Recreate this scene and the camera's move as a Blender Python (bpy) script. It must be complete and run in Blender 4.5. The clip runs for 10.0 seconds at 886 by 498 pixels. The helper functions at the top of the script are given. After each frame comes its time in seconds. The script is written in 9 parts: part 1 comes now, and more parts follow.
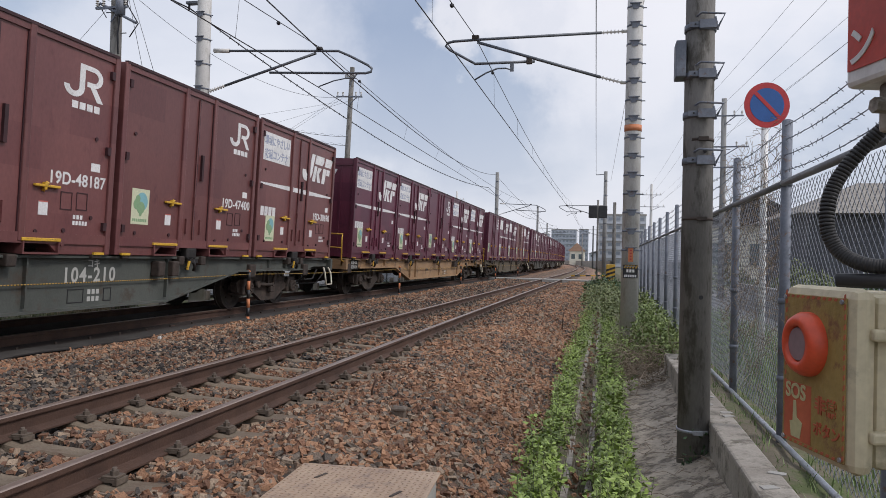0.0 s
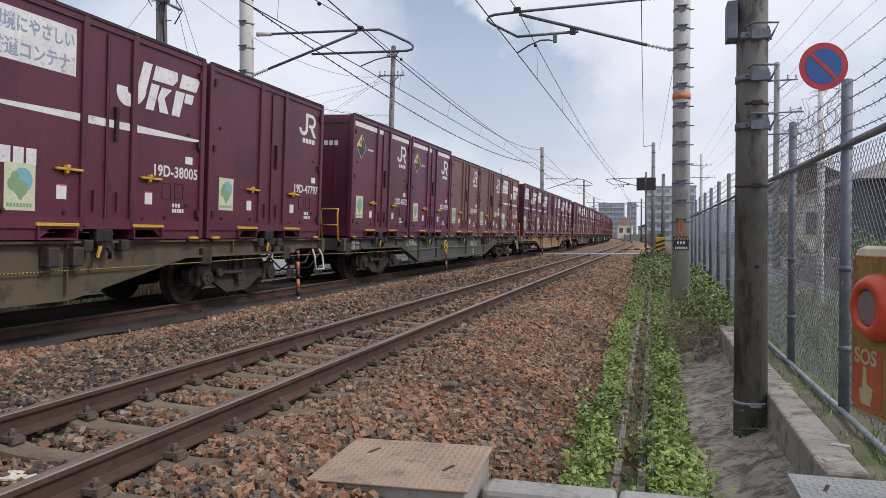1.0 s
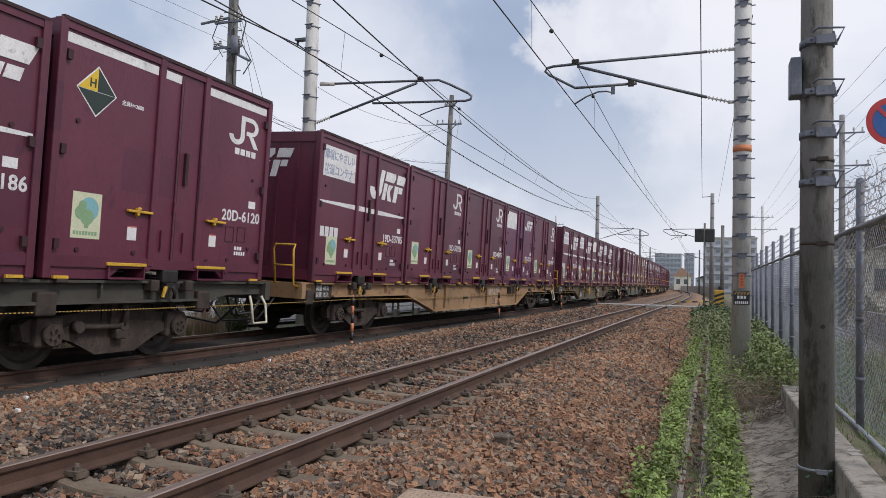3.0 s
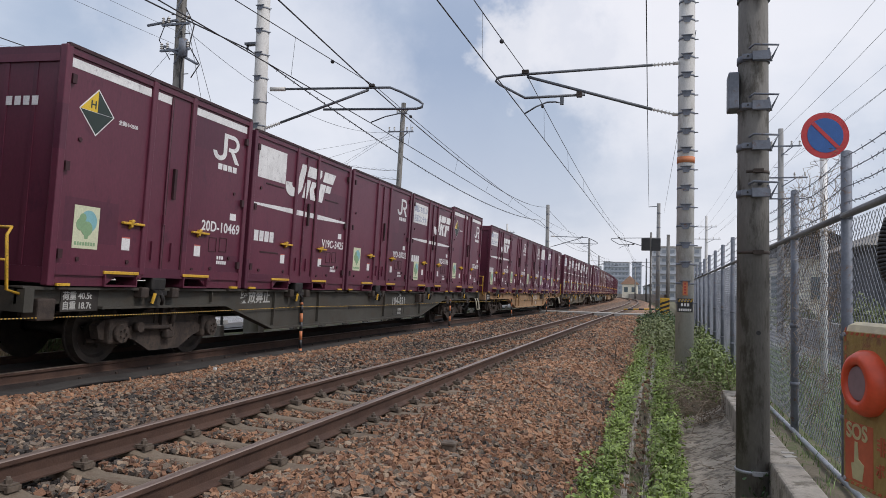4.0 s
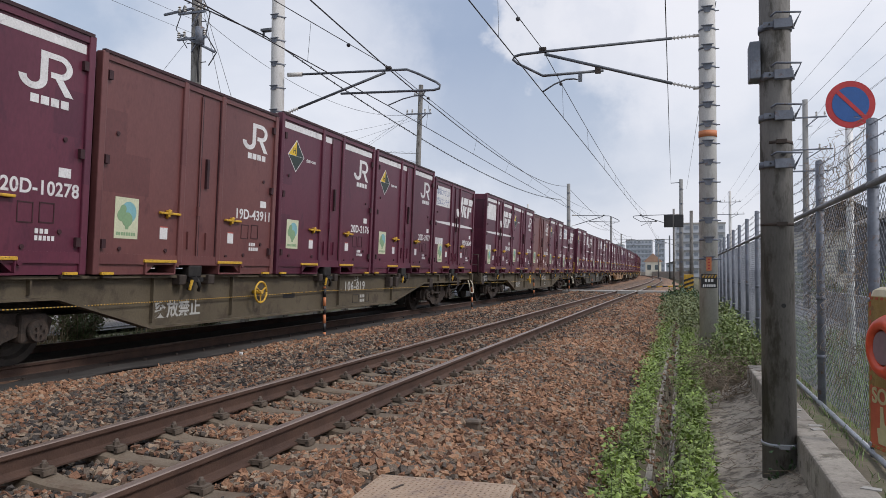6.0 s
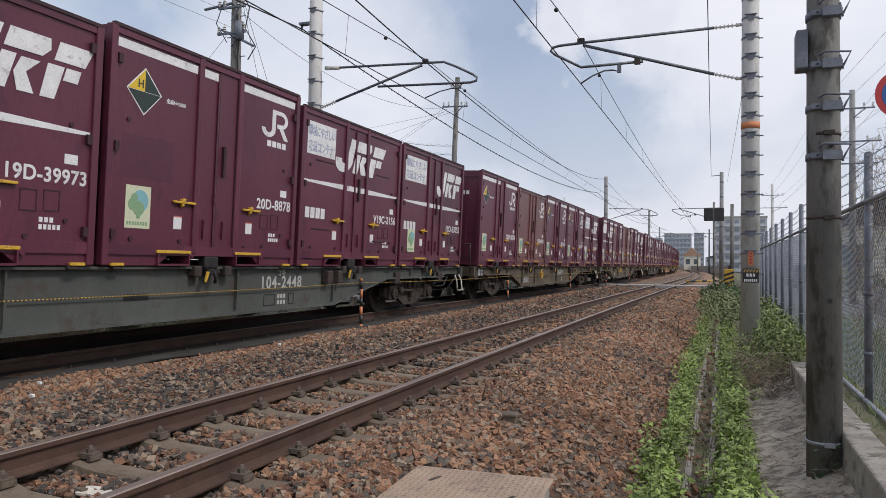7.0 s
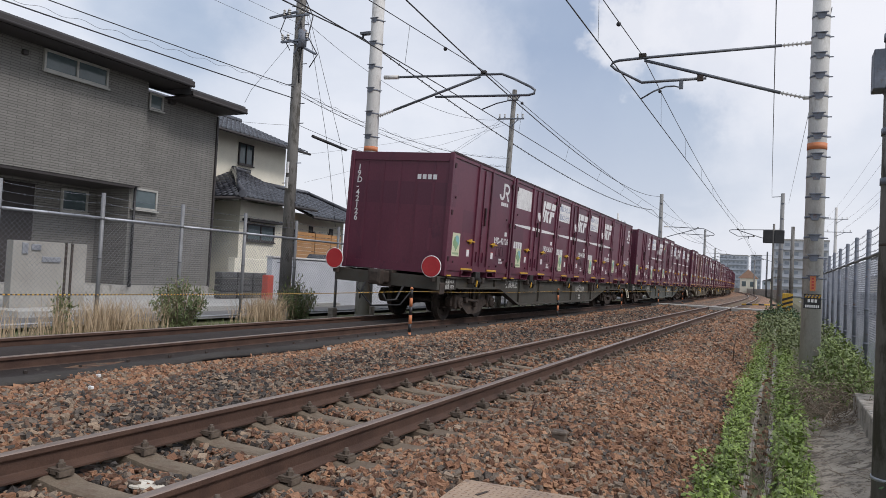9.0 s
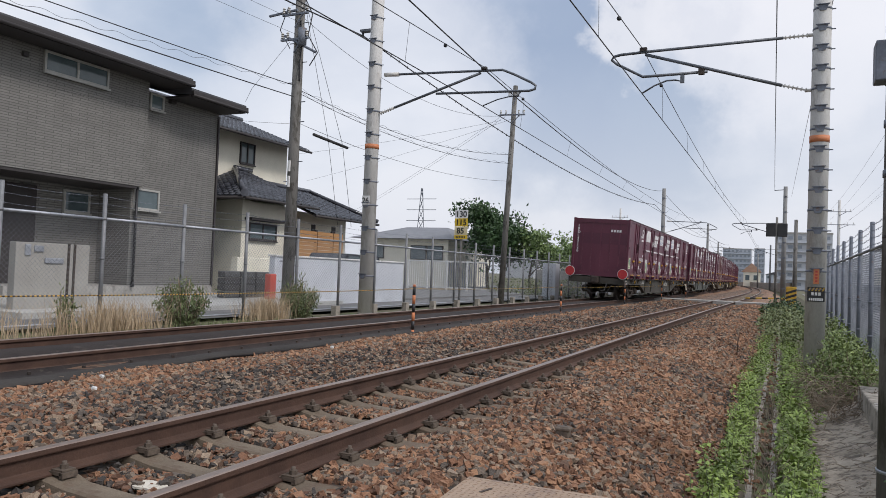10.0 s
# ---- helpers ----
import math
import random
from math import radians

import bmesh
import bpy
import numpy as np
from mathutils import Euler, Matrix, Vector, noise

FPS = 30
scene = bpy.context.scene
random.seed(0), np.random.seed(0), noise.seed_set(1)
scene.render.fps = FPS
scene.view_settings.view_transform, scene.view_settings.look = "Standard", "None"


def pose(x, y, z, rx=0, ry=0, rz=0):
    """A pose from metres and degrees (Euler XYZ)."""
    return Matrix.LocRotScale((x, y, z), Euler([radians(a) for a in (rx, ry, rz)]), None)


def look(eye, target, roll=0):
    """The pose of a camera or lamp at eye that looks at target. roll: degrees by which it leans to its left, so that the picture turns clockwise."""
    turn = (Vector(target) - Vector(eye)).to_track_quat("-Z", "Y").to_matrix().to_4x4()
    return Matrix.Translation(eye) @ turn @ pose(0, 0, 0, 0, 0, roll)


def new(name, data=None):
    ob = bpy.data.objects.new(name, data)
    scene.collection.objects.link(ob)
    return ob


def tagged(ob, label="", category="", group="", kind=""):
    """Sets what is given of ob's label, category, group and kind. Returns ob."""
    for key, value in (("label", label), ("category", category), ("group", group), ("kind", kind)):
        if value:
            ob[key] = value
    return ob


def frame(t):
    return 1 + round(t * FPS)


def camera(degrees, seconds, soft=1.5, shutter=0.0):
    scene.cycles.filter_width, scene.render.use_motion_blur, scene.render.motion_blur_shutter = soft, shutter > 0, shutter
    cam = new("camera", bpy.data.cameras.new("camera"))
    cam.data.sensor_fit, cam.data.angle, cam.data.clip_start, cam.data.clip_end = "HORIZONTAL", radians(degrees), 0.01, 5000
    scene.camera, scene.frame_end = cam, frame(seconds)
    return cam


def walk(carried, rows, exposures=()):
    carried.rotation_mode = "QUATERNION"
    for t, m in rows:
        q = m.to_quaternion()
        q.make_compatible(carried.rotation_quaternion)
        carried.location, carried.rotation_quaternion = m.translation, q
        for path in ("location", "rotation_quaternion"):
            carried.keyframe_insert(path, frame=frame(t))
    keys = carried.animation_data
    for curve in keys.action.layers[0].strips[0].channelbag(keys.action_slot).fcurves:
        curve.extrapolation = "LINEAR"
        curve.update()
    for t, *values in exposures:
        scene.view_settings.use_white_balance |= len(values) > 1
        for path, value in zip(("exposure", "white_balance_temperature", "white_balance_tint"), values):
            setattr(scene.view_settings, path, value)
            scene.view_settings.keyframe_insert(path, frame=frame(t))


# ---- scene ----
cam = camera(62.41, 10.0, soft=0.7)
PATH = [
    (0.0, pose(0.533, -0.027, 1.101, 90.684, -1.380, 12.360)),
    (0.5, pose(0.529, -0.026, 1.090, 89.391, -0.466, 12.954)),
    (1.0, pose(0.520, -0.000, 1.083, 88.901, 0.036, 15.958)),
    (1.5, pose(0.513, -0.025, 1.105, 89.314, 0.201, 20.788)),
    (2.0, pose(0.505, -0.055, 1.104, 90.376, -0.151, 23.215)),
    (2.5, pose(0.502, -0.046, 1.111, 91.642, -0.916, 21.821)),
    (4.0, pose(0.541, -0.051, 1.108, 93.141, -1.523, 16.297)),
    (4.5, pose(0.556, -0.060, 1.103, 93.061, -1.536, 14.420)),
    (5.0, pose(0.556, -0.064, 1.104, 92.759, -1.545, 14.810)),
    (5.5, pose(0.552, -0.055, 1.096, 92.085, -0.839, 16.334)),
    (7.0, pose(0.533, -0.049, 1.086, 91.159, -0.545, 20.790)),
    (7.5, pose(0.514, -0.035, 1.082, 90.739, -1.412, 21.943)),
    (8.0, pose(0.510, -0.034, 1.083, 90.777, -1.999, 23.301)),
    (8.5, pose(0.491, -0.059, 1.085, 91.453, -2.462, 24.903)),
    (9.0, pose(0.487, -0.038, 1.088, 91.894, -2.931, 24.615)),
    (9.5, pose(0.479, -0.018, 1.084, 91.630, -3.039, 24.660)),
    (10.0, pose(0.490, -0.022, 1.089, 91.645, -2.319, 24.849)),
]
walk(cam, PATH, [(0.0, 0.05, 6400, 15.0), (1.0, 0.13, 6400, 15.0), (2.0, 0.18, 6400, 15.0), (2.6, 0.10, 6400, 15.0), (4.5, 0.05, 6400, 14.5), (7.0, 0.06, 6400, 14.5), (7.5, 0.11, 6400, 14.5), (8.0, 0.08, 6400, 14.3), (9.0, 0.09, 6400, 14.0), (10.0, 0.06, 6400, 14.0)])

# world: bright broken cloud over a pale sky
world = bpy.data.worlds.new("sky")
scene.world = world
world.use_nodes = True
wn, wl = world.node_tree.nodes, world.node_tree.links
wn.clear()
w_out = wn.new("ShaderNodeOutputWorld")
w_sky = wn.new("ShaderNodeTexSky")
w_sky.sky_type = "NISHITA"
w_sky.sun_disc = False
w_sky.sun_elevation = radians(46)
w_sky.sun_rotation = radians(102)
w_sky.air_density = 1.6
w_sky.dust_density = 3.0
w_bg_sky = wn.new("ShaderNodeBackground")
w_bg_sky.inputs["Strength"].default_value = 0.10
wl.new(w_sky.outputs[0], w_bg_sky.inputs["Color"])
w_co = wn.new("ShaderNodeTexCoord")
w_sep = wn.new("ShaderNodeSeparateXYZ")
wl.new(w_co.outputs["Generated"], w_sep.inputs[0])
w_zz = wn.new("ShaderNodeMath")
w_zz.operation = "ADD"
w_zz.inputs[1].default_value = 0.32
wl.new(w_sep.outputs["Z"], w_zz.inputs[0])
w_flat = wn.new("ShaderNodeVectorMath")
w_flat.operation = "DIVIDE"
w_cmb = wn.new("ShaderNodeCombineXYZ")
for k in range(3):
    wl.new(w_zz.outputs[0], w_cmb.inputs[k])
wl.new(w_co.outputs["Generated"], w_flat.inputs[0])
wl.new(w_cmb.outputs[0], w_flat.inputs[1])
w_shift = wn.new("ShaderNodeVectorMath")
w_shift.operation = "ADD"
w_shift.inputs[1].default_value = (3.1, 7.4, 0.0)
wl.new(w_flat.outputs[0], w_shift.inputs[0])
w_n1 = wn.new("ShaderNodeTexNoise")
w_n1.inputs["Scale"].default_value = 1.25
w_n1.inputs["Detail"].default_value = 8
w_n1.inputs["Roughness"].default_value = 0.52
wl.new(w_shift.outputs[0], w_n1.inputs["Vector"])
w_r1 = wn.new("ShaderNodeValToRGB")
w_r1.color_ramp.elements[0].position = 0.37
w_r1.color_ramp.elements[0].color = (0.44, 0.54, 0.68, 1)
w_r1.color_ramp.elements[1].position = 0.585
w_r1.color_ramp.elements[1].color = (0.90, 0.93, 0.97, 1)
e = w_r1.color_ramp.elements.new(0.47)
e.color = (0.70, 0.77, 0.86, 1)
wl.new(w_n1.outputs["Fac"], w_r1.inputs["Fac"])
# the large cloud masses: bluish-grey bellies and bright heads, with ragged edges
w_rag = wn.new("ShaderNodeTexNoise")
w_rag.inputs["Scale"].default_value = 5.5
w_rag.inputs["Detail"].default_value = 6
w_rag.inputs["Roughness"].default_value = 0.6
wl.new(w_co.outputs["Generated"], w_rag.inputs["Vector"])
w_ragged = wn.new("ShaderNodeVectorMath")
w_ragged.operation = "MULTIPLY_ADD"
w_ragged.inputs[1].default_value = (0.34, 0.34, 0.34)
wl.new(w_rag.outputs["Color"], w_ragged.inputs[0])
w_back = wn.new("ShaderNodeVectorMath")
w_back.operation = "SUBTRACT"
w_back.inputs[1].default_value = (0.17, 0.17, 0.17)
wl.new(w_co.outputs["Generated"], w_back.inputs[0])
wl.new(w_back.outputs[0], w_ragged.inputs[2])
w_dir = wn.new("ShaderNodeVectorMath")
w_dir.operation = "NORMALIZE"
wl.new(w_ragged.outputs[0], w_dir.inputs[0])
w_last = w_r1.outputs["Color"]
for colour, way, spread, amount in (
    ((0.37, 0.465, 0.62, 1), (-0.273, 0.91, 0.312), 9.5, 0.85),
    ((0.37, 0.465, 0.62, 1), (-0.213, 0.947, 0.24), 8.5, 0.85),
    ((0.42, 0.52, 0.66, 1), (-0.092, 0.971, 0.219), 7.0, 0.7),
    ((0.46, 0.56, 0.70, 1), (-0.655, 0.703, 0.278), 7.5, 0.5),
    ((0.98, 0.99, 1.0, 1), (-0.166, 0.932, 0.323), 3.4, 0.75),
    ((0.97, 0.98, 1.0, 1), (-0.016, 0.95, 0.313), 6.5, 0.7),
    ((0.95, 0.97, 1.0, 1), (-0.507, 0.833, 0.22), 11, 0.6),
    ((0.95, 0.97, 1.0, 1), (0.054, 0.977, 0.205), 9, 0.6),
):
    w_dot = wn.new("ShaderNodeVectorMath")
    w_dot.operation = "DOT_PRODUCT"
    w_dot.inputs[1].default_value = way
    wl.new(w_dir.outputs[0], w_dot.inputs[0])
    w_soft = wn.new("ShaderNodeMapRange")
    w_soft.interpolation_type = "SMOOTHSTEP"
    w_soft.inputs["From Min"].default_value = math.cos(radians(spread * 1.35))
    w_soft.inputs["From Max"].default_value = math.cos(radians(spread * 0.35))
    w_soft.inputs["To Max"].default_value = amount
    wl.new(w_dot.outputs["Value"], w_soft.inputs["Value"])
    w_puff = wn.new("ShaderNodeMixRGB")
    w_puff.inputs["Color2"].default_value = colour
    wl.new(w_soft.outputs[0], w_puff.inputs["Fac"])
    wl.new(w_last, w_puff.inputs["Color1"])
    w_last = w_puff.outputs["Color"]
w_hz = wn.new("ShaderNodeMapRange")
w_hz.inputs["From Min"].default_value = 0.0
w_hz.inputs["From Max"].default_value = 0.30
w_hz.inputs["To Min"].default_value = 0.75
w_hz.inputs["To Max"].default_value = 0.0
wl.new(w_sep.outputs["Z"], w_hz.inputs["Value"])
w_mix = wn.new("ShaderNodeMixRGB")
w_mix.inputs["Color2"].default_value = (0.80, 0.85, 0.92, 1)
wl.new(w_hz.outputs[0], w_mix.inputs["Fac"])
wl.new(w_last, w_mix.inputs["Color1"])
w_bg_cloud = wn.new("ShaderNodeBackground")
w_bg_cloud.inputs["Strength"].default_value = 0.95
wl.new(w_mix.outputs["Color"], w_bg_cloud.inputs["Color"])
w_ms = wn.new("ShaderNodeMixShader")
w_ms.inputs["Fac"].default_value = 0.88
wl.new(w_bg_sky.outputs[0], w_ms.inputs[1])
wl.new(w_bg_cloud.outputs[0], w_ms.inputs[2])
wl.new(w_ms.outputs[0], w_out.inputs["Surface"])

sun = new("sun", bpy.data.lights.new("sun", "SUN"))
sun.data.energy = 1.9
sun.data.angle = radians(14)
sun.data.color = (1.0, 0.96, 0.90)
sun.matrix_world = look((0.72 * 50, -0.15 * 50, 0.75 * 50), (0, 0, 0))


# ---- materials ----
def material(name, c1, c2, scale=6.0, rough=0.7, metal=0.0, bump=0.0, bscale=60.0, spots=None, objvar=0.0, island=0.0, stretch=(1, 1, 1), alpha_coord="Object"):
    """Two-scale mottled surface: large stains between c1 and c2, fine grain, relief, optional third colour in patches."""
    mt = bpy.data.materials.new(name)
    mt.use_nodes = True
    n, l = mt.node_tree.nodes, mt.node_tree.links
    b = n["Principled BSDF"]
    b.inputs["Roughness"].default_value = rough
    b.inputs["Metallic"].default_value = metal
    co = n.new("ShaderNodeTexCoord")
    mp = n.new("ShaderNodeMapping")
    mp.inputs["Scale"].default_value = stretch
    l.new(co.outputs[alpha_coord], mp.inputs["Vector"])
    big = n.new("ShaderNodeTexNoise")
    big.inputs["Scale"].default_value = scale
    big.inputs["Detail"].default_value = 5
    big.inputs["Roughness"].default_value = 0.65
    l.new(mp.outputs[0], big.inputs["Vector"])
    ramp = n.new("ShaderNodeValToRGB")
    ramp.color_ramp.elements[0].position, ramp.color_ramp.elements[1].position = 0.33, 0.68
    ramp.color_ramp.elements[0].color = (*c1, 1)
    ramp.color_ramp.elements[1].color = (*c2, 1)
    l.new(big.outputs["Fac"], ramp.inputs["Fac"])
    last = ramp.outputs["Color"]
    fine = n.new("ShaderNodeTexNoise")
    fine.inputs["Scale"].default_value = bscale
    fine.inputs["Detail"].default_value = 4
    l.new(mp.outputs[0], fine.inputs["Vector"])
    if spots:
        colour, amount = spots
        sp = n.new("ShaderNodeTexNoise")
        sp.inputs["Scale"].default_value = scale * 2.7
        sp.inputs["Detail"].default_value = 7
        sp.inputs["Roughness"].default_value = 0.7
        off = n.new("ShaderNodeVectorMath")
        off.operation = "ADD"
        off.inputs[1].default_value = (13.0, 4.0, 9.0)
        l.new(mp.outputs[0], off.inputs[0])
        l.new(off.outputs[0], sp.inputs["Vector"])
        sr = n.new("ShaderNodeMapRange")
        sr.inputs["From Min"].default_value = 0.62 - amount * 0.3
        sr.inputs["From Max"].default_value = 0.72 - amount * 0.3
        l.new(sp.outputs["Fac"], sr.inputs["Value"])
        mx = n.new("ShaderNodeMixRGB")
        mx.inputs["Color2"].default_value = (*colour, 1)
        l.new(sr.outputs[0], mx.inputs["Fac"])
        l.new(last, mx.inputs["Color1"])
        last = mx.outputs["Color"]
    hsv = n.new("ShaderNodeHueSaturation")
    l.new(last, hsv.inputs["Color"])
    fr = n.new("ShaderNodeMapRange")
    fr.inputs["From Min"].default_value, fr.inputs["From Max"].default_value = 0.25, 0.75
    fr.inputs["To Min"].default_value, fr.inputs["To Max"].default_value = 0.88, 1.12
    l.new(fine.outputs["Fac"], fr.inputs["Value"])
    val = fr.outputs[0]
    if objvar or island:
        rnd = n.new("ShaderNodeObjectInfo") if objvar else n.new("ShaderNodeNewGeometry")
        rr = n.new("ShaderNodeMapRange")
        amount = objvar or island
        rr.inputs["To Min"].default_value, rr.inputs["To Max"].default_value = 1 - amount, 1 + amount
        l.new(rnd.outputs["Random" if objvar else "Random Per Island"], rr.inputs["Value"])
        mm = n.new("ShaderNodeMath")
        mm.operation = "MULTIPLY"
        l.new(rr.outputs[0], mm.inputs[0])
        l.new(val, mm.inputs[1])
        val = mm.outputs[0]
    l.new(val, hsv.inputs["Value"])
    l.new(hsv.outputs["Color"], b.inputs["Base Color"])
    if bump:
        bp = n.new("ShaderNodeBump")
        bp.inputs["Strength"].default_value = bump
        bp.inputs["Distance"].default_value = 0.01
        l.new(fine.outputs["Fac"], bp.inputs["Height"])
        l.new(bp.outputs[0], b.inputs["Normal"])
    return mt


def stone_material(name, ramp_cols, island=True, bump=0.6):
    """Crushed rock: each stone its own colour, patches of rusty and of grey stone."""
    mt = bpy.data.materials.new(name)
    mt.use_nodes = True
    n, l = mt.node_tree.nodes, mt.node_tree.links
    b = n["Principled BSDF"]
    b.inputs["Roughness"].default_value = 0.9
    co = n.new("ShaderNodeTexCoord")
    patch = n.new("ShaderNodeTexNoise")
    patch.inputs["Scale"].default_value = 0.55
    patch.inputs["Detail"].default_value = 4
    l.new(co.outputs["Object"], patch.inputs["Vector"])
    sx = n.new("ShaderNodeSeparateXYZ")
    l.new(co.outputs["Object"], sx.inputs[0])
    # rusty stone by the far sheet, grey by the near track, red-brown on the outer shoulder
    across = n.new("ShaderNodeMapRange")
    across.inputs["From Min"].default_value, across.inputs["From Max"].default_value = -6.0, 0.0
    wob = n.new("ShaderNodeMath")
    wob.operation = "MULTIPLY_ADD"
    wob.inputs[1].default_value = 0.9
    l.new(patch.outputs["Fac"], wob.inputs[0])
    l.new(sx.outputs["X"], wob.inputs[2])
    l.new(wob.outputs[0], across.inputs["Value"])
    band = n.new("ShaderNodeValToRGB")
    be = band.color_ramp.elements
    be[0].position, be[0].color = 0.10, (0.76, 0.76, 0.76, 1)
    be[1].position, be[1].color = 0.90, (0.60, 0.60, 0.60, 1)
    for bp_, bv in ((0.22, 0.58), (0.29, 0.20), (0.42, 0.16), (0.50, 0.32), (0.72, 0.42)):
        el = be.new(bp_)
        el.color = (bv, bv, bv, 1)
    l.new(across.outputs[0], band.inputs["Fac"])
    side = n.new("ShaderNodeMapRange")
    side.inputs["To Min"].default_value, side.inputs["To Max"].default_value = -0.32, 0.38
    l.new(band.outputs["Color"], side.inputs["Value"])
    if island:
        rnd = n.new("ShaderNodeNewGeometry")
        src = rnd.outputs["Random Per Island"]
    else:
        vor = n.new("ShaderNodeTexVoronoi")
        vor.inputs["Scale"].default_value = 17.0
        l.new(co.outputs["Object"], vor.inputs["Vector"])
        sp = n.new("ShaderNodeSeparateColor")
        l.new(vor.outputs["Color"], sp.inputs[0])
        src = sp.outputs[0]
    a1 = n.new("ShaderNodeMath")
    a1.operation = "MULTIPLY_ADD"
    a1.inputs[1].default_value = 0.86
    l.new(src, a1.inputs[0])
    pm = n.new("ShaderNodeMapRange")
    pm.inputs["From Min"].default_value, pm.inputs["From Max"].default_value = 0.3, 0.7
    pm.inputs["To Min"].default_value, pm.inputs["To Max"].default_value = -0.02, 0.34
    l.new(patch.outputs["Fac"], pm.inputs["Value"])
    a0 = n.new("ShaderNodeMath")
    l.new(pm.outputs[0], a0.inputs[0])
    l.new(side.outputs[0], a0.inputs[1])
    l.new(a0.outputs[0], a1.inputs[2])
    rp = n.new("ShaderNodeValToRGB")
    els = rp.color_ramp.elements
    for i, (p, c) in enumerate(ramp_cols):
        el = els[i] if i < 2 else els.new(p)
        el.position = p
        el.color = (*c, 1)
    l.new(a1.outputs[0], rp.inputs["Fac"])
    fine = n.new("ShaderNodeTexNoise")
    fine.inputs["Scale"].default_value = 70.0
    fine.inputs["Detail"].default_value = 3
    l.new(co.outputs["Object"], fine.inputs["Vector"])
    fr = n.new("ShaderNodeMapRange")
    fr.inputs["To Min"].default_value, fr.inputs["To Max"].default_value = 0.7, 1.3
    l.new(fine.outputs["Fac"], fr.inputs["Value"])
    hsv = n.new("ShaderNodeHueSaturation")
    l.new(rp.outputs["Color"], hsv.inputs["Color"])
    l.new(fr.outputs[0], hsv.inputs["Value"])
    l.new(hsv.outputs["Color"], b.inputs["Base Color"])
    bp = n.new("ShaderNodeBump")
    bp.inputs["Strength"].default_value = bump
    bp.inputs["Distance"].default_value = 0.02
    l.new(vor.outputs["Distance"] if not island else fine.outputs["Fac"], bp.inputs["Height"])
    l.new(bp.outputs[0], b.inputs["Normal"])
    return mt


def plain(name, c, rough=0.6, metal=0.0, emit=0.0):
    return material(name, tuple(v * 0.92 for v in c), c, 9.0, rough, metal)


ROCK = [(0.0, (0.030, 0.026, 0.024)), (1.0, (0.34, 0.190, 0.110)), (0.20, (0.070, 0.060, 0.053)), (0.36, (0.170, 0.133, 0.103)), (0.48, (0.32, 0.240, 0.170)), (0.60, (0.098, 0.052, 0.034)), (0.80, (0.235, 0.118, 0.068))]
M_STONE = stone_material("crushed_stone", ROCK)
# near bed: rock colours cut to 0.38, painting the shade between loose stones
M_BED_SHADED = stone_material("stone_bed", [(p, tuple(v * 0.38 for v in c)) for p, c in ROCK], island=False)
M_FARBED = stone_material("stone_bed_far", ROCK, island=False, bump=1.0)
M_SOIL = material("soil", (0.10, 0.085, 0.06), (0.20, 0.17, 0.12), 0.8, 0.95, bump=0.5, bscale=30, spots=((0.09, 0.11, 0.04), 0.5))
M_ASPHALT = material("asphalt", (0.13, 0.13, 0.13), (0.19, 0.19, 0.185), 0.9, 0.9, bump=0.3, bscale=90)
M_LANE = material("pale_worn_asphalt", (0.22, 0.215, 0.21), (0.31, 0.305, 0.295), 0.7, 0.9, bump=0.3, bscale=90)
M_CONC = material("concrete", (0.30, 0.29, 0.27), (0.40, 0.39, 0.365), 1.6, 0.85, bump=0.25, bscale=50, spots=((0.20, 0.19, 0.17), 0.25))
M_CONC_OLD = material("weathered_concrete", (0.24, 0.215, 0.185), (0.37, 0.34, 0.295), 2.2, 0.9, bump=0.5, bscale=45, spots=((0.15, 0.135, 0.11), 0.35))
M_POLE = material("pole_concrete", (0.48, 0.475, 0.46), (0.60, 0.595, 0.575), 1.4, 0.8, bump=0.15, bscale=80, stretch=(1, 1, 0.35), spots=((0.40, 0.385, 0.36), 0.3))
M_POLE_DARK = material("old_pole_concrete", (0.125, 0.120, 0.112), (0.205, 0.197, 0.184), 2.5, 0.85, bump=0.3, bscale=70, stretch=(1, 1, 0.3), spots=((0.07, 0.065, 0.055), 0.4))
M_POLE_FAR = material("weathered_line_pole", (0.17, 0.17, 0.168), (0.25, 0.25, 0.245), 1.4, 0.85, bump=0.15, bscale=60, stretch=(1, 1, 0.35))
M_POLE_GREY = material("grey_pole_concrete", (0.20, 0.20, 0.20), (0.28, 0.28, 0.275), 2.0, 0.85, bump=0.2, bscale=60, stretch=(1, 1, 0.3))
M_SLOPE = material("sandy_slope_concrete", (0.24, 0.205, 0.160), (0.41, 0.36, 0.295), 3.0, 0.95, bump=0.8, bscale=28, spots=((0.12, 0.10, 0.08), 0.45))
M_RAIL = material("rusty_rail", (0.052, 0.027, 0.019), (0.092, 0.050, 0.034), 3.0, 0.75, 0.1, bump=0.3, bscale=70)
M_RAILTOP = material("rail_head", (0.24, 0.18, 0.15), (0.34, 0.27, 0.23), 3.0, 0.42, 0.6, bscale=50, stretch=(6, 0.3, 1))
M_SLEEPER = material("sleeper_concrete", (0.125, 0.096, 0.068), (0.195, 0.155, 0.112), 2.4, 0.9, bump=0.5, bscale=60, objvar=0.15, spots=((0.14, 0.10, 0.07), 0.35))
M_IRON = material("dark_iron", (0.035, 0.028, 0.024), (0.075, 0.055, 0.045), 8.0, 0.7, 0.3, bump=0.3, bscale=60)
M_CLIP = material("rusty_clip", (0.085, 0.065, 0.05), (0.17, 0.135, 0.105), 12.0, 0.7, 0.2, bscale=60)
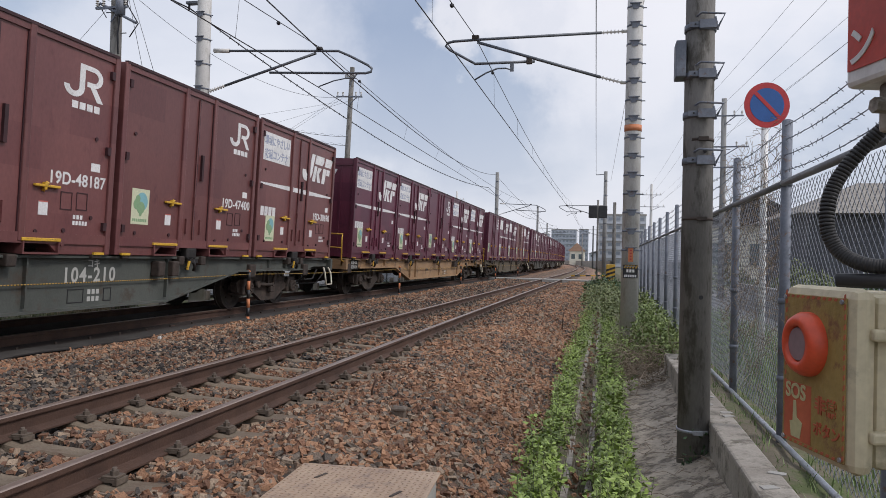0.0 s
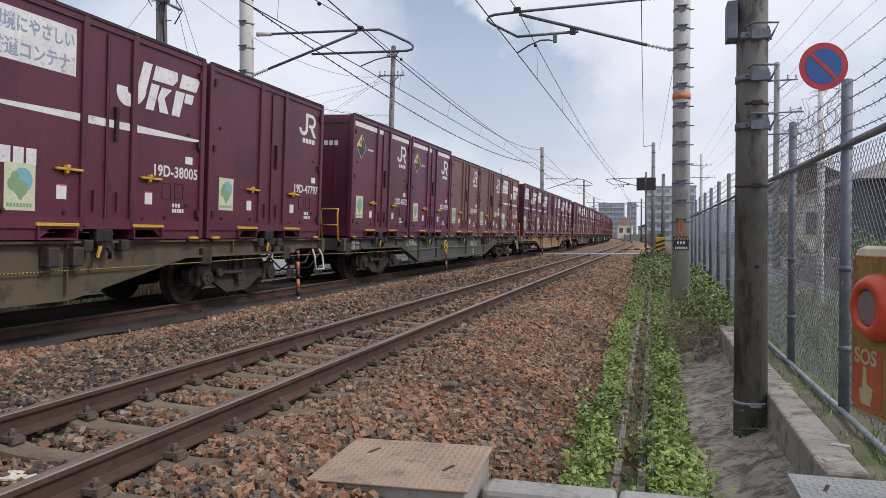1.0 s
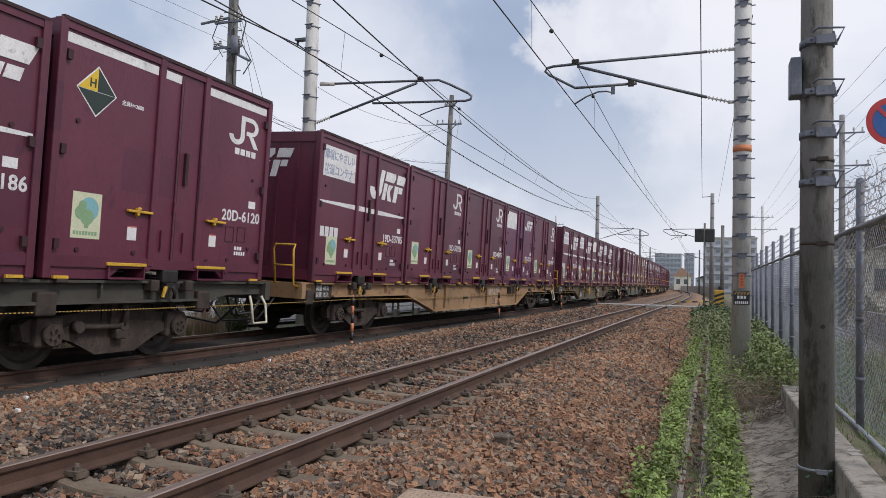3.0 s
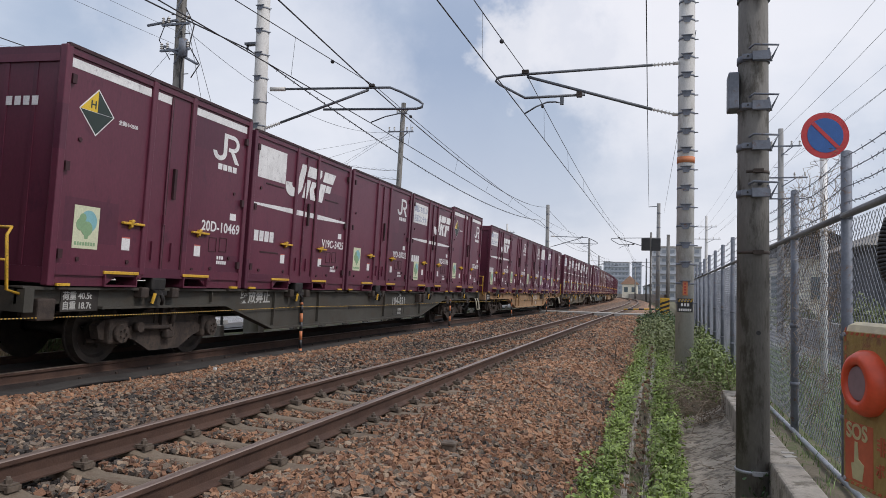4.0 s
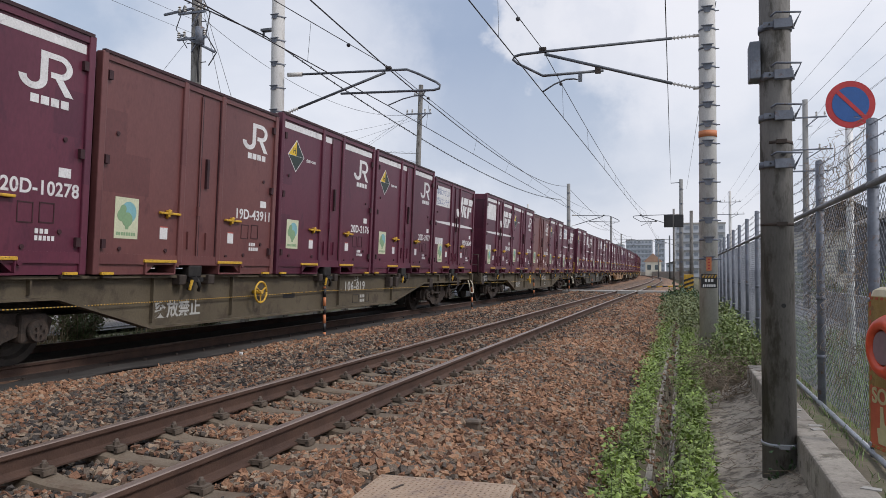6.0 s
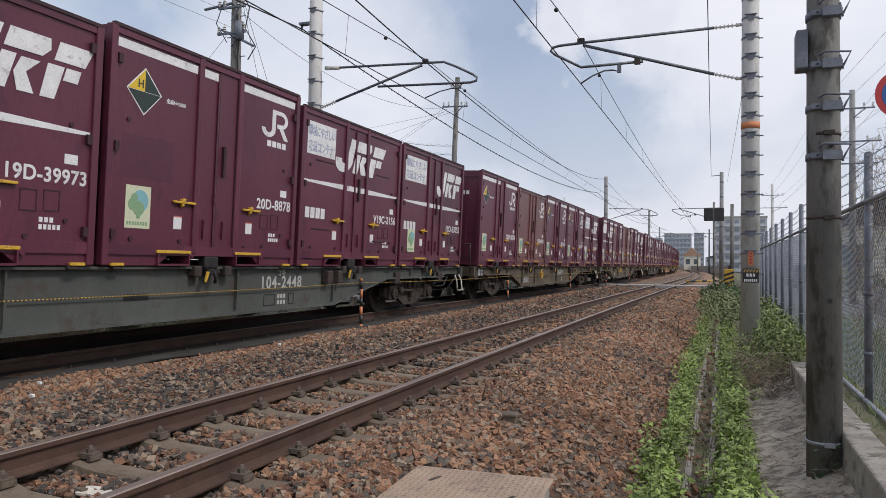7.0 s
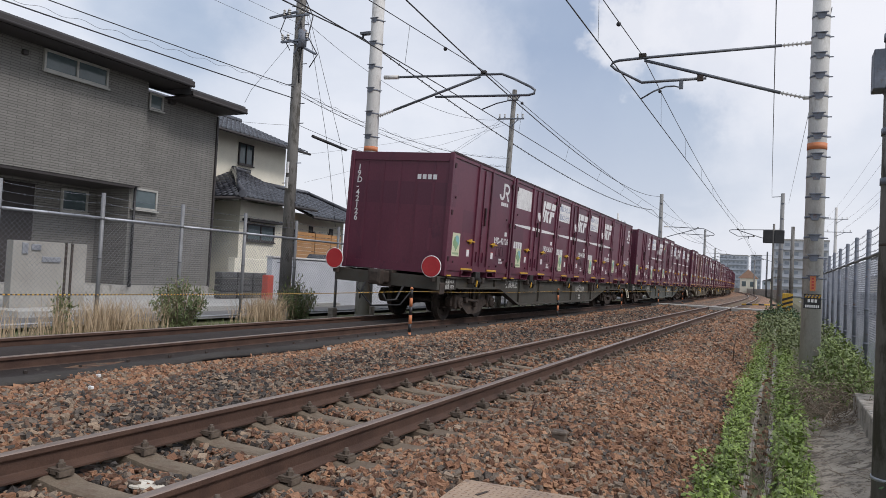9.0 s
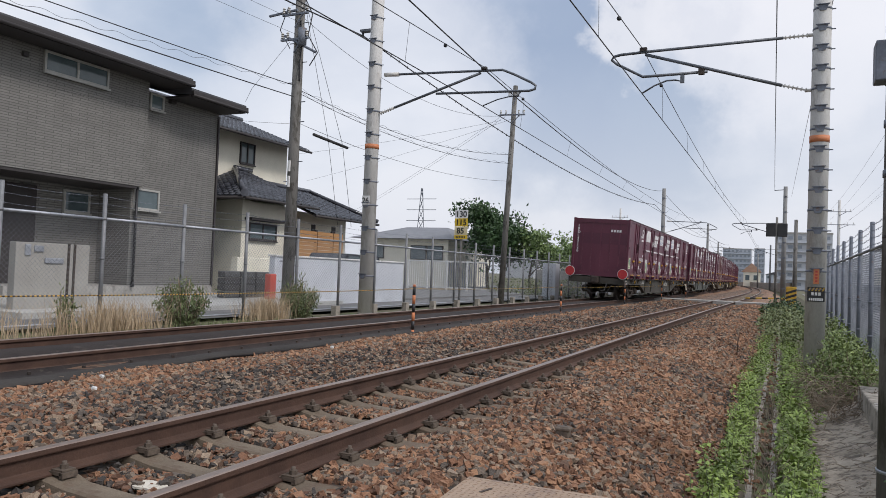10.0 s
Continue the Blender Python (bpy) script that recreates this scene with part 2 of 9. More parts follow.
M_BLACK = material("black_rubber", (0.018, 0.018, 0.02), (0.035, 0.035, 0.036), 5.0, 0.6)
M_GRIME = material("oily_brown_sheet", (0.014, 0.010, 0.009), (0.030, 0.021, 0.018), 2.0, 0.95, bump=0.4, bscale=30, spots=((0.06, 0.048, 0.04), 0.12))
M_SHEET = material("grey_rubber_sheet", (0.022, 0.019, 0.017), (0.046, 0.041, 0.037), 1.5, 0.95, bump=0.3, bscale=25)
M_GALV = material("galvanised_steel", (0.30, 0.32, 0.36), (0.44, 0.46, 0.50), 4.0, 0.5, 0.6, bscale=60, spots=((0.22, 0.22, 0.23), 0.2))
M_GALV_OLD = material("old_galvanised_steel", (0.12, 0.135, 0.165), (0.205, 0.225, 0.265), 5.0, 0.65, 0.25, bscale=60, spots=((0.16, 0.10, 0.07), 0.15))
M_FENCEPOST = material("dull_galvanised_post", (0.16, 0.165, 0.175), (0.24, 0.25, 0.26), 4.0, 0.6, 0.3, bscale=60)
M_WIRE = material("fence_wire", (0.15, 0.16, 0.185), (0.24, 0.255, 0.28), 3.0, 0.5, 0.4)
M_CABLE = plain("dark_cable", (0.03, 0.03, 0.035), 0.6)
M_STEELARM = material("bracket_steel", (0.10, 0.11, 0.125), (0.16, 0.17, 0.19), 5.0, 0.5, 0.5)
M_PORCELAIN = plain("porcelain", (0.62, 0.60, 0.56), 0.25)
M_ORANGE = plain("orange_paint", (0.56, 0.20, 0.085), 0.6)
M_WHITE = material("white_paint", (0.66, 0.66, 0.65), (0.78, 0.78, 0.77), 5.0, 0.5, bscale=40)
M_YELLOW = material("yellow_paint", (0.50, 0.29, 0.025), (0.66, 0.40, 0.04), 14.0, 0.5, bscale=60, spots=((0.16, 0.10, 0.05), 0.25))
M_BLACKPAINT = plain("black_paint", (0.02, 0.02, 0.022), 0.45)
M_REDPAINT = material("red_paint", (0.38, 0.02, 0.025), (0.46, 0.032, 0.035), 6.0, 0.45)
M_BLUEPAINT = material("blue_paint", (0.012, 0.075, 0.26), (0.018, 0.095, 0.32), 6.0, 0.4)


# ---- mesh helpers ----
def box(bm, x0, x1, y0, y1, z0, z1, m=None):
    vs = [bm.verts.new(Vector(p) if m is None else m @ Vector(p)) for p in
          ((x0, y0, z0), (x1, y0, z0), (x1, y1, z0), (x0, y1, z0), (x0, y0, z1), (x1, y0, z1), (x1, y1, z1), (x0, y1, z1))]
    for f in ((3, 2, 1, 0), (4, 5, 6, 7), (0, 1, 5, 4), (1, 2, 6, 5), (2, 3, 7, 6), (3, 0, 4, 7)):
        bm.faces.new([vs[i] for i in f])


def soft_box(bm, x0, x1, y0, y1, z0, z1, r=0.01, m=None):
    b2 = bmesh.new()
    box(b2, x0, x1, y0, y1, z0, z1)
    bmesh.ops.bevel(b2, geom=list(b2.edges), offset=r, segments=2, affect="EDGES", profile=0.5)
    join(bm, b2, m)


def join(bm, other, m=None):
    tmp = bpy.data.meshes.new("tmp")
    other.to_mesh(tmp)
    if m is not None:
        tmp.transform(m)
    bm.from_mesh(tmp)
    other.free()
    bpy.data.meshes.remove(tmp)


def rod(bm, a, b, r, r2=None, n=8, caps=True):
    """A round bar from a to b."""
    a, b = Vector(a), Vector(b)
    r2 = r if r2 is None else r2
    d = (b - a).normalized()
    u = d.orthogonal().normalized()
    v = d.cross(u)
    ra = [bm.verts.new(a + (u * math.cos(t) + v * math.sin(t)) * r) for t in (2 * math.pi * i / n for i in range(n))]
    rb = [bm.verts.new(b + (u * math.cos(t) + v * math.sin(t)) * r2) for t in (2 * math.pi * i / n for i in range(n))]
    for i in range(n):
        bm.faces.new((ra[i], ra[(i + 1) % n], rb[(i + 1) % n], rb[i])).smooth = n > 6
    if caps:
        bm.faces.new(ra[::-1])
        bm.faces.new(rb)


def tube(bm, pts, r, n=6):
    """A round bar along a line of points, with mitred bends."""
    pts = [Vector(p) for p in pts]
    rings = []
    u = None
    for i, p in enumerate(pts):
        d = (pts[min(i + 1, len(pts) - 1)] - pts[max(i - 1, 0)]).normalized()
        if u is None:
            u = d.orthogonal().normalized()
        u = (u - d * u.dot(d)).normalized()
        v = d.cross(u)
        rings.append([bm.verts.new(p + (u * math.cos(2 * math.pi * k / n) + v * math.sin(2 * math.pi * k / n)) * r) for k in range(n)])
    for a, b in zip(rings, rings[1:]):
        for k in range(n):
            bm.faces.new((a[k], a[(k + 1) % n], b[(k + 1) % n], b[k])).smooth = True
    bm.faces.new(rings[0][::-1])
    bm.faces.new(rings[-1])


def slab(bm, poly, t, m=None):
    """A flat plate: a polygon in the xy plane, raised by t along z."""
    m = m or Matrix.Identity(4)
    lo = [bm.verts.new(m @ Vector((x, y, 0))) for x, y in poly]
    hi = [bm.verts.new(m @ Vector((x, y, t))) for x, y in poly]
    bm.faces.new(hi)
    bm.faces.new(lo[::-1])
    k = len(poly)
    for i in range(k):
        bm.faces.new((lo[i], lo[(i + 1) % k], hi[(i + 1) % k], hi[i]))


def disc(cx, cy, r, n=24, ry=None):
    return [(cx + r * math.cos(2 * math.pi * i / n), cy + (ry or r) * math.sin(2 * math.pi * i / n)) for i in range(n)]


def mesh_of(bm, name, mat):
    bmesh.ops.recalc_face_normals(bm, faces=bm.faces)
    me = bpy.data.meshes.new(name)
    bm.to_mesh(me)
    bm.free()
    for mt in (mat if isinstance(mat, (list, tuple)) else [mat]):
        me.materials.append(mt)
    return me


def part(name, bm, mat, parent=None, label=""):
    """One mesh object, under its thing or part."""
    ob = new(name, mesh_of(bm, name, mat) if isinstance(bm, bmesh.types.BMesh) else bm)
    ob.parent = parent
    return tagged(ob, label)


def thing(name, label, category, m=None, group="", kind=""):
    ob = new(name)
    ob.empty_display_size = 0.2
    if m is not None:
        ob.matrix_basis = m
    return tagged(ob, label, category, group, kind)


def solid(name, bm, mat, label, category, group="", kind=""):
    return tagged(new(name, mesh_of(bm, name, mat)), label, category, group, kind)


def words(txt, size, gap=1.0):
    """The built-in font's outlines as a mesh in the xy plane, from the lower left."""
    cu = bpy.data.curves.new("t", "FONT")
    cu.body = txt
    cu.size = size
    cu.space_character = gap
    cu.extrude = 0.0015
    cu.offset = size * 0.022
    ob = bpy.data.objects.new("t", cu)
    me = bpy.data.meshes.new_from_object(ob)
    bpy.data.objects.remove(ob)
    bpy.data.curves.remove(cu)
    return me


# readings of a side face (+x), of a rear face (-y) and of a flat top
def on_side(x, y, z):
    return Matrix(((0, 0, 1, x), (1, 0, 0, y), (0, 1, 0, z), (0, 0, 0, 1)))


def on_rear(x, y, z):
    return Matrix(((1, 0, 0, x), (0, 0, -1, y), (0, 1, 0, z), (0, 0, 0, 1)))


def lettering(name, txt, size, m, mat, parent, label=""):
    me = words(txt, size) if isinstance(txt, str) else txt
    me.transform(m)
    me.materials.clear()
    me.materials.append(mat)
    ob = new(name, me)
    ob.parent = parent
    return tagged(ob, label)


# ---- the line of the tracks ----
K1, K2, BEND = 0.000345, 0.00063, 45.0
FAR = -4.20
FAR_Z, FAR_CANT = 0.082, 0.039


def heading(s):
    return K1 * s if s < BEND else K1 * BEND - K2 * (s - BEND)


def centre(s):
    if s < BEND:
        return -2.694 + K1 * s * s / 2
    u = s - BEND
    return -2.694 + K1 * BEND * BEND / 2 + K1 * BEND * u - K2 * u * u / 2


def along(s, off, z=0.0):
    """A point off metres to the right of the near track's middle, s metres along."""
    h = heading(s)
    return Vector((centre(s) + off * math.cos(h), s - off * math.sin(h), z))


def stations(a, b, step):
    k = max(1, round((b - a) / step))
    return [a + (b - a) * i / k for i in range(k + 1)]


def swept(name, profile, ss, mat, wobble=0.0, closed=False, zfun=None, smooth=False):
    """A section (off from the near track's middle, z) drawn along the line."""
    bm = bmesh.new()
    rows = []
    for s in ss:
        row = []
        for u, z in profile:
            p = along(s, u, z)
            if wobble:
                q = Vector((p.x * 0.8, p.y * 0.8, 0))
                p.z += wobble * noise.noise(q) + wobble * 0.5 * noise.noise(q * 3.1)
            if zfun:
                p.z += zfun(p.x, p.y)
            row.append(bm.verts.new(p))
        rows.append(row)
    k = len(profile)
    for a, b in zip(rows, rows[1:]):
        for i in range(k if closed else k - 1):
            bm.faces.new((a[i], a[(i + 1) % k], b[(i + 1) % k], b[i])).smooth = smooth
    if closed:
        bm.faces.new(rows[0])
        bm.faces.new(rows[-1][::-1])
    return mesh_of(bm, name, mat)


C0 = 2.694  # plan x of a section at the near end is off - C0

# ---- ground ----
GROUND = [(-900, -0.22), (-60, -0.22), (-9, -0.22), (-6.4, -0.25), (-5.6, -0.32), (2.5, -0.5), (2.72, -0.52), (2.95, -0.56), (3.15, -0.60), (3.55, -0.66), (4.0, -0.62), (4.22, -0.45), (4.45, -0.30), (6, -0.26), (60, -0.26), (900, -0.26)]
far_s = stations(-120, 60, 4) + stations(66, 260, 8) + stations(300, 700, 100)
tagged(new("ground", swept("ground", GROUND, far_s, M_SOIL, 0.0)), "bare soil and grass ground beside the railway", "ground", kind="structure")

BALLAST = [(-6.05, -0.26), (-5.75, -0.16), (-5.35, -0.10), (-4.9, -0.07), (-3.6, -0.09), (-3.25, -0.12), (-2.7, -0.13), (-2.1, -0.105), (-1.6, -0.12), (-1.15, -0.155), (-0.9, -0.185), (-0.5, -0.212), (0, -0.232), (0.5, -0.212), (0.9, -0.185), (1.15, -0.13), (1.5, -0.11), (1.9, -0.14), (2.2, -0.22), (2.5, -0.36), (2.72, -0.5), (2.78, -0.56)]


def ballast_z(u):
    for (a, za), (b, zb) in zip(BALLAST, BALLAST[1:]):
        if a <= u <= b:
            return za + (zb - za) * (u - a) / (b - a)
    return -0.5


tagged(new("ballast_bed", swept("ballast_bed", BALLAST, stations(-40, 34, 0.5), M_BED_SHADED, 0.03)), "bed of crushed stone ballast under two tracks", "ballast", kind="structure")
tagged(new("ballast_bed", swept("ballast_bed", BALLAST, stations(34, 120, 1.5) + stations(124, 300, 4), M_FARBED, 0.03)), "distant bed of brown crushed stone ballast", "ballast", kind="structure")


def scatter_stones(name, spots, label):
    """Angular broken stones, one mesh: each a jittered box."""
    k = len(spots)
    rng = np.random.default_rng(5)
    base = np.array([(-1, -1, -1), (1, -1, -1), (1, 1, -1), (-1, 1, -1), (-1, -1, 1), (1, -1, 1), (1, 1, 1), (-1, 1, 1)], float)
    sp = np.array(spots)
    size = sp[:, 3][:, None, None] * rng.uniform(0.55, 1.15, (k, 1, 3)) * np.array([1.15, 0.95, 0.60])
    v = (base[None] * rng.uniform(0.5, 1.0, (k, 8, 3))) * size
    q = rng.normal(size=(k, 4)) * np.array([1.6, 0.5, 0.5, 1.6])
    q /= np.linalg.norm(q, axis=1)[:, None]
    w, x, y, z = q.T
    r = np.stack([1 - 2 * (y * y + z * z), 2 * (x * y - w * z), 2 * (x * z + w * y), 2 * (x * y + w * z), 1 - 2 * (x * x + z * z), 2 * (y * z - w * x), 2 * (x * z - w * y), 2 * (y * z + w * x), 1 - 2 * (x * x + y * y)], 1).reshape(k, 3, 3)
    v = np.einsum("kij,knj->kni", r, v) + sp[:, None, :3]
    quads = np.array([(3, 2, 1, 0), (4, 5, 6, 7), (0, 1, 5, 4), (1, 2, 6, 5), (2, 3, 7, 6), (3, 0, 4, 7)])
    f = (quads[None] + 8 * np.arange(k)[:, None, None]).reshape(-1, 4)
    me = bpy.data.meshes.new(name)
    me.vertices.add(k * 8)
    me.vertices.foreach_set("co", v.reshape(-1))
    me.loops.add(f.size)
    me.loops.foreach_set("vertex_index", f.reshape(-1).astype(np.int32))
    me.polygons.add(len(f))
    me.polygons.foreach_set("loop_start", np.arange(0, f.size, 4, dtype=np.int32))
    me.polygons.foreach_set("loop_total", np.full(len(f), 4, dtype=np.int32))
    me.polygons.foreach_set("use_smooth", np.zeros(len(f), dtype=bool))
    me.update(calc_edges=True)
    me.validate()
    me.materials.append(M_STONE)
    return tagged(new(name, me), label, "ballast", kind="stuff")


SLEEPER_PITCH, SLEEPER_0 = 0.602, 0.47


def clear_of_sleepers(u, s):
    if abs(u) > 1.05:
        return True
    k = (s - SLEEPER_0) / SLEEPER_PITCH
    return abs(k - round(k)) * SLEEPER_PITCH > 0.132


def stone_field(s0, s1, per_m2, size, u0=-3.02, u1=2.74):
    rnd = random.Random(int(s0 * 7 + 3))
    spots = []
    for _ in range(int((s1 - s0) * (u1 - u0) * per_m2)):
        u, s = rnd.uniform(u0, u1), rnd.uniform(s0, s1)
        if not clear_of_sleepers(u, s) or min(abs(u - 0.566), abs(u + 0.566)) < 0.075:
            continue
        if -1.13 < centre(s) + u < -0.27 and 3.18 < s < 4.0:
            continue
        p = along(s, u)
        q = Vector((p.x * 0.8, p.y * 0.8, 0))
        z = ballast_z(u) + 0.03 * noise.noise(q) + 0.015 * noise.noise(q * 3.1)
        if abs(u) < 0.5:
            z += 0.012
        spots.append((p.x, p.y, z + rnd.uniform(-0.006, 0.022), size * rnd.uniform(0.6, 1.5)))
    return spots


def build_stones():
    scatter_stones("ballast_stones", stone_field(1.2, 9, 1250, 0.0250) + stone_field(9, 16, 640, 0.032), "loose rust-brown and grey crushed stones round the rails")
    scatter_stones("ballast_stones", stone_field(16, 26, 340, 0.042) + stone_field(26, 44, 150, 0.06), "loose brown crushed stones along the rails")
    rnd = random.Random(77)
    extra = []
    for _ in range(2600):
        s, u = rnd.uniform(2, 30), rnd.uniform(-6.0, -4.9)
        p = along(s, u)
        extra.append((p.x, p.y, ballast_z(u) + 0.01, 0.035 * rnd.uniform(0.6, 1.4)))
    scatter_stones("ballast_stones", extra, "crushed stones beyond the far rail")


# ---- tracks ----
RAIL_SECTION = [(-0.0635, -0.153), (0.0635, -0.153), (0.0635, -0.142), (0.012, -0.122), (0.0085, -0.115), (0.0085, -0.045), (0.03, -0.036), (0.0325, -0.03), (0.0325, -0.006), (0.026, 0.0), (-0.026, 0.0), (-0.0325, -0.006), (-0.0325, -0.03), (-0.03, -0.036), (-0.0085, -0.045), (-0.0085, -0.115), (-0.012, -0.122), (-0.0635, -0.142)]


def rail_mesh(off, z, s0, s1):
    bm = bmesh.new()
    rows = []
    for s in stations(s0, min(s1, 60), 1.5) + (stations(62, s1, 3) if s1 > 60 else []):
        rows.append([bm.verts.new(along(s, off + u, z + h)) for u, h in RAIL_SECTION])
    k = len(RAIL_SECTION)
    for a, b in zip(rows, rows[1:]):
        for i in range(k):
            f = bm.faces.new((a[i], a[(i + 1) % k], b[(i + 1) % k], b[i]))
            f.material_index = 1 if i in (8, 9, 10) else 0
    bm.faces.new(rows[0])
    bm.faces.new(rows[-1])
    return mesh_of(bm, "rail", [M_RAIL, M_RAILTOP])


def sleeper_mesh():
    bm = bmesh.new()
    rows = []
    for y, dz in ((-1.0, -0.03), (-0.98, 0), (-0.72, 0.0), (-0.62, 0.012), (-0.5, 0.012), (-0.35, -0.02), (0, -0.035), (0.35, -0.02), (0.5, 0.012), (0.62, 0.012), (0.72, 0), (0.98, 0), (1.0, -0.03)):
        w = 0.105 if abs(y) > 0.45 else 0.088
        rows.append([bm.verts.new((y, -w - 0.02, -0.30)), bm.verts.new((y, -w, -0.18 + dz)), bm.verts.new((y, -w + 0.02, -0.168 + dz)), bm.verts.new((y, w - 0.02, -0.168 + dz)), bm.verts.new((y, w, -0.18 + dz)), bm.verts.new((y, w + 0.02, -0.30))])
    for a, b in zip(rows, rows[1:]):
        for i in range(5):
            bm.faces.new((a[i], a[i + 1], b[i + 1], b[i]))
    bm.faces.new(rows[0])
    bm.faces.new(rows[-1])
    return mesh_of(bm, "sleeper", M_SLEEPER)


def clip_mesh():
    """Leaf-spring rail clip with its bolt; lies on the +x side of a rail at x=0."""
    bm = bmesh.new()
    for i, (x0, x1, z0, z1) in enumerate(((0.035, 0.075, -0.142, -0.128), (0.07, 0.135, -0.146, -0.126), (0.125, 0.15, -0.16, -0.128))):
        box(bm, x0, x1, -0.05, 0.05, z0, z1)
    box(bm, 0.05, 0.14, -0.045, 0.045, -0.126, -0.116)
    rod(bm, (0.1, 0, -0.13), (0.1, 0, -0.075), 0.013, n=8)
    rod(bm, (0.1, 0, -0.118), (0.1, 0, -0.092), 0.024, n=6)
    return mesh_of(bm, "clip", M_CLIP)


def build_near_track():
    track = thing("railway_track", "worn railway track with rusty rails on concrete sleepers", "railway track", kind="structure")
    part("rail", rail_mesh(-0.566, 0, -30, 330), None, track, "brown rusty rail with a polished head")
    part("rail", rail_mesh(0.566, 0, -30, 330), None, track, "brown rusty rail with a polished head")
    sm, cm = sleeper_mesh(), clip_mesh()
    for k in range(-12, 150):
        s = SLEEPER_0 + SLEEPER_PITCH * k
        sl = new("sleeper", sm)
        sl.parent = track
        p = along(s, 0)
        sl.matrix_basis = pose(p.x, p.y, 0, 0, 0, -math.degrees(heading(s)))
        if -2 < s < 24:
            for off, turn in ((-0.566, 0), (-0.566, 180), (0.566, 0), (0.566, 180)):
                c = new("clip", cm)
                c.parent = sl
                c.matrix_basis = pose(off, 0, 0, 0, 0, turn)


def build_far_track():
    track = thing("railway_track", "curved railway track with rusty rails behind a rubber sheet", "railway track", kind="structure")
    part("rail", rail_mesh(FAR - 0.566, FAR_Z + 0.566 * FAR_CANT, -60, 330), None, track)
    part("rail", rail_mesh(FAR + 0.566, FAR_Z - 0.566 * FAR_CANT, -60, 330), None, track)
    sm = sleeper_mesh()
    for k in range(-12, 110):
        s = 0.2 + 0.62 * k
        sl = new("sleeper", sm)
        sl.parent = track
        p = along(s, FAR)
        sl.matrix_basis = pose(p.x, p.y, FAR_Z, 0, math.degrees(FAR_CANT), -math.degrees(heading(s)))
    # weathered edge strip between the rails and the rubber sheet on the near shoulder
    bm = bmesh.new()
    ss = stations(-30, 52, 0.4)
    rows = []
    rnd = random.Random(4)
    for s in ss:
        edge = -2.98 + 0.10 * noise.noise(Vector((s * 0.35, 2, 0))) + 0.05 * noise.noise(Vector((s * 1.3, 7, 0)))
        lift = 0.045 * abs(noise.noise(Vector((s * 0.8, 4, 0))))
        rows.append([bm.verts.new(along(s, u, z)) for u, z in ((edge - 0.20, -0.062 + lift * 0.5), (edge - 0.05, -0.078 + lift), (edge, -0.10 + lift), (edge - 0.002, -0.114 + lift), (edge - 0.05, -0.12))])
    for a, b in zip(rows, rows[1:]):
        for i in range(4):
            f = bm.faces.new((a[i], a[i + 1], b[i + 1], b[i]))
            f.smooth = i < 2
            f.material_index = 1 if i > 1 else 0
    solid("rubber_sheet", bm, [M_SHEET, M_BLACK], "wavy grey rubber sheet along the far rail", "rubber sheet")
    bm = bmesh.new()
    rows = [[bm.verts.new(along(s, u, z)) for u, z in ((-3.565, -0.06), (-3.50, -0.088), (-3.3, -0.092), (-3.10, -0.085))] for s in stations(-30, 60, 1.0)]
    for a, b in zip(rows, rows[1:]):
        for i in range(3):
            bm.faces.new((a[i], a[i + 1], b[i + 1], b[i])).smooth = True
    solid("rubber_sheet", bm, M_GRIME, "oily dark rubber sheet beside the far rail", "rubber sheet")
    bm = bmesh.new()
    for s in stations(-2, 22, 0.62):
        p = along(s, -3.42, -0.09)
        rod(bm, p, p + Vector((0, 0, 0.03)), 0.018, n=6)
    solid("sheet_bolts", bm, M_IRON, "row of dark bolts holding down the rubber sheet", "bolts", kind="stuff")
    bm = bmesh.new()
    rows = []
    for s in stations(-30, 60, 0.5):
        dz = 0.02 * noise.noise(Vector((s * 0.7, 1, 0)))
        rows.append([bm.verts.new(along(s, u, z + dz)) for u, z in ((FAR - 0.40, 0.02), (FAR - 0.1, 0.035), (FAR + 0.2, 0.03), (FAR + 0.42, -0.02))])
    for a, b in zip(rows, rows[1:]):
        for i in range(3):
            bm.faces.new((a[i], a[i + 1], b[i + 1], b[i])).smooth = True
    solid("rubber_sheet", bm, M_GRIME, "dark grimy rubber sheet between the far rails", "rubber sheet")


# ---- train ----
M_MAROON = None


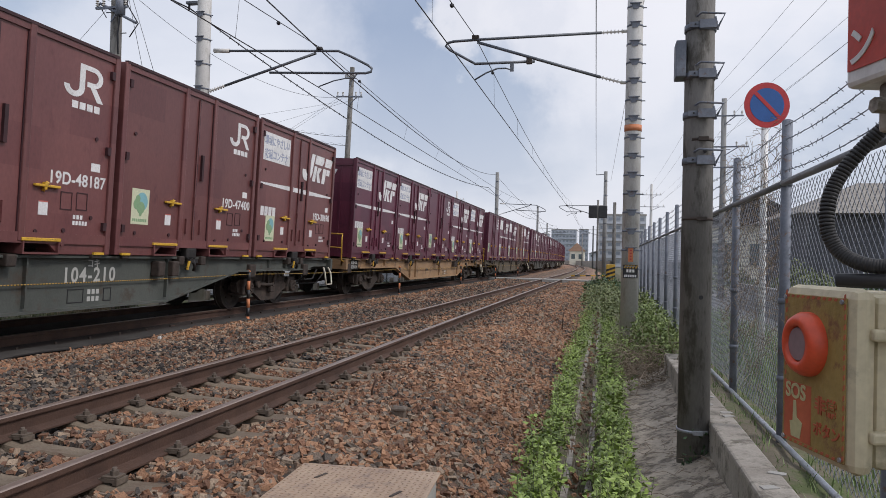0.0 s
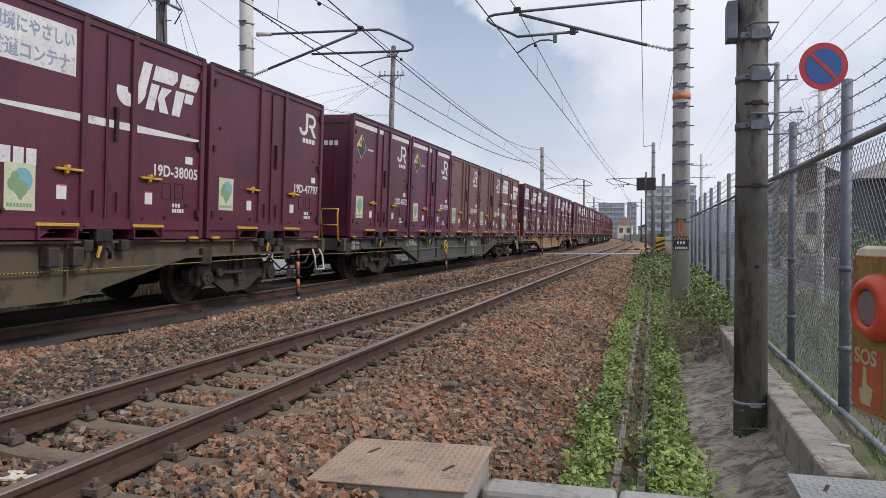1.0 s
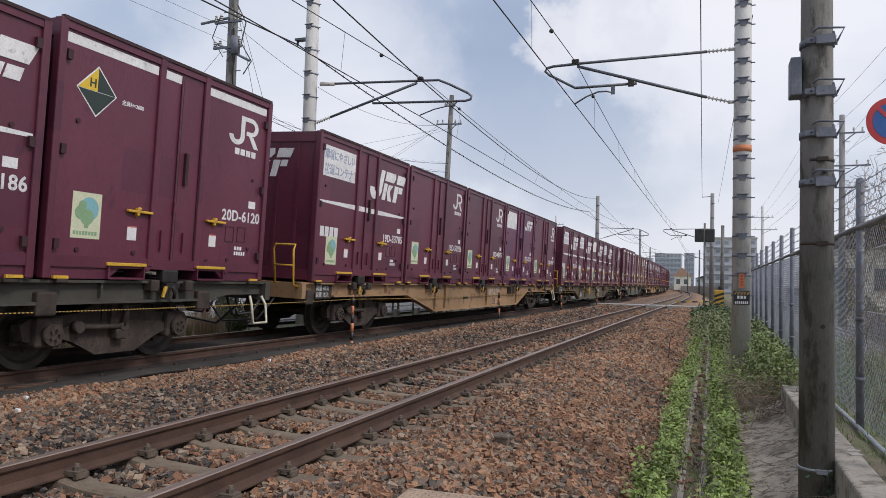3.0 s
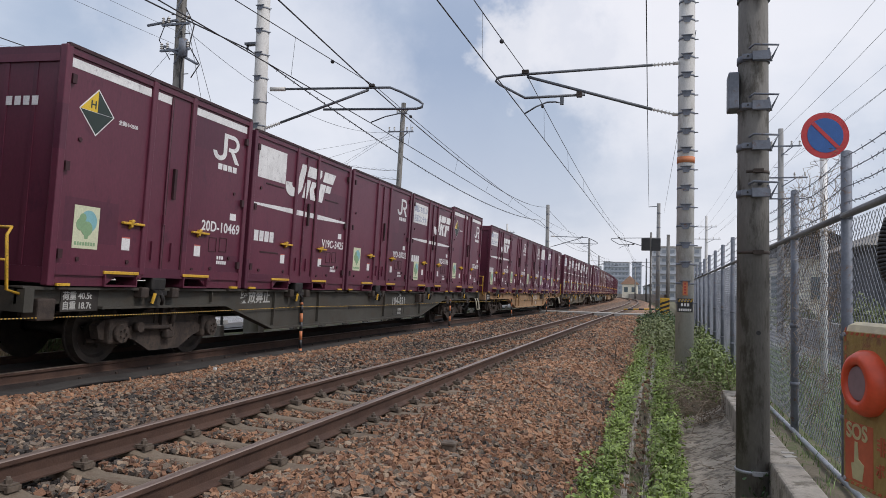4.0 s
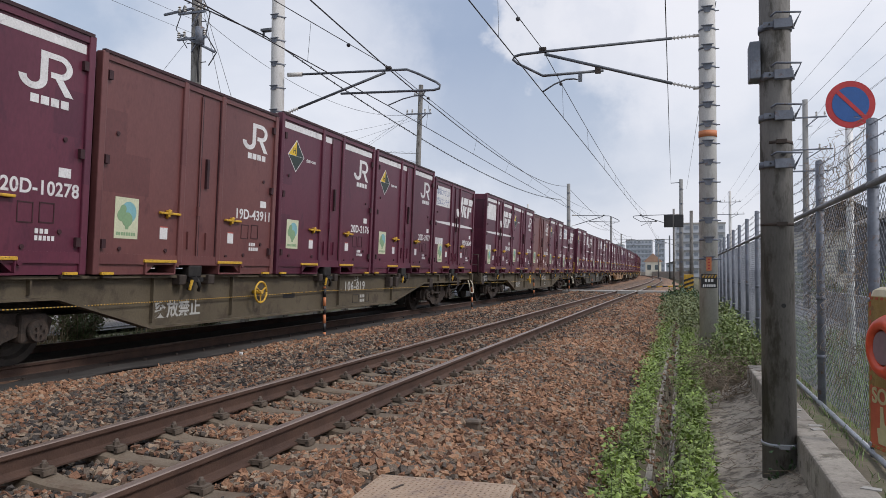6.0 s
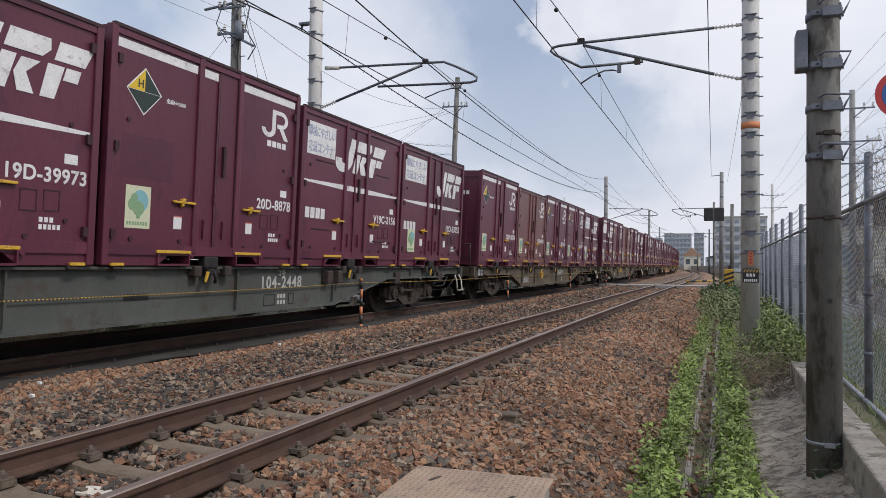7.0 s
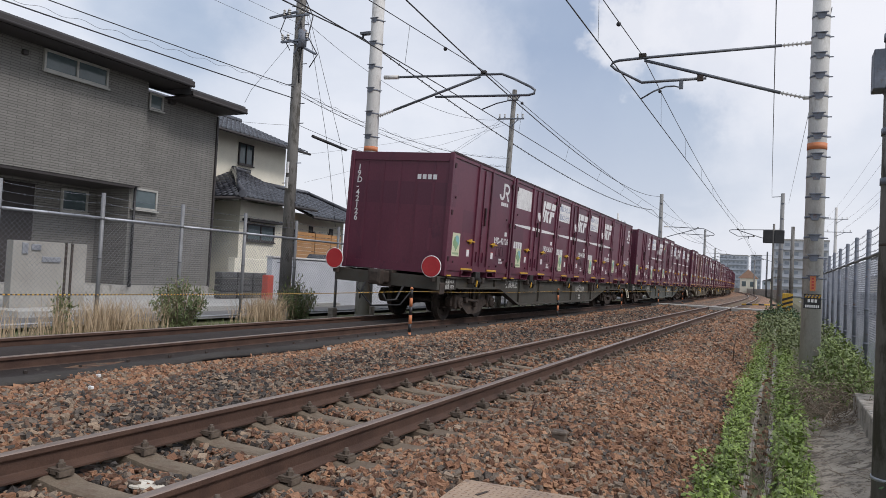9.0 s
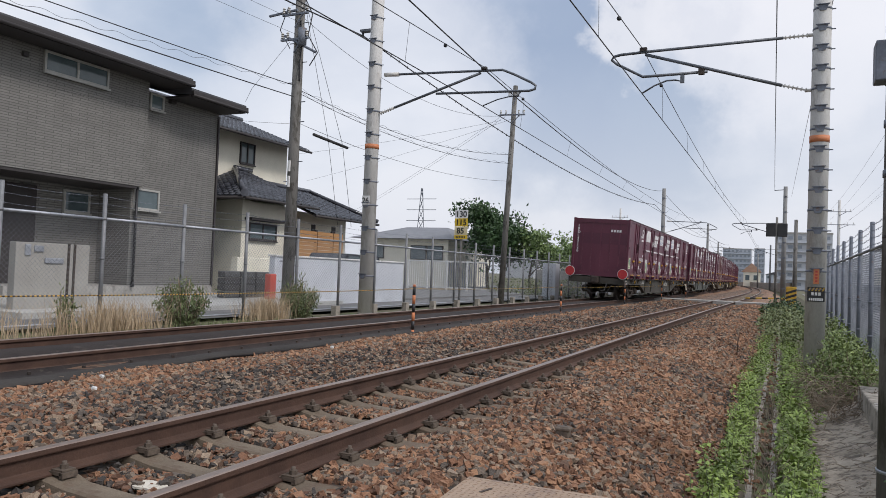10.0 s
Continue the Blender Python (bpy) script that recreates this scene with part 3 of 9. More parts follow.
def container_paint(name, c1, c2, spot):
    mt = material(name, c1, c2, 0.9, 0.42, bump=0.06, bscale=35, objvar=0.10, spots=(spot, 0.12), stretch=(1, 1, 0.5))
    n, l = mt.node_tree.nodes, mt.node_tree.links
    hsv = [q for q in n if q.bl_idname == "ShaderNodeHueSaturation"][0]
    old = hsv.inputs["Color"].links[0].from_socket
    co = [q for q in n if q.bl_idname == "ShaderNodeTexCoord"][0]
    info = n.new("ShaderNodeObjectInfo")
    sep = n.new("ShaderNodeSeparateXYZ")
    l.new(co.outputs["Object"], sep.inputs[0])
    cmb = n.new("ShaderNodeCombineXYZ")
    sh = n.new("ShaderNodeMath")
    sh.operation = "MULTIPLY_ADD"
    sh.inputs[1].default_value = 57.0
    l.new(info.outputs["Random"], sh.inputs[0])
    l.new(sep.outputs["Y"], sh.inputs[2])
    l.new(sh.outputs[0], cmb.inputs[0])
    l.new(sep.outputs["Z"], cmb.inputs[1])
    br = n.new("ShaderNodeTexBrick")
    br.inputs["Scale"].default_value = 1.0
    br.inputs["Brick Width"].default_value = 0.83
    br.inputs["Row Height"].default_value = 0.47
    br.inputs["Mortar Size"].default_value = 0.0
    br.inputs["Color1"].default_value = (0, 0, 0, 1)
    br.inputs["Color2"].default_value = (1, 1, 1, 1)
    l.new(cmb.outputs[0], br.inputs["Vector"])
    th = n.new("ShaderNodeMapRange")
    th.inputs["From Min"].default_value, th.inputs["From Max"].default_value = 0.80, 0.86
    th.inputs["To Max"].default_value = 0.55
    l.new(br.outputs["Color"], th.inputs["Value"])
    mx = n.new("ShaderNodeMixRGB")
    mx.inputs["Color2"].default_value = (*spot, 1)
    l.new(th.outputs[0], mx.inputs["Fac"])
    l.new(old, mx.inputs["Color1"])
    l.new(mx.outputs["Color"], hsv.inputs["Color"])
    return mt


PAINTS = {
    "maroon": container_paint("maroon_container_paint", (0.088, 0.0165, 0.035), (0.118, 0.026, 0.047), (0.064, 0.014, 0.031)),
    "brown": container_paint("faded_maroon_paint", (0.125, 0.046, 0.046), (0.165, 0.062, 0.058), (0.105, 0.034, 0.036)),
    "violet": container_paint("violet_faded_paint", (0.078, 0.016, 0.045), (0.12, 0.025, 0.062), (0.06, 0.02, 0.06)),
}
M_SEAM = material("container_seal", (0.025, 0.008, 0.011), (0.05, 0.016, 0.02), 3.0, 0.6)
M_DECAL = material("decal_white", (0.60, 0.60, 0.60), (0.74, 0.74, 0.74), 4.0, 0.5, spots=((0.42, 0.40, 0.42), 0.18))
M_DECAL_BLUE = plain("decal_grey_blue", (0.30, 0.34, 0.46), 0.5)
M_STICKER = plain("sticker_pale", (0.58, 0.60, 0.42), 0.5)
M_STICKER_OLD = plain("sticker_yellowed", (0.50, 0.48, 0.26), 0.5)
M_LEAFGREEN = plain("sticker_green", (0.22, 0.36, 0.20), 0.5)
M_SKYBLUE = plain("sticker_blue", (0.20, 0.42, 0.46), 0.5)
M_SIGNYELLOW = plain("sign_yellow", (0.68, 0.46, 0.03), 0.5)
M_STICKER_CREAM = plain("board_cream", (0.66, 0.58, 0.36), 0.5)
M_SIGNDARK = plain("sign_dark", (0.02, 0.035, 0.03), 0.5)
M_REDMARK = plain("red_marking", (0.5, 0.12, 0.10), 0.5)

CL, CW, CH = 3.715, 1.225, 2.5


def arc_band(cx, cy, r0, r1, a0, a1, n=12):
    ts = [radians(a0 + (a1 - a0) * i / n) for i in range(n + 1)]
    return [(cx + r1 * math.cos(t), cy + r1 * math.sin(t)) for t in ts] + [(cx + r0 * math.cos(t), cy + r0 * math.sin(t)) for t in reversed(ts)]


def emblem_small(bm, m):
    """Hooked bar and looped bar: the railway's white emblem, one unit high."""
    slab(bm, arc_band(0.25, 0.30, 0.14, 0.30, 180, 360), 0.002, m)
    slab(bm, [(0.39, 0.30), (0.55, 0.30), (0.55, 0.98), (0.39, 0.98)], 0.002, m)
    slab(bm, [(0.55, 0.98), (0.55, 0.84), (0.80, 0.84), (0.80, 0.98)], 0.002, m)
    slab(bm, arc_band(0.80, 0.68, 0.16, 0.30, -90, 90), 0.002, m)
    slab(bm, [(0.62, 0.38), (0.80, 0.38), (0.80, 0.52), (0.62, 0.52)], 0.002, m)
    slab(bm, [(0.72, 0.38), (0.90, 0.38), (1.14, 0.0), (0.95, 0.0)], 0.002, m)


def emblem_big(bm, m):
    """Slanted block emblem in white, one unit high and about 2.3 wide."""
    def sl(x, y):
        return (x + 0.28 * y, y)
    slab(bm, [sl(x, y) for x, y in arc_band(0.30, 0.36, 0.12, 0.38, 180, 360)], 0.002, m)
    slab(bm, [sl(0.42, 0.36), sl(0.66, 0.36), sl(0.66, 0.98), sl(0.42, 0.98)], 0.002, m)
    slab(bm, [sl(0.76, 0.02), sl(0.98, 0.02), sl(0.98, 0.58), sl(0.76, 0.58)], 0.002, m)
    slab(bm, [sl(0.76, 0.66), sl(1.36, 0.66), sl(1.46, 0.80), sl(1.40, 0.98), sl(0.76, 0.98)], 0.002, m)
    slab(bm, [sl(1.06, 0.56), sl(1.36, 0.56), sl(1.20, 0.34), sl(1.42, 0.02), sl(1.16, 0.02), sl(1.02, 0.30)], 0.002, m)
    slab(bm, [sl(1.52, 0.02), sl(1.76, 0.02), sl(1.76, 0.58), sl(1.48, 0.58)], 0.002, m)
    slab(bm, [sl(1.56, 0.66), sl(2.10, 0.66), sl(2.16, 0.98), sl(1.56, 0.98)], 0.002, m)
    slab(bm, [sl(1.80, 0.36), sl(2.06, 0.36), sl(2.06, 0.58), sl(1.80, 0.58)], 0.002, m)


def script_bars(bm, m, count, pitch, h, slim=0.7):
    """Rows of short upright bars in place of small writing."""
    for i in range(count):
        slab(bm, [(i * pitch, 0), (i * pitch + pitch * slim, 0), (i * pitch + pitch * slim, h), (i * pitch, h)], 0.0015, m)


def build_container_meshes():
    ms = {}
    # body: floor, walls, roof and ends with shallow recessed panels
    bm = bmesh.new()
    box(bm, -CW + 0.035, CW - 0.035, -CL / 2 + 0.03, CL / 2 - 0.03, 0.14, CH - 0.02)
    for sx in (-1, 1):
        for sy in (-1, 1):
            x0, x1 = sorted((sx * CW, sx * (CW - 0.10)))
            y0, y1 = sorted((sy * CL / 2, sy * (CL / 2 - 0.09)))
            if sx > 0 and sy > 0:
                b2 = bmesh.new()
                soft_box(b2, -0.05, 0.05, -0.045, 0.045, 0.0, CH, 0.012)
                ms["corner_post"] = b2
    for sx in (-1, 1):
        if sx > 0:
            for key, z0, z1 in (("top_rail", CH - 0.085, CH - 0.012), ("bottom_rail", 0.12, 0.24)):
                b2 = bmesh.new()
                box(b2, -0.039, 0.039, -CL / 2 + 0.09, CL / 2 - 0.09, z0, z1)
                ms[key] = b2
        # ribs framing the doors
        for y in (-0.355, 0.445):
            x0r, x1r = sorted((sx * (CW + 0.0), sx * (CW - 0.05)))
            if sx > 0 and y < 0:
                b2 = bmesh.new()
                soft_box(b2, x0r, x1r, -0.045, 0.045, 0.14, CH - 0.005, 0.012)
                ms["door_post"] = b2
        # skirt between the fork pockets
        x0, x1 = sorted((sx * (CW - 0.03), sx * (CW - 0.07)))
        if sx > 0:
            b2 = bmesh.new()
            slab(b2, [(CL / 2 - 0.09, 0.0), (1.0, 0.0), (0.82, 0.13), (CL / 2 - 0.09, 0.13)], 0.03, on_side(-0.015, 0, 0))
            ms["skirt"] = b2
    ms["body"] = bm
    b2 = bmesh.new()
    box(b2, -0.03, 0.03, -CL / 2 + 0.022, -CL / 2 + 0.06, 0.2, CH - 0.14)
    ms["end_rib"] = b2
    b2 = bmesh.new()
    box(b2, -CW + 0.1, CW - 0.1, -0.0275, 0.0275, -0.085, 0.085)
    ms["end_rail"] = b2
    # door seals and roof gasket
    bm = bmesh.new()
    box(bm, -0.026, 0.026, -CL / 2 + 0.03, CL / 2 - 0.03, CH - 0.014, CH + 0.022)
    ms["seal"] = bm
    bm = bmesh.new()
    box(bm, CW - 0.033, CW - 0.02, -0.012, 0.012, 0.2, CH - 0.1)
    ms["door_seal"] = bm
    # lock bars with hinges
    bm = bmesh.new()
    for y in (0.0,):
        rod(bm, (CW - 0.018, y, 0.2), (CW - 0.018, y, CH - 0.12), 0.011, n=6)
        box(bm, CW - 0.034, CW + 0.002, y - 0.02, y + 0.03, 0.78, 0.90)
        box(bm, CW - 0.034, CW - 0.004, y - 0.20, y - 0.175, 0.33, 0.56)
        box(bm, CW - 0.034, CW - 0.004, y + 0.18, y + 0.205, 0.33, 0.56)
    ms["lock_bar"] = bm
    bm = bmesh.new()
    box(bm, CW - 0.034, CW + 0.004, 0.075, 0.125, 1.16, 1.56)
    ms["latch"] = bm
    bm = bmesh.new()
    box(bm, CW - 0.03, CW + 0.008, 0, 0.06, 0, 0.10)
    ms["hinge"] = bm
    bm = bmesh.new()
    rod(bm, (CW - 0.034, 0, 0), (CW - 0.018, 0, 0), 0.025, n=8)
    ms["plug"] = bm
    bm = bmesh.new()
    for y in (0.0,):
        soft_box(bm, CW - 0.03, CW + 0.015, y - 0.19, y + 0.19, 0.753, 0.783, 0.008)
        rod(bm, (CW - 0.03, y - 0.04, 0.71), (CW + 0.03, y - 0.04, 0.81), 0.02, n=8)
        soft_box(bm, CW - 0.03, CW + 0.018, y - 0.058, y - 0.022, 0.72, 0.81, 0.008)
    ms["handle"] = bm
    bm = bmesh.new()
    for y in (0.0,):
        box(bm, CW - 0.30, CW + 0.004, y - 0.275, y - 0.255, 0.0, 0.15)
        box(bm, CW - 0.30, CW + 0.004, y + 0.255, y + 0.275, 0.0, 0.15)
        box(bm, CW - 0.30, CW + 0.004, y - 0.255, y + 0.255, -0.002, 0.018)
        rod(bm, (CW - 0.04, y + 0.31, 0.12), (CW + 0.01, y + 0.31, 0.12), 0.028, n=8)
        rod(bm, (CW - 0.04, y + 0.26, 0.12), (CW - 0.01, y + 0.31, 0.12), 0.014, n=6)
    ms["fork_pocket"] = bm
    bm = bmesh.new()
    soft_box(bm, CW - 0.06, CW + 0.012, -0.30, 0.285, 0.145, 0.182, 0.006)
    ms["fork_lintel"] = bm
    bm = bmesh.new()
    box(bm, CW - 0.02, CW + 0.012, -0.09, 0.09, 0.0, 0.03)
    ms["corner_mark"] = bm
    # markings
    X = CW - 0.0335
    bm = bmesh.new()
    emblem_small(bm, on_side(X, 0.95, 1.86) @ Matrix.Diagonal((0.57, 0.42, 1, 1)))
    ms["emblem_a"] = bm
    bm = bmesh.new()
    script_bars(bm, on_side(X, 1.07, 1.73), 4, 0.125, 0.085, 0.8)
    ms["writing_a"] = bm
    bm = bmesh.new()
    emblem_big(bm, on_side(X, 0.10, 1.62) @ Matrix.Diagonal((0.68, 0.60, 3, 1)))
    ms["emblem_b"] = bm
    bm = bmesh.new()
    script_bars(bm, on_side(X, -1.65, 0.77), 4, 0.16, 0.17, 0.8)
    ms["writing_b"] = bm
    bm = bmesh.new()
    emblem_big(bm, on_side(X, -0.77, 1.63) @ Matrix.Diagonal((0.80, 0.62, 3, 1)))
    ms["emblem_v"] = bm
    bm = bmesh.new()
    emblem_big(bm, on_side(X, 0.62, 1.86) @ Matrix.Diagonal((0.43, 0.36, 1, 1)))
    ms["emblem_e"] = bm
    bm = bmesh.new()
    for y0, y1, h0, h1 in ((-CL / 2 + 0.10, -0.455, 0.016, 0.042), (-0.35, -0.045, 0.045, 0.045), (-0.015, 0.35, 0.045, 0.045), (0.455, CL / 2 - 0.10, 0.045, 0.018)):
        slab(bm, [(y0, 1.36 - h0), (y1, 1.36 - h1), (y1, 1.36 + h1), (y0, 1.36 + h0)], 0.002, on_side(X, 0, 0))
    ms["stripe"] = bm
    bm = bmesh.new()
    slab(bm, [(-1.67, 1.79), (-0.53, 1.79), (-0.53, 2.31), (-1.67, 2.31)], 0.002, on_side(X, 0, 0))
    ms["panel"] = bm
    bm = bmesh.new()
    for y0, y1 in ((-CL / 2 + 0.11, -0.46), (-0.34, -0.05), (0.46, CL / 2 - 0.11)):
        slab(bm, [(y0, 2.29), (y1, 2.29), (y1, 2.385), (y0, 2.385)], 0.002, on_side(X, 0, 0))
    ms["band"] = bm
    bm = bmesh.new()
    DY, DZ, DR = -1.33, 1.97, 0.27
    slab(bm, [(DY - DR + 0.02, DZ), (DY, DZ), (DY, DZ + DR - 0.02)], 0.0035, on_side(X, 0, 0))
    ms["diamond_top"] = bm
    bm = bmesh.new()
    slab(bm, [(DY, DZ), (DY + DR - 0.02, DZ), (DY, DZ + DR - 0.02)], 0.003, on_side(X, 0, 0))
    slab(bm, [(DY - DR + 0.02, DZ - 0.005), (DY, DZ - DR + 0.02), (DY + DR - 0.02, DZ - 0.005)], 0.003, on_side(X, 0, 0))
    ms["diamond_low"] = bm
    bm = bmesh.new()
    slab(bm, [(DY - DR, DZ), (DY, DZ - DR), (DY + DR, DZ), (DY, DZ + DR)], 0.0018, on_side(X, 0, 0))
    ms["diamond_edge"] = bm
    bm = bmesh.new()
    slab(bm, [(1.46, 1.02), (1.62, 1.02), (1.62, 1.12), (1.46, 1.12)], 0.002, on_side(X, 0, 0))
    ms["number_plate"] = bm
    bm = bmesh.new()
    script_bars(bm, on_side(X, 1.20, 0.42), 3, 0.06, 0.05)
    script_bars(bm, on_side(X, 1.20, 0.35), 5, 0.052, 0.05)
    ms["small_writing"] = bm
    bm = bmesh.new()
    slab(bm, [(-0.07, 0.44), (0.07, 0.44), (0.07, 0.60), (-0.07, 0.60)], 0.002, on_side(X, 0, 0))
    ms["label"] = bm
    bm = bmesh.new()
    slab(bm, [(-0.07, 0.585), (0.07, 0.585), (0.07, 0.60), (-0.07, 0.60)], 0.003, on_side(X, 0, 0))
    ms["label_red"] = bm
    bm = bmesh.new()
    for y0, z0 in ((0.98, 0.52), (1.24, 0.53)):
        box(bm, X, X + 0.004, y0, y0 + 0.19, z0, z0 + 0.012)
        box(bm, X, X + 0.004, y0, y0 + 0.19, z0 + 0.2, z0 + 0.212)
        box(bm, X, X + 0.004, y0, y0 + 0.012, z0, z0 + 0.2)
        box(bm, X, X + 0.004, y0 + 0.178, y0 + 0.19, z0, z0 + 0.2)
    ms["card_frame"] = bm
    bm = bmesh.new()
    soft_box(bm, X - 0.004, X + 0.006, -0.29, 0.29, -0.013, 0.013, 0.003)
    ms["vent_slit"] = bm
    for key, y, z in (("sticker", -1.54, 0.42), ("sticker_b", -1.43, 0.30)):
        bm = bmesh.new()
        slab(bm, [(y, z), (y + 0.38, z), (y + 0.38, z + 0.48), (y, z + 0.48)], 0.002, on_side(X, 0, 0))
        ms[key] = bm
        bm = bmesh.new()
        slab(bm, disc(y + 0.22, z + 0.31, 0.125), 0.0035, on_side(X, 0, 0))
        ms[key + "_blue"] = bm
        bm = bmesh.new()
        slab(bm, disc(y + 0.11, z + 0.27, 0.072, 14), 0.005, on_side(X, 0, 0))
        slab(bm, disc(y + 0.20, z + 0.225, 0.085, 14), 0.0052, on_side(X, 0, 0))
        slab(bm, disc(y + 0.13, z + 0.345, 0.05, 12), 0.0054, on_side(X, 0, 0))
        slab(bm, [(y + 0.17, z + 0.11), (y + 0.22, z + 0.11), (y + 0.23, z + 0.18), (y + 0.17, z + 0.18)], 0.0035, on_side(X, 0, 0))
        script_bars(bm, on_side(X + 0.0022, y + 0.03, z + 0.035), 8, 0.04, 0.04)
        ms[key + "_green"] = bm
    Y = -CL / 2 + 0.0215
    bm = bmesh.new()
    script_bars(bm, on_rear(0.42, Y, 1.94), 4, 0.12, 0.10)
    ms["rear_script"] = bm
    bm = bmesh.new()
    emblem_big(bm, on_rear(-0.5, Y, 1.72) @ Matrix.Scale(0.5, 4))
    ms["rear_emblem"] = bm
    mats = {"seal": M_SEAM, "door_seal": M_SEAM,  "latch": M_SEAM, "hinge": M_SEAM, "plug": M_SEAM, "vent_slit": M_SEAM, "handle": M_YELLOW, "fork_lintel": M_YELLOW, "corner_mark": M_YELLOW, "panel": M_DECAL, "diamond_top": M_SIGNYELLOW, "diamond_low": M_SIGNDARK, "red_script": M_REDMARK, "label_red": M_REDMARK, "diamond_edge": M_DECAL, "card_frame": M_SEAM,
            "sticker": M_STICKER, "sticker_b": M_STICKER, "sticker_blue": M_SKYBLUE, "sticker_b_blue": M_SKYBLUE, "sticker_green": M_LEAFGREEN, "sticker_b_green": M_LEAFGREEN}
    out = {}
    for key in ("body", "corner_post", "door_post", "top_rail", "bottom_rail", "skirt", "lock_bar", "end_rib", "end_rail", "fork_pocket"):
        base = mesh_of(ms.pop(key), key, PAINTS["maroon"])
        for tone, mt in PAINTS.items():
            me = base.copy()
            me.materials.clear()
            me.materials.append(mt)
            out[key, tone] = me
    for k, b in ms.items():
        out[k] = mesh_of(b, k, mats.get(k, M_DECAL))
    return out


CM = build_container_meshes()


def build_container(kind, tone, number, near):
    looks = {"A": "with a white railway emblem", "B": "with a white stripe and slanted emblem", "X": "with a white stripe and blank panel", "C": "with a white top band and warning diamond", "E": "with a small slanted emblem", "D": "with a white band and slanted emblem"}
    colour = {"maroon": "maroon", "brown": "faded brown", "violet": "violet"}[tone]
    c = thing("freight_container", colour + " steel freight container " + looks[kind], "container", group="containers on the train")

    def put(name, key, label=""):
        return part(name, CM[key], None, c, label)
    body = put("body", ("body", tone))
    for sx in (-1, 1):
        for sy in (-1, 1):
            put("corner_post", ("corner_post", tone)).matrix_basis = pose(sx * (CW - 0.05), sy * (CL / 2 - 0.045), 0)
    for y in (-0.405, 0.405):
        put("door_post", ("door_post", tone)).matrix_basis = pose(0, y, 0)
    for y in (-0.36, -0.03, 0.36):
        put("door_seal", "door_seal", "dark door seal").matrix_basis = pose(0, y, 0)
    for sx in (-1, 1):
        put("roof_seal", "seal", "dark seal along the roof edge").matrix_basis = pose(sx * (CW - 0.024), 0, 0)
        put("end_rail", ("end_rail", tone)).matrix_basis = pose(0, sx * (CL / 2 - 0.0325), 0.11)
        put("end_rail", ("end_rail", tone)).matrix_basis = pose(0, sx * (CL / 2 - 0.0325), CH - 0.10)
        put("top_rail", ("top_rail", tone)).matrix_basis = pose(sx * (CW - 0.051), 0, 0)
        put("bottom_rail", ("bottom_rail", tone)).matrix_basis = pose(sx * (CW - 0.051), 0, 0)
        for turn in (0, 180):
            put("skirt", ("skirt", tone)).matrix_basis = pose(sx * (CW - 0.05), 0, 0, 0, 0, turn)
    for x in (-0.8, -0.4, 0.0, 0.4, 0.8):
        put("end_rib", ("end_rib", tone)).matrix_basis = pose(x, 0, 0)
    for y in (-0.62, 0.74):
        put("handle", "handle", "yellow door handle").matrix_basis = pose(0, y, 0)
    for y in (-0.76, 0.70):
        fp = put("fork_pocket", ("fork_pocket", tone), "fork pocket with worn edges")
        fp.matrix_basis = pose(0, y, 0)
        part("lintel", CM["fork_lintel"], None, fp, "chipped yellow lintel")
    if near:
        for y in (-0.055,):
            put("lock_bar", ("lock_bar", tone)).matrix_basis = pose(0, y, 0)
        for y in (-CL / 2 + 0.21, CL / 2 - 0.21):
            put("corner_mark", "corner_mark", "yellow corner mark").matrix_basis = pose(0, y, 0)
        put("latch", "latch", "dark upright latch")
        for y in (-CL / 2 + 0.10, CL / 2 - 0.16):
            for z in (0.30, 1.25, 2.2):
                put("hinge", "hinge").matrix_basis = pose(0, y, z)
        for y, z in ((-1.45, 0.30), (-0.66, 0.30), (1.05, 0.28), (1.5, 0.45), (0.62, 0.25), (-1.55, 1.62), (1.52, 1.42)):
            put("plug", "plug").matrix_basis = pose(0, y, z)
        put("card_frame", "card_frame")
        put("label_plate", "number_plate", "small white plate")
        put("small_writing", "small_writing", "small white writing")
        for y in (-0.70, 0.72):
            lp = put("label", "label", "white paper label with a red line")
            lp.matrix_basis = pose(0, y, 0)
            part("red_line", CM["label_red"], None, lp)
    if kind in "ACE":
        put("emblem", "emblem_e" if kind == "E" else "emblem_a", "white railway emblem")
        if kind != "E":
            put("emblem_writing", "writing_a", "small white bars of company writing")
        s = put("sticker", "sticker", "pale sticker with a green and blue globe")
        part("print", CM["sticker_blue"], None, s)
        part("print", CM["sticker_green"], None, s)
        put("rear_marking", "rear_script")
        if kind == "E":
            put("panel", "panel", "blank white panel")
    else:
        put("emblem", "emblem_v" if number.startswith("V") else "emblem_b", "white slanted block emblem")
        put("emblem_writing", "writing_b", "white bars of company writing")
        put("stripe", "stripe", "white side stripe")
        vented = number.startswith("V")
        p = put("panel", "panel", "white lettered panel" if kind == "B" else "blank white panel")
        if vented:
            p.matrix_basis = pose(0, -1.67 * 0.22, 0) @ Matrix.Diagonal((1, 0.78, 1, 1))
            for y, z in ((-1.10, 1.72), (1.08, 1.72), (-1.15, 0.60), (1.02, 0.46)):
                put("vent_slit", "vent_slit", "dark narrow vent slit").matrix_basis = pose(0, y, z)
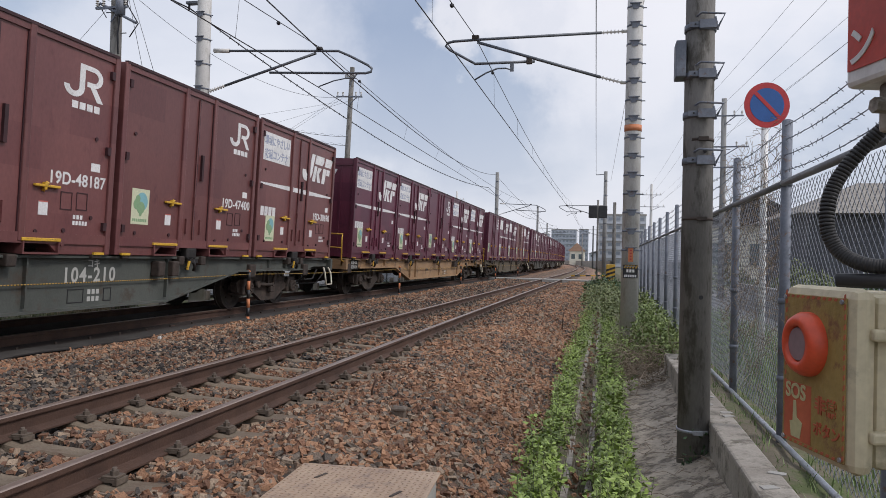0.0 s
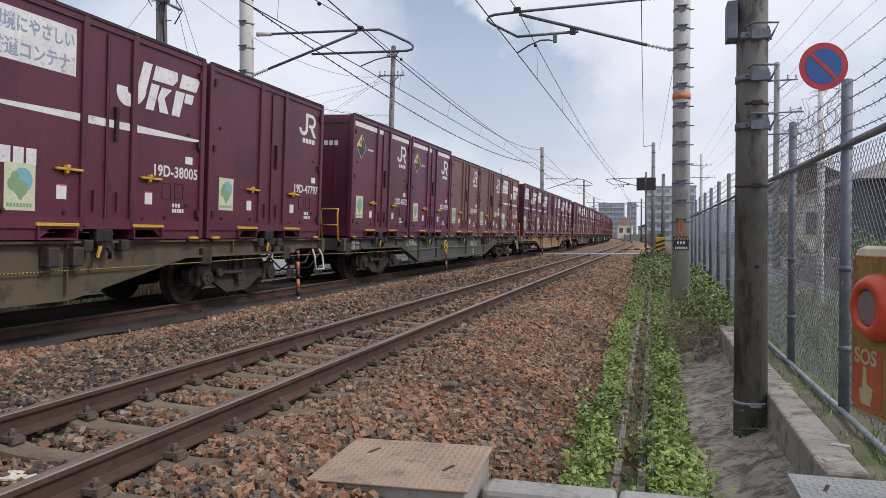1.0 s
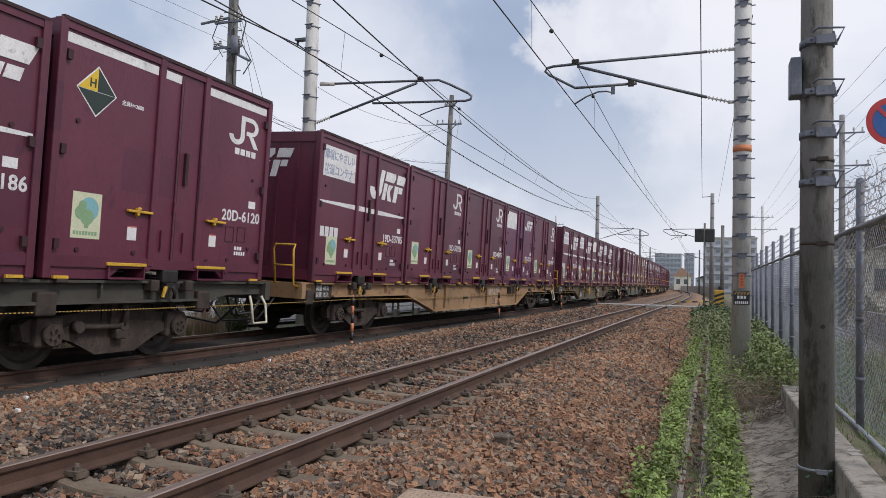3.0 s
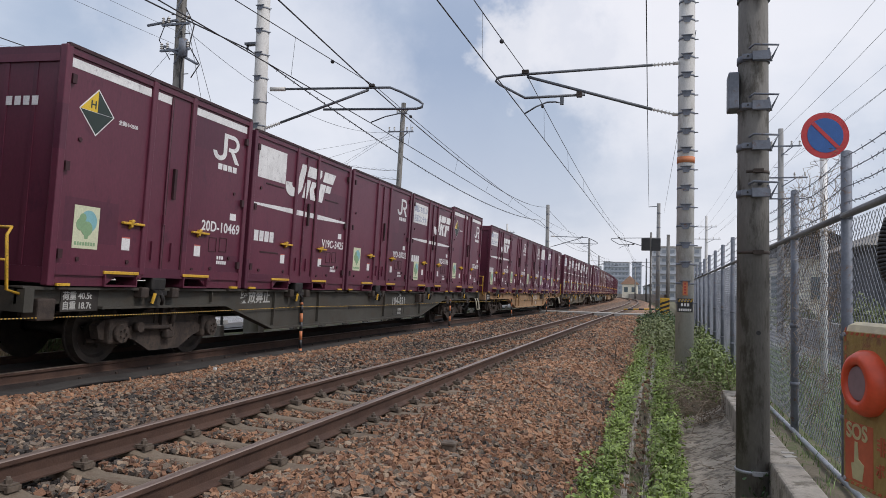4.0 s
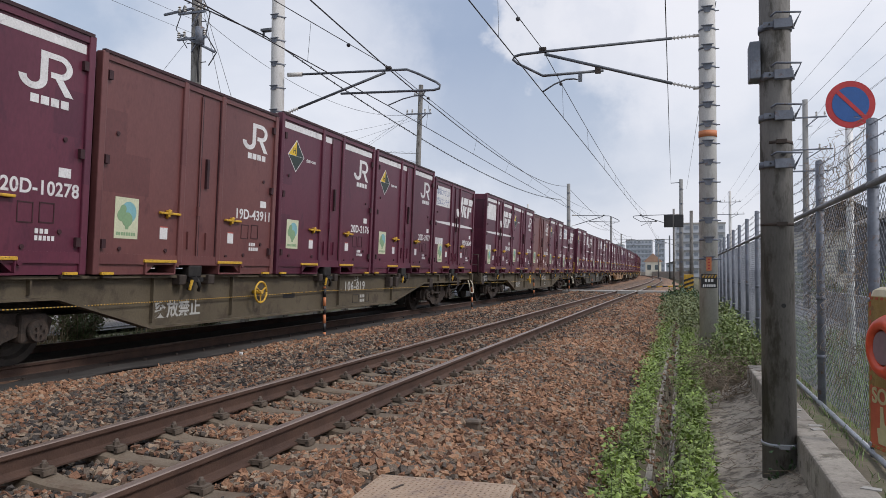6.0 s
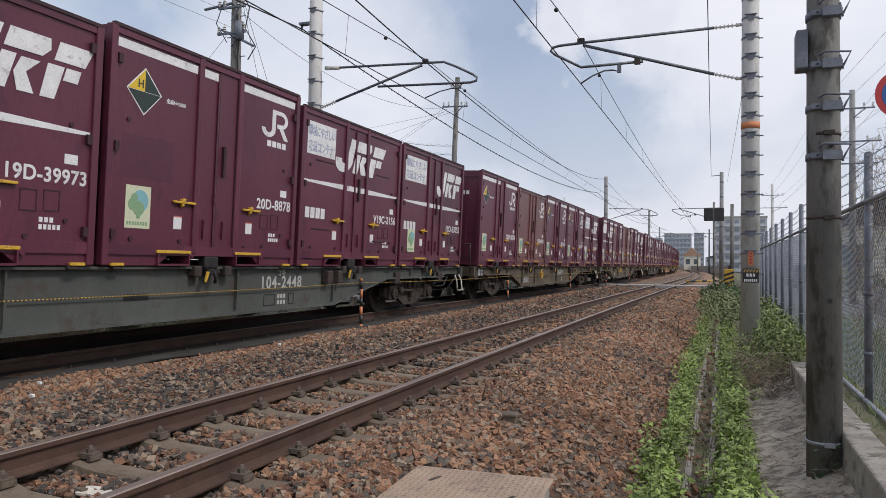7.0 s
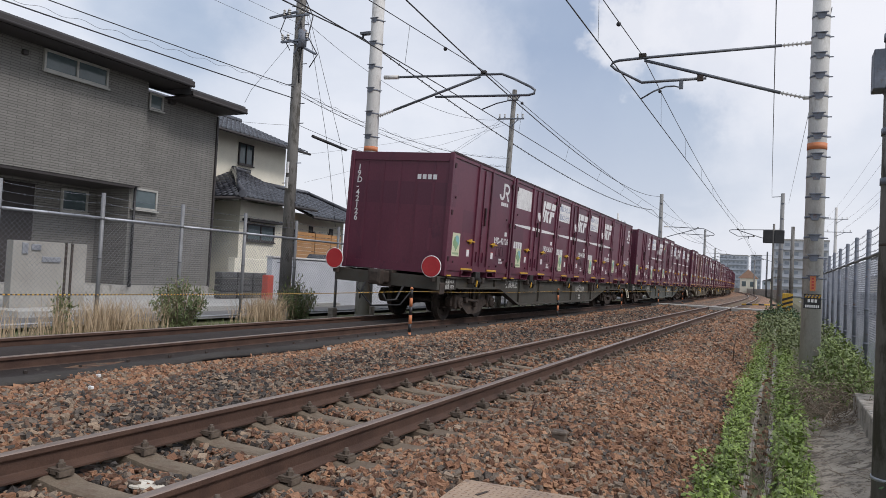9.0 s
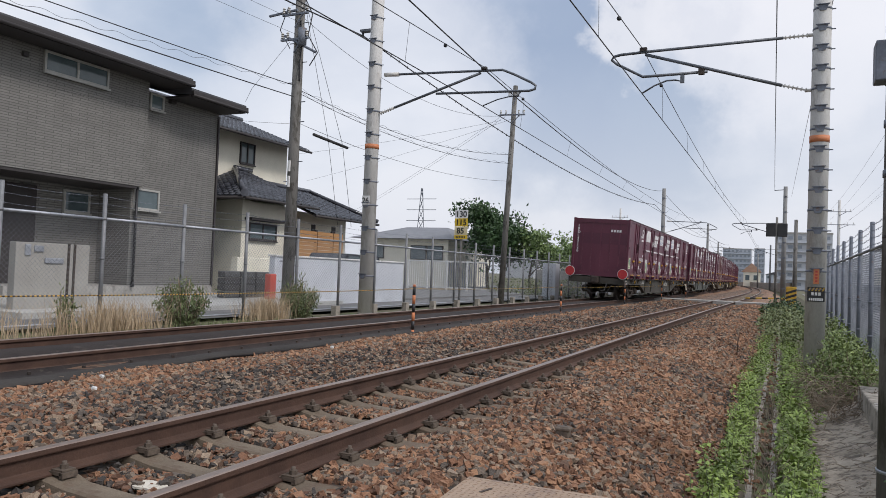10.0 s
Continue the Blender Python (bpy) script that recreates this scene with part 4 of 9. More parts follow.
        if kind == "B" and near:
            me = words("環境にやさしい", 0.185)
            me.transform(on_side(CW - 0.031, -1.64, 2.10) @ Matrix.Diagonal((0.84, 1, 1, 1)))
            me2 = words("鉄道コンテナ", 0.185)
            me2.transform(on_side(CW - 0.031, -1.63, 1.85) @ Matrix.Diagonal((0.92, 1, 1, 1)))
            for mm in (me, me2):
                mm.materials.clear()
                mm.materials.append(M_DECAL_BLUE)
                part("lettering", mm, None, p, "grey-blue lettering")
        if not vented:
            s = put("sticker", "sticker_b", "pale sticker with a green and blue globe")
            part("print", CM["sticker_b_blue"], None, s)
            part("print", CM["sticker_b_green"], None, s)
        put("rear_marking", "rear_emblem")
    if kind in "CD":
        put("top_band", "band", "white top band")
    if kind == "C":
        put("warning_diamond", "diamond_top", "yellow half of a warning diamond")
        put("warning_diamond", "diamond_low", "dark half of a warning diamond")
        put("warning_diamond", "diamond_edge", "pale outline of a warning diamond")
        if near:
            lettering("marking", "全高H=2600", 0.062, on_side(CW - 0.0335, -0.98, 1.92), M_DECAL, c)
            lettering("marking", "H", 0.13, on_side(CW - 0.0300, -1.44, 2.005), M_SIGNDARK, c)
    if kind in "CD":  # these boxes are 2.6 m high
        for ch in c.children:
            if ch.name.split(".")[0] in ("body", "corner_post", "door_post", "door_seal", "roof_seal", "top_rail", "end_rib", "lock_bar", "top_band"):
                ch.matrix_basis = Matrix.Diagonal((1, 1, 1.04, 1)) @ ch.matrix_basis
            elif ch.name.startswith("end_rail") and ch.matrix_basis.translation.z > 1:
                ch.matrix_basis = pose(0, 0, 0.1) @ ch.matrix_basis
    if number:
        me = words(number, 0.20, 1.06)
        wide = max(v.co.x for v in me.vertices)
        lettering("number", me, 0.20, on_side(CW - 0.0335, 1.74 - wide, 0.82), M_DECAL, c, "white stencilled number")
    return c


TRAIN = [  # from the last wagon forward: wagon tone, number, containers from rear to front
    ("olive", "104-2259", [("A", "maroon", "19D-42126"), ("X", "maroon", "19D-36267"), ("B", "maroon", "19D-41585"), ("B", "maroon", "19D-40955"), ("A", "maroon", "19D-50356")]),
    ("green", "104-2448", [("A", "maroon", "19D-48332"), ("B", "maroon", "19D-39973"), ("C", "maroon", "20D-8878"), ("B", "maroon", "V19C-2156"), ("B", "maroon", "19D-53052")]),
    ("tan", "106-819", [("C", "maroon", "20D-10278"), ("A", "brown", "19D-43911"), ("C", "maroon", "20D-2176"), ("C", "maroon", "20D-3977"), ("B", "maroon", "19D-36249")]),
    ("tan", "106-165", [("D", "maroon", "20D-442"), ("C", "maroon", "20D-2185"), ("A", "brown", "19D-42656"), ("C", "maroon", "20D-8027"), ("B", "maroon", "19D-33467")]),
    ("olive", "104-831", [("C", "maroon", "20D-10469"), ("X", "maroon", "V19C-3425"), ("A", "maroon", "19D-50032"), ("B", "maroon", "19D-31186"), ("C", "maroon", "20D-6120")]),
    ("orange", "107-1726", [("B", "maroon", "19D-33785"), ("A", "maroon", "19D-50926"), ("A", "maroon", "19D-48375"), ("E", "violet", "19D-32739"), ("A", "maroon", "19D-45867")]),
    ("tan", "104-2632", [("B", "maroon", "19D-33352"), ("B", "maroon", "19D-80396"), ("X", "maroon", "19D-24656"), ("B", "maroon", "19D-38005"), ("A", "maroon", "19D-47797")]),
    ("green", "104-210", [("C", "maroon", "20D-8372"), ("C", "violet", "20D-3279"), ("A", "brown", "19D-48187"), ("A", "brown", "19D-47400"), ("B", "brown", "19D-30690")]),
    ("orange", "", [("B", "maroon", ""), ("B", "maroon", ""), ("A", "maroon", ""), ("B", "maroon", ""), ("B", "maroon", "")]),
    ("tan", "", [("A", "maroon", ""), ("B", "maroon", ""), ("B", "maroon", ""), ("A", "brown", ""), ("B", "maroon", "")]),
    ("olive", "", [("A", "maroon", ""), ("B", "maroon", ""), ("A", "maroon", ""), ("C", "maroon", ""), ("A", "maroon", "")]),
    ("olive", "", [("B", "maroon", ""), ("A", "maroon", ""), ("A", "maroon", ""), ("B", "maroon", ""), ("A", "maroon", "")]),
    ("tan", "", [("A", "maroon", ""), ("A", "brown", ""), ("B", "maroon", ""), ("A", "maroon", ""), ("A", "maroon", "")]),
    ("green", "", [("B", "maroon", ""), ("A", "maroon", ""), ("B", "maroon", ""), ("A", "maroon", ""), ("B", "maroon", "")]),
    ("olive", "", [("A", "maroon", ""), ("A", "maroon", ""), ("A", "maroon", ""), ("B", "maroon", ""), ("A", "maroon", "")]),
]
M_FRAME = {
    "olive": material("olive_wagon_paint", (0.040, 0.037, 0.030), (0.062, 0.058, 0.048), 1.2, 0.7, bump=0.2, bscale=40, spots=((0.05, 0.04, 0.03), 0.3)),
    "green": material("grey_green_wagon_paint", (0.052, 0.058, 0.052), (0.085, 0.092, 0.082), 1.2, 0.7, bump=0.2, bscale=40, spots=((0.06, 0.05, 0.04), 0.25)),
    "tan": material("drab_wagon_paint", (0.072, 0.057, 0.036), (0.112, 0.090, 0.058), 1.2, 0.7, bump=0.2, bscale=40, spots=((0.06, 0.045, 0.03), 0.3)),
    "orange": material("ochre_wagon_paint", (0.24, 0.145, 0.075), (0.34, 0.215, 0.115), 1.1, 0.65, bump=0.15, bscale=40, spots=((0.15, 0.09, 0.05), 0.25)),
}
M_LOCK = material("greasy_black_iron", (0.012, 0.011, 0.011), (0.030, 0.026, 0.024), 9.0, 0.6, 0.2, bump=0.2, bscale=60)
M_BOGIE = material("bogie_grime", (0.034, 0.025, 0.021), (0.070, 0.050, 0.038), 5.0, 0.85, bump=0.4, bscale=40, spots=((0.03, 0.024, 0.02), 0.4))
M_WHEEL = material("wheel_steel", (0.035, 0.030, 0.028), (0.075, 0.06, 0.05), 6.0, 0.6, 0.4, bump=0.2, bscale=50)
M_MARK = plain("wagon_mark_white", (0.42, 0.42, 0.40), 0.6)

DECK = 1.0
BOGIE_Y, AXLE = 7.1, 0.95


def wheelset_mesh():
    bm = bmesh.new()
    rod(bm, (-0.85, 0, 0), (0.85, 0, 0), 0.075, n=12)
    for sx in (-1, 1):
        prof = [(0.50, 0.10), (0.50, 0.30), (0.49, 0.34), (0.49, 0.432), (0.52, 0.432), (0.525, 0.412), (0.62, 0.405), (0.62, 0.335), (0.585, 0.30), (0.575, 0.16), (0.60, 0.12), (0.60, 0.08)]
        rings = []
        for x, r in prof:
            rings.append([bm.verts.new((sx * x, r * math.cos(2 * math.pi * i / 28), r * math.sin(2 * math.pi * i / 28))) for i in range(28)])
        for a, b in zip(rings, rings[1:]):
            for i in range(28):
                bm.faces.new((a[i], a[(i + 1) % 28], b[(i + 1) % 28], b[i])).smooth = False
        for i in range(6):
            t = 2 * math.pi * i / 6
            rod(bm, (sx * 0.57, 0.215 * math.cos(t), 0.215 * math.sin(t)), (sx * 0.60, 0.215 * math.cos(t), 0.215 * math.sin(t)), 0.02, n=6)
    return mesh_of(bm, "wheelset", M_WHEEL)


def bogie_mesh():
    """Side frames, bolster, springs and brake rods of one truck, about its own middle at rail height."""
    bm = bmesh.new()
    for sx in (-1, 1):
        m = on_side(sx * 0.82 - 0.06, 0, 0)
        slab(bm, [(-1.25, 0.50), (-1.15, 0.56), (-0.55, 0.60), (-0.35, 0.70), (0.35, 0.70), (0.55, 0.60), (1.15, 0.56), (1.25, 0.50), (1.20, 0.34), (0.98, 0.30), (0.72, 0.34), (0.45, 0.26), (0.3, 0.20), (-0.3, 0.20), (-0.45, 0.26), (-0.72, 0.34), (-0.98, 0.30), (-1.20, 0.34)], 0.12, m)
        for y in (-AXLE, AXLE):
            soft_box(bm, sx * 0.86 - 0.10, sx * 0.86 + 0.10, y - 0.17, y + 0.17, 0.27, 0.58, 0.03)
            rod(bm, (sx * 0.94, y, 0.405), (sx * 1.02, y, 0.405), 0.115, n=16)
            for k in range(5):
                t = 2 * math.pi * k / 5
                rod(bm, (sx * 1.03, y + 0.055 * math.cos(t), 0.405 + 0.055 * math.sin(t)), (sx * 1.05, y + 0.055 * math.cos(t), 0.405 + 0.055 * math.sin(t)), 0.014, n=6)
        for y in (-0.2, 0.2):
            for k in range(5):
                z = 0.24 + k * 0.06
                rod(bm, (sx * 0.66, y, z), (sx * 0.66, y, z + 0.035), 0.08, n=10)
        box(bm, sx * 0.90 - 0.06, sx * 0.90 + 0.06, -0.14, 0.14, 0.40, 0.80)
        soft_box(bm, sx * 0.97 - 0.05, sx * 0.97 + 0.05, -0.10, 0.06, 0.30, 0.42, 0.02)
        tube(bm, [(sx * 0.97, -0.62, 0.47), (sx * 0.99, -0.45, 0.46), (sx * 0.99, -0.05, 0.45)], 0.03, 8)
        rod(bm, (sx * 0.93, -0.62, 0.47), (sx * 1.02, -0.62, 0.47), 0.065, n=12)
        rod(bm, (sx * 0.93, 0.0, 0.45), (sx * 1.03, 0.0, 0.45), 0.05, n=10)
        tube(bm, [(sx * 1.0, 0.0, 0.46), (sx * 1.02, 0.02, 0.62), (sx * 1.0, -0.06, 0.76)], 0.035, 8)
        slab(bm, [(-0.95, 0.40), (-0.62, 0.30), (-0.30, 0.14), (0.30, 0.14), (0.62, 0.30), (0.95, 0.40), (0.6, 0.50), (-0.6, 0.50)], 0.07, on_side(sx * 0.88 - 0.035, 0, 0))
        rod(bm, (sx * 0.72, -1.2, 0.30), (sx * 0.72, 1.2, 0.30), 0.025)
    box(bm, -0.9, 0.9, -0.22, 0.22, 0.45, 0.72)
    rod(bm, (0, 0, 0.7), (0, 0, 0.86), 0.25, n=16)
    for y in (-0.45, 0.45):
        rod(bm, (-0.7, y, 0.35), (0.7, y, 0.35), 0.04)
        for sx in (-1, 1):
            soft_box(bm, sx * 0.56 - 0.05, sx * 0.56 + 0.05, y - 0.04, y + 0.04, 0.25, 0.5, 0.015)
    return mesh_of(bm, "bogie", M_BOGIE)


def wagon_frame(bm, rear=-4.6, front=3.3, rear_up=-6.05, front_up=5.4):
    """Fish-belly side girders, cross members, headstocks and deck beams; length 19.6."""
    L = 9.75
    outline = [(-L, 0.80), (-8.9, 0.80), (-8.6, 0.76), (rear_up, 0.76), (rear, 0.35), (front, 0.35), (front_up, 0.76), (8.6, 0.76), (8.9, 0.80), (L, 0.80), (L, 0.96), (-L, 0.96)]
    for sx in (-1, 1):
        slab(bm, outline, 0.035, on_side(sx * 1.08 - 0.0175, 0, 0))
        for z in (0.955, ):
            box(bm, sx * 1.08 - 0.09, sx * 1.08 + 0.09, -L, L, z, z + 0.03)
        # bottom flange along the belly
        for (y0, z0), (y1, z1) in zip(outline[2:8], outline[3:8]):
            a, b = Vector((sx * 1.08, y0, z0)), Vector((sx * 1.08, y1, z1))
            n = Vector((0, -(z1 - z0), y1 - y0)).normalized() * 0.03
            vs = [bm.verts.new(p) for p in (a + Vector((-0.08, 0, 0)), a + Vector((0.08, 0, 0)), b + Vector((0.08, 0, 0)), b + Vector((-0.08, 0, 0)))]
            ws = [bm.verts.new(v.co - n) for v in vs]
            bm.faces.new(vs)
            bm.faces.new(ws[::-1])
            for i in range(4):
                bm.faces.new((vs[i], vs[(i + 1) % 4], ws[(i + 1) % 4], ws[i]))
        for y in (-6.4, rear + 0.02, -2.9, 0.6, front - 0.02, 6.6):
            lo = 0.39 if rear <= y <= front else 0.79
            box(bm, min(sx * 1.0, sx * 1.15), max(sx * 1.0, sx * 1.15), y - 0.012, y + 0.012, lo, 0.95)
    for y in stations(-9.4, 9.4, 1.6):
        box(bm, -1.06, 1.06, y - 0.06, y + 0.06, 0.80, 0.94)
    for sy in (-1, 1):
        y0, y1 = sorted((sy * L, sy * (L - 0.12)))
        box(bm, -1.2, 1.2, y0, y1, 0.72, 0.97)
    box(bm, -0.22, 0.22, -9.6, 9.6, 0.70, 0.93)


def build_wagon_meshes():
    out = {}
    bm = bmesh.new()
    wagon_frame(bm)
    me = mesh_of(bm, "frame", M_FRAME["olive"])
    bm = bmesh.new()
    wagon_frame(bm, -3.6, 4.0, -5.35, 5.4)
    me_ochre = mesh_of(bm, "frame", M_FRAME["orange"])
    for k, mt in M_FRAME.items():
        m2 = me_ochre if k == "orange" else me.copy()
        m2.materials.clear()
        m2.materials.append(mt)
        out["frame", k] = m2
    out["wheelset"] = wheelset_mesh()
    out["bogie"] = bogie_mesh()
    # container seats and twist locks
    bm = bmesh.new()
    soft_box(bm, -0.09, 0.09, -0.07, 0.07, 0.86, 0.995, 0.015)
    out["seat"] = mesh_of(bm, "container_seat", M_IRON)
    bm = bmesh.new()
    soft_box(bm, -0.09, 0.09, -0.07, 0.07, 0.955, 0.997, 0.01)
    out["foot"] = mesh_of(bm, "container_foot", M_IRON)
    bm = bmesh.new()
    tube(bm, [(1.18, 0, 0.97), (1.24, 0, 0.93), (1.26, 0.03, 0.84), (1.22, 0.06, 0.78)], 0.025)
    tube(bm, [(1.18, -0.10, 0.97), (1.24, -0.10, 0.93), (1.26, -0.14, 0.84), (1.22, -0.18, 0.80)], 0.022)
    soft_box(bm, 1.10, 1.22, -0.15, 0.12, 0.96, 1.12, 0.02)
    box(bm, 1.16, 1.26, -0.13, 0.10, 0.90, 0.96)
    out["lock"] = mesh_of(bm, "container_lock", M_LOCK)
    bm = bmesh.new()
    slab(bm, [(-0.20, 0.80), (-0.17, 0.79), (-0.12, 0.92), (-0.16, 0.93)], 0.02, on_side(1.255, 0, 0))
    out["lock_tab"] = mesh_of(bm, "lock_tab", M_YELLOW)
    bm = bmesh.new()
    soft_box(bm, -0.11, 0.11, 9.6, 10.2, 0.76, 1.0, 0.03)
    soft_box(bm, -0.15, 0.15, 10.0, 10.19, 0.72, 1.03, 0.04)
    box(bm, -0.16, 0.16, 9.55, 9.75, 0.68, 1.02)
    out["coupler"] = mesh_of(bm, "coupler", M_IRON)
    for key, pts, r in (("hose_a", [(0.45, 9.75, 0.72), (0.42, 9.95, 0.45), (0.30, 10.15, 0.42), (0.26, 10.2, 0.55)], 0.022), ("hose_b", [(-0.45, 9.75, 0.72), (-0.42, 9.95, 0.45), (-0.30, 10.15, 0.42), (-0.26, 10.2, 0.55)], 0.022), ("hose_c", [(-0.7, 9.7, 0.75), (-0.5, 9.9, 0.35), (0.1, 10.0, 0.28), (0.6, 9.8, 0.6), (0.62, 9.7, 0.78)], 0.018)):
        bm = bmesh.new()
        tube(bm, pts, r)
        out[key] = mesh_of(bm, "brake_hose", M_BLACK)
    # hand brake gear, cylinders and pipes under the middle
    bm = bmesh.new()
    rod(bm, (0.2, -2.0, 0.52), (0.2, -1.2, 0.52), 0.16, n=14)
    rod(bm, (-0.3, 0.6, 0.55), (-0.3, 1.8, 0.55), 0.2, n=14)
    soft_box(bm, 0.5, 0.9, 2.3, 2.8, 0.42, 0.75, 0.03)
    rod(bm, (0.35, -9, 0.62), (0.35, 9, 0.62), 0.025)
    rod(bm, (-0.45, -9, 0.66), (-0.45, 9, 0.66), 0.02)
    for y in (5.9, 8.3, -9.42):
        soft_box(bm, 0.95, 1.17, y - 0.12, y + 0.12, 0.62, 0.86, 0.02)
    for y in (3.0, 3.35):
        soft_box(bm, 1.10, 1.24, y - 0.08, y + 0.08, 0.70, 0.92, 0.02)
    out["brake_gear"] = mesh_of(bm, "brake_gear", M_IRON)
    bm = bmesh.new()
    for y in (9.45,):
        tube(bm, [(1.16, y - 0.14, 0.78), (1.22, y - 0.17, 0.66), (1.26, y - 0.17, 0.40), (1.26, y + 0.17, 0.40), (1.22, y + 0.17, 0.66), (1.16, y + 0.14, 0.78)], 0.02)
    out["step_iron"] = mesh_of(bm, "step_iron", plain("cream_paint", (0.55, 0.52, 0.42), 0.5))
    bm = bmesh.new()
    tube(bm, [(1.12, -9.72, 0.9), (1.12, -9.9, 0.95), (1.12, -9.95, 1.5), (1.12, -9.9, 1.58), (0.75, -9.9, 1.58), (0.72, -9.9, 1.5), (0.72, -9.8, 0.95)], 0.018)
    tube(bm, [(1.12, -9.94, 1.25), (0.74, -9.9, 1.25)], 0.014)
    out["handrail", False] = mesh_of(bm, "handrail", M_YELLOW)
    dark = out["handrail", False].copy()
    dark.materials.clear()
    dark.materials.append(M_IRON)
    out["handrail", True] = dark
    bm = bmesh.new()
    tube(bm, [(1.24, -2.3 + 0.16 * math.cos(t), 0.72 + 0.16 * math.sin(t)) for t in [2 * math.pi * i / 20 for i in range(21)]], 0.016)
    for t in (0.5, 2.6, 4.7):
        rod(bm, (1.24, -2.3, 0.72), (1.24, -2.3 + 0.16 * math.cos(t), 0.72 + 0.16 * math.sin(t)), 0.012, n=6)
    rod(bm, (1.1, -2.3, 0.72), (1.27, -2.3, 0.72), 0.03)
    out["hand_wheel"] = mesh_of(bm, "hand_wheel", M_YELLOW)
    bm = bmesh.new()
    for y, wd in ((1.30, 0.28), (1.95, 0.15)):
        for a, b, c, d in ((y, y + wd, 0.40, 0.412), (y, y + wd, 0.56, 0.572), (y, y + 0.012, 0.40, 0.572), (y + wd - 0.012, y + wd, 0.40, 0.572)):
            box(bm, 1.098, 1.102, a, b, c, d)
    out["mark_frame"] = mesh_of(bm, "mark_frame", M_BLACKPAINT)
    bm = bmesh.new()
    script_bars(bm, on_side(1.098, 1.65, 0.50), 3, 0.08, 0.06)
    script_bars(bm, on_side(1.098, 1.65, 0.41), 3, 0.08, 0.06)
    out["marking"] = mesh_of(bm, "marking", M_MARK)
    bm = bmesh.new()
    box(bm, 1.098, 1.11, -9.18, -8.62, 0.71, 0.95)
    out["plate"] = mesh_of(bm, "data_plate", M_SHEET)
    bm = bmesh.new()
    soft_box(bm, 1.09, 1.105, -1.40, -1.02, 0.59, 0.67, 0.006)
    out["slot"] = mesh_of(bm, "slot", M_BLACKPAINT)
    return out


WM = build_wagon_meshes()
WAGON_LOOK = {"olive": "olive-grey", "green": "grey-green", "tan": "drab brown", "orange": "ochre-painted"}
wagons = []


TOTY, NUMY, NUMZ = -5.08, 1.2, 0.68


def build_wagon(j, tone, number, boxes):
    near = j <= 8
    w = thing("flat_wagon", WAGON_LOOK[tone] + " steel container flat wagon on grimy bogies", "wagon", group="wagons of the train")
    part("frame", WM["frame", tone], None, w)
    for k in range(5):
        lk = part("container_lock", WM["lock"], None, w)
        lk.matrix_basis = pose(0, (k - 2) * 3.82 - 0.04, 0)
        if near:
            part("lock_tab", WM["lock_tab"], None, lk, "yellow lever tab")
        for e in (-1.62, -0.30, 0.30, 1.62):
            for sx in (-1, 1):
                if near or sx > 0:
                    part("container_seat" if abs(e) < 1 else "container_foot", WM["seat" if abs(e) < 1 else "foot"], None, w).matrix_basis = pose(sx * 1.13, (k - 2) * 3.82 + e, 0)
    for turn in (0, 180):
        cp = part("coupler", WM["coupler"], None, w)
        cp.matrix_basis = pose(0, 0, 0, 0, 0, turn)
        if j <= 8:
            for key in ("hose_a", "hose_b", "hose_c"):
                part("brake_hose", WM[key], None, cp, "black brake hose")
    part("brake_gear", WM["brake_gear"], None, w)
    part("step_iron", WM["step_iron"], None, w, "white step iron")
    if j:
        part("handrail", WM["handrail", j in (1, 2, 3)], None, w, "dark handrail" if j in (1, 2, 3) else "yellow handrail")
    sets = []
    for y in (-BOGIE_Y, BOGIE_Y):
        b = part("bogie", WM["bogie"], None, w, "grimy brown bogie")
        b.matrix_basis = pose(0, y, 0)
        for a in (-AXLE, AXLE):
            s = part("wheelset", WM["wheelset"], None, b)
            s.matrix_basis = pose(0, a, 0.405)
            sets.append((s, a))
    if near:
        if tone == "tan" or j == 7:
            part("hand_wheel", WM["hand_wheel"], None, w, "yellow hand brake wheel")
        part("marking", WM["marking"], None, w)
        part("mark_frame", WM["mark_frame"], None, w)
        p = part("data_plate", WM["plate"], None, w)
        lettering("writing", "荷重 40.5t", 0.10, on_side(1.111, -9.16, 0.85), M_MARK, p)
        lettering("writing", "自重 18.7t", 0.10, on_side(1.111, -9.16, 0.74), M_MARK, p)
        part("slot", WM["slot"], None, w)
        if tone != "orange":
            lettering("warning_writing", "突放禁止", 0.23, on_side(1.098, -4.5 if tone == "tan" else TOTY - 0.5, 0.46 if tone == "tan" else 0.78), M_MARK, w, "white lettering")
        if number:
            lettering("number", words(number, 0.25, 1.18), 0.25, on_side(1.098, NUMY - (0.3 if tone in ("tan", "orange") else 0.0), NUMZ - 0.02), M_MARK, w, "white wagon number")
            lettering("class_writing", "コキ", 0.12, on_side(1.098, NUMY + 0.42 - (0.3 if tone == "tan" else 0.0), 0.845), M_MARK, w, "small white lettering")
    cs = [build_container(k, tn, no, near) for k, tn, no in boxes]
    wagons.append((j, w, cs, sets))


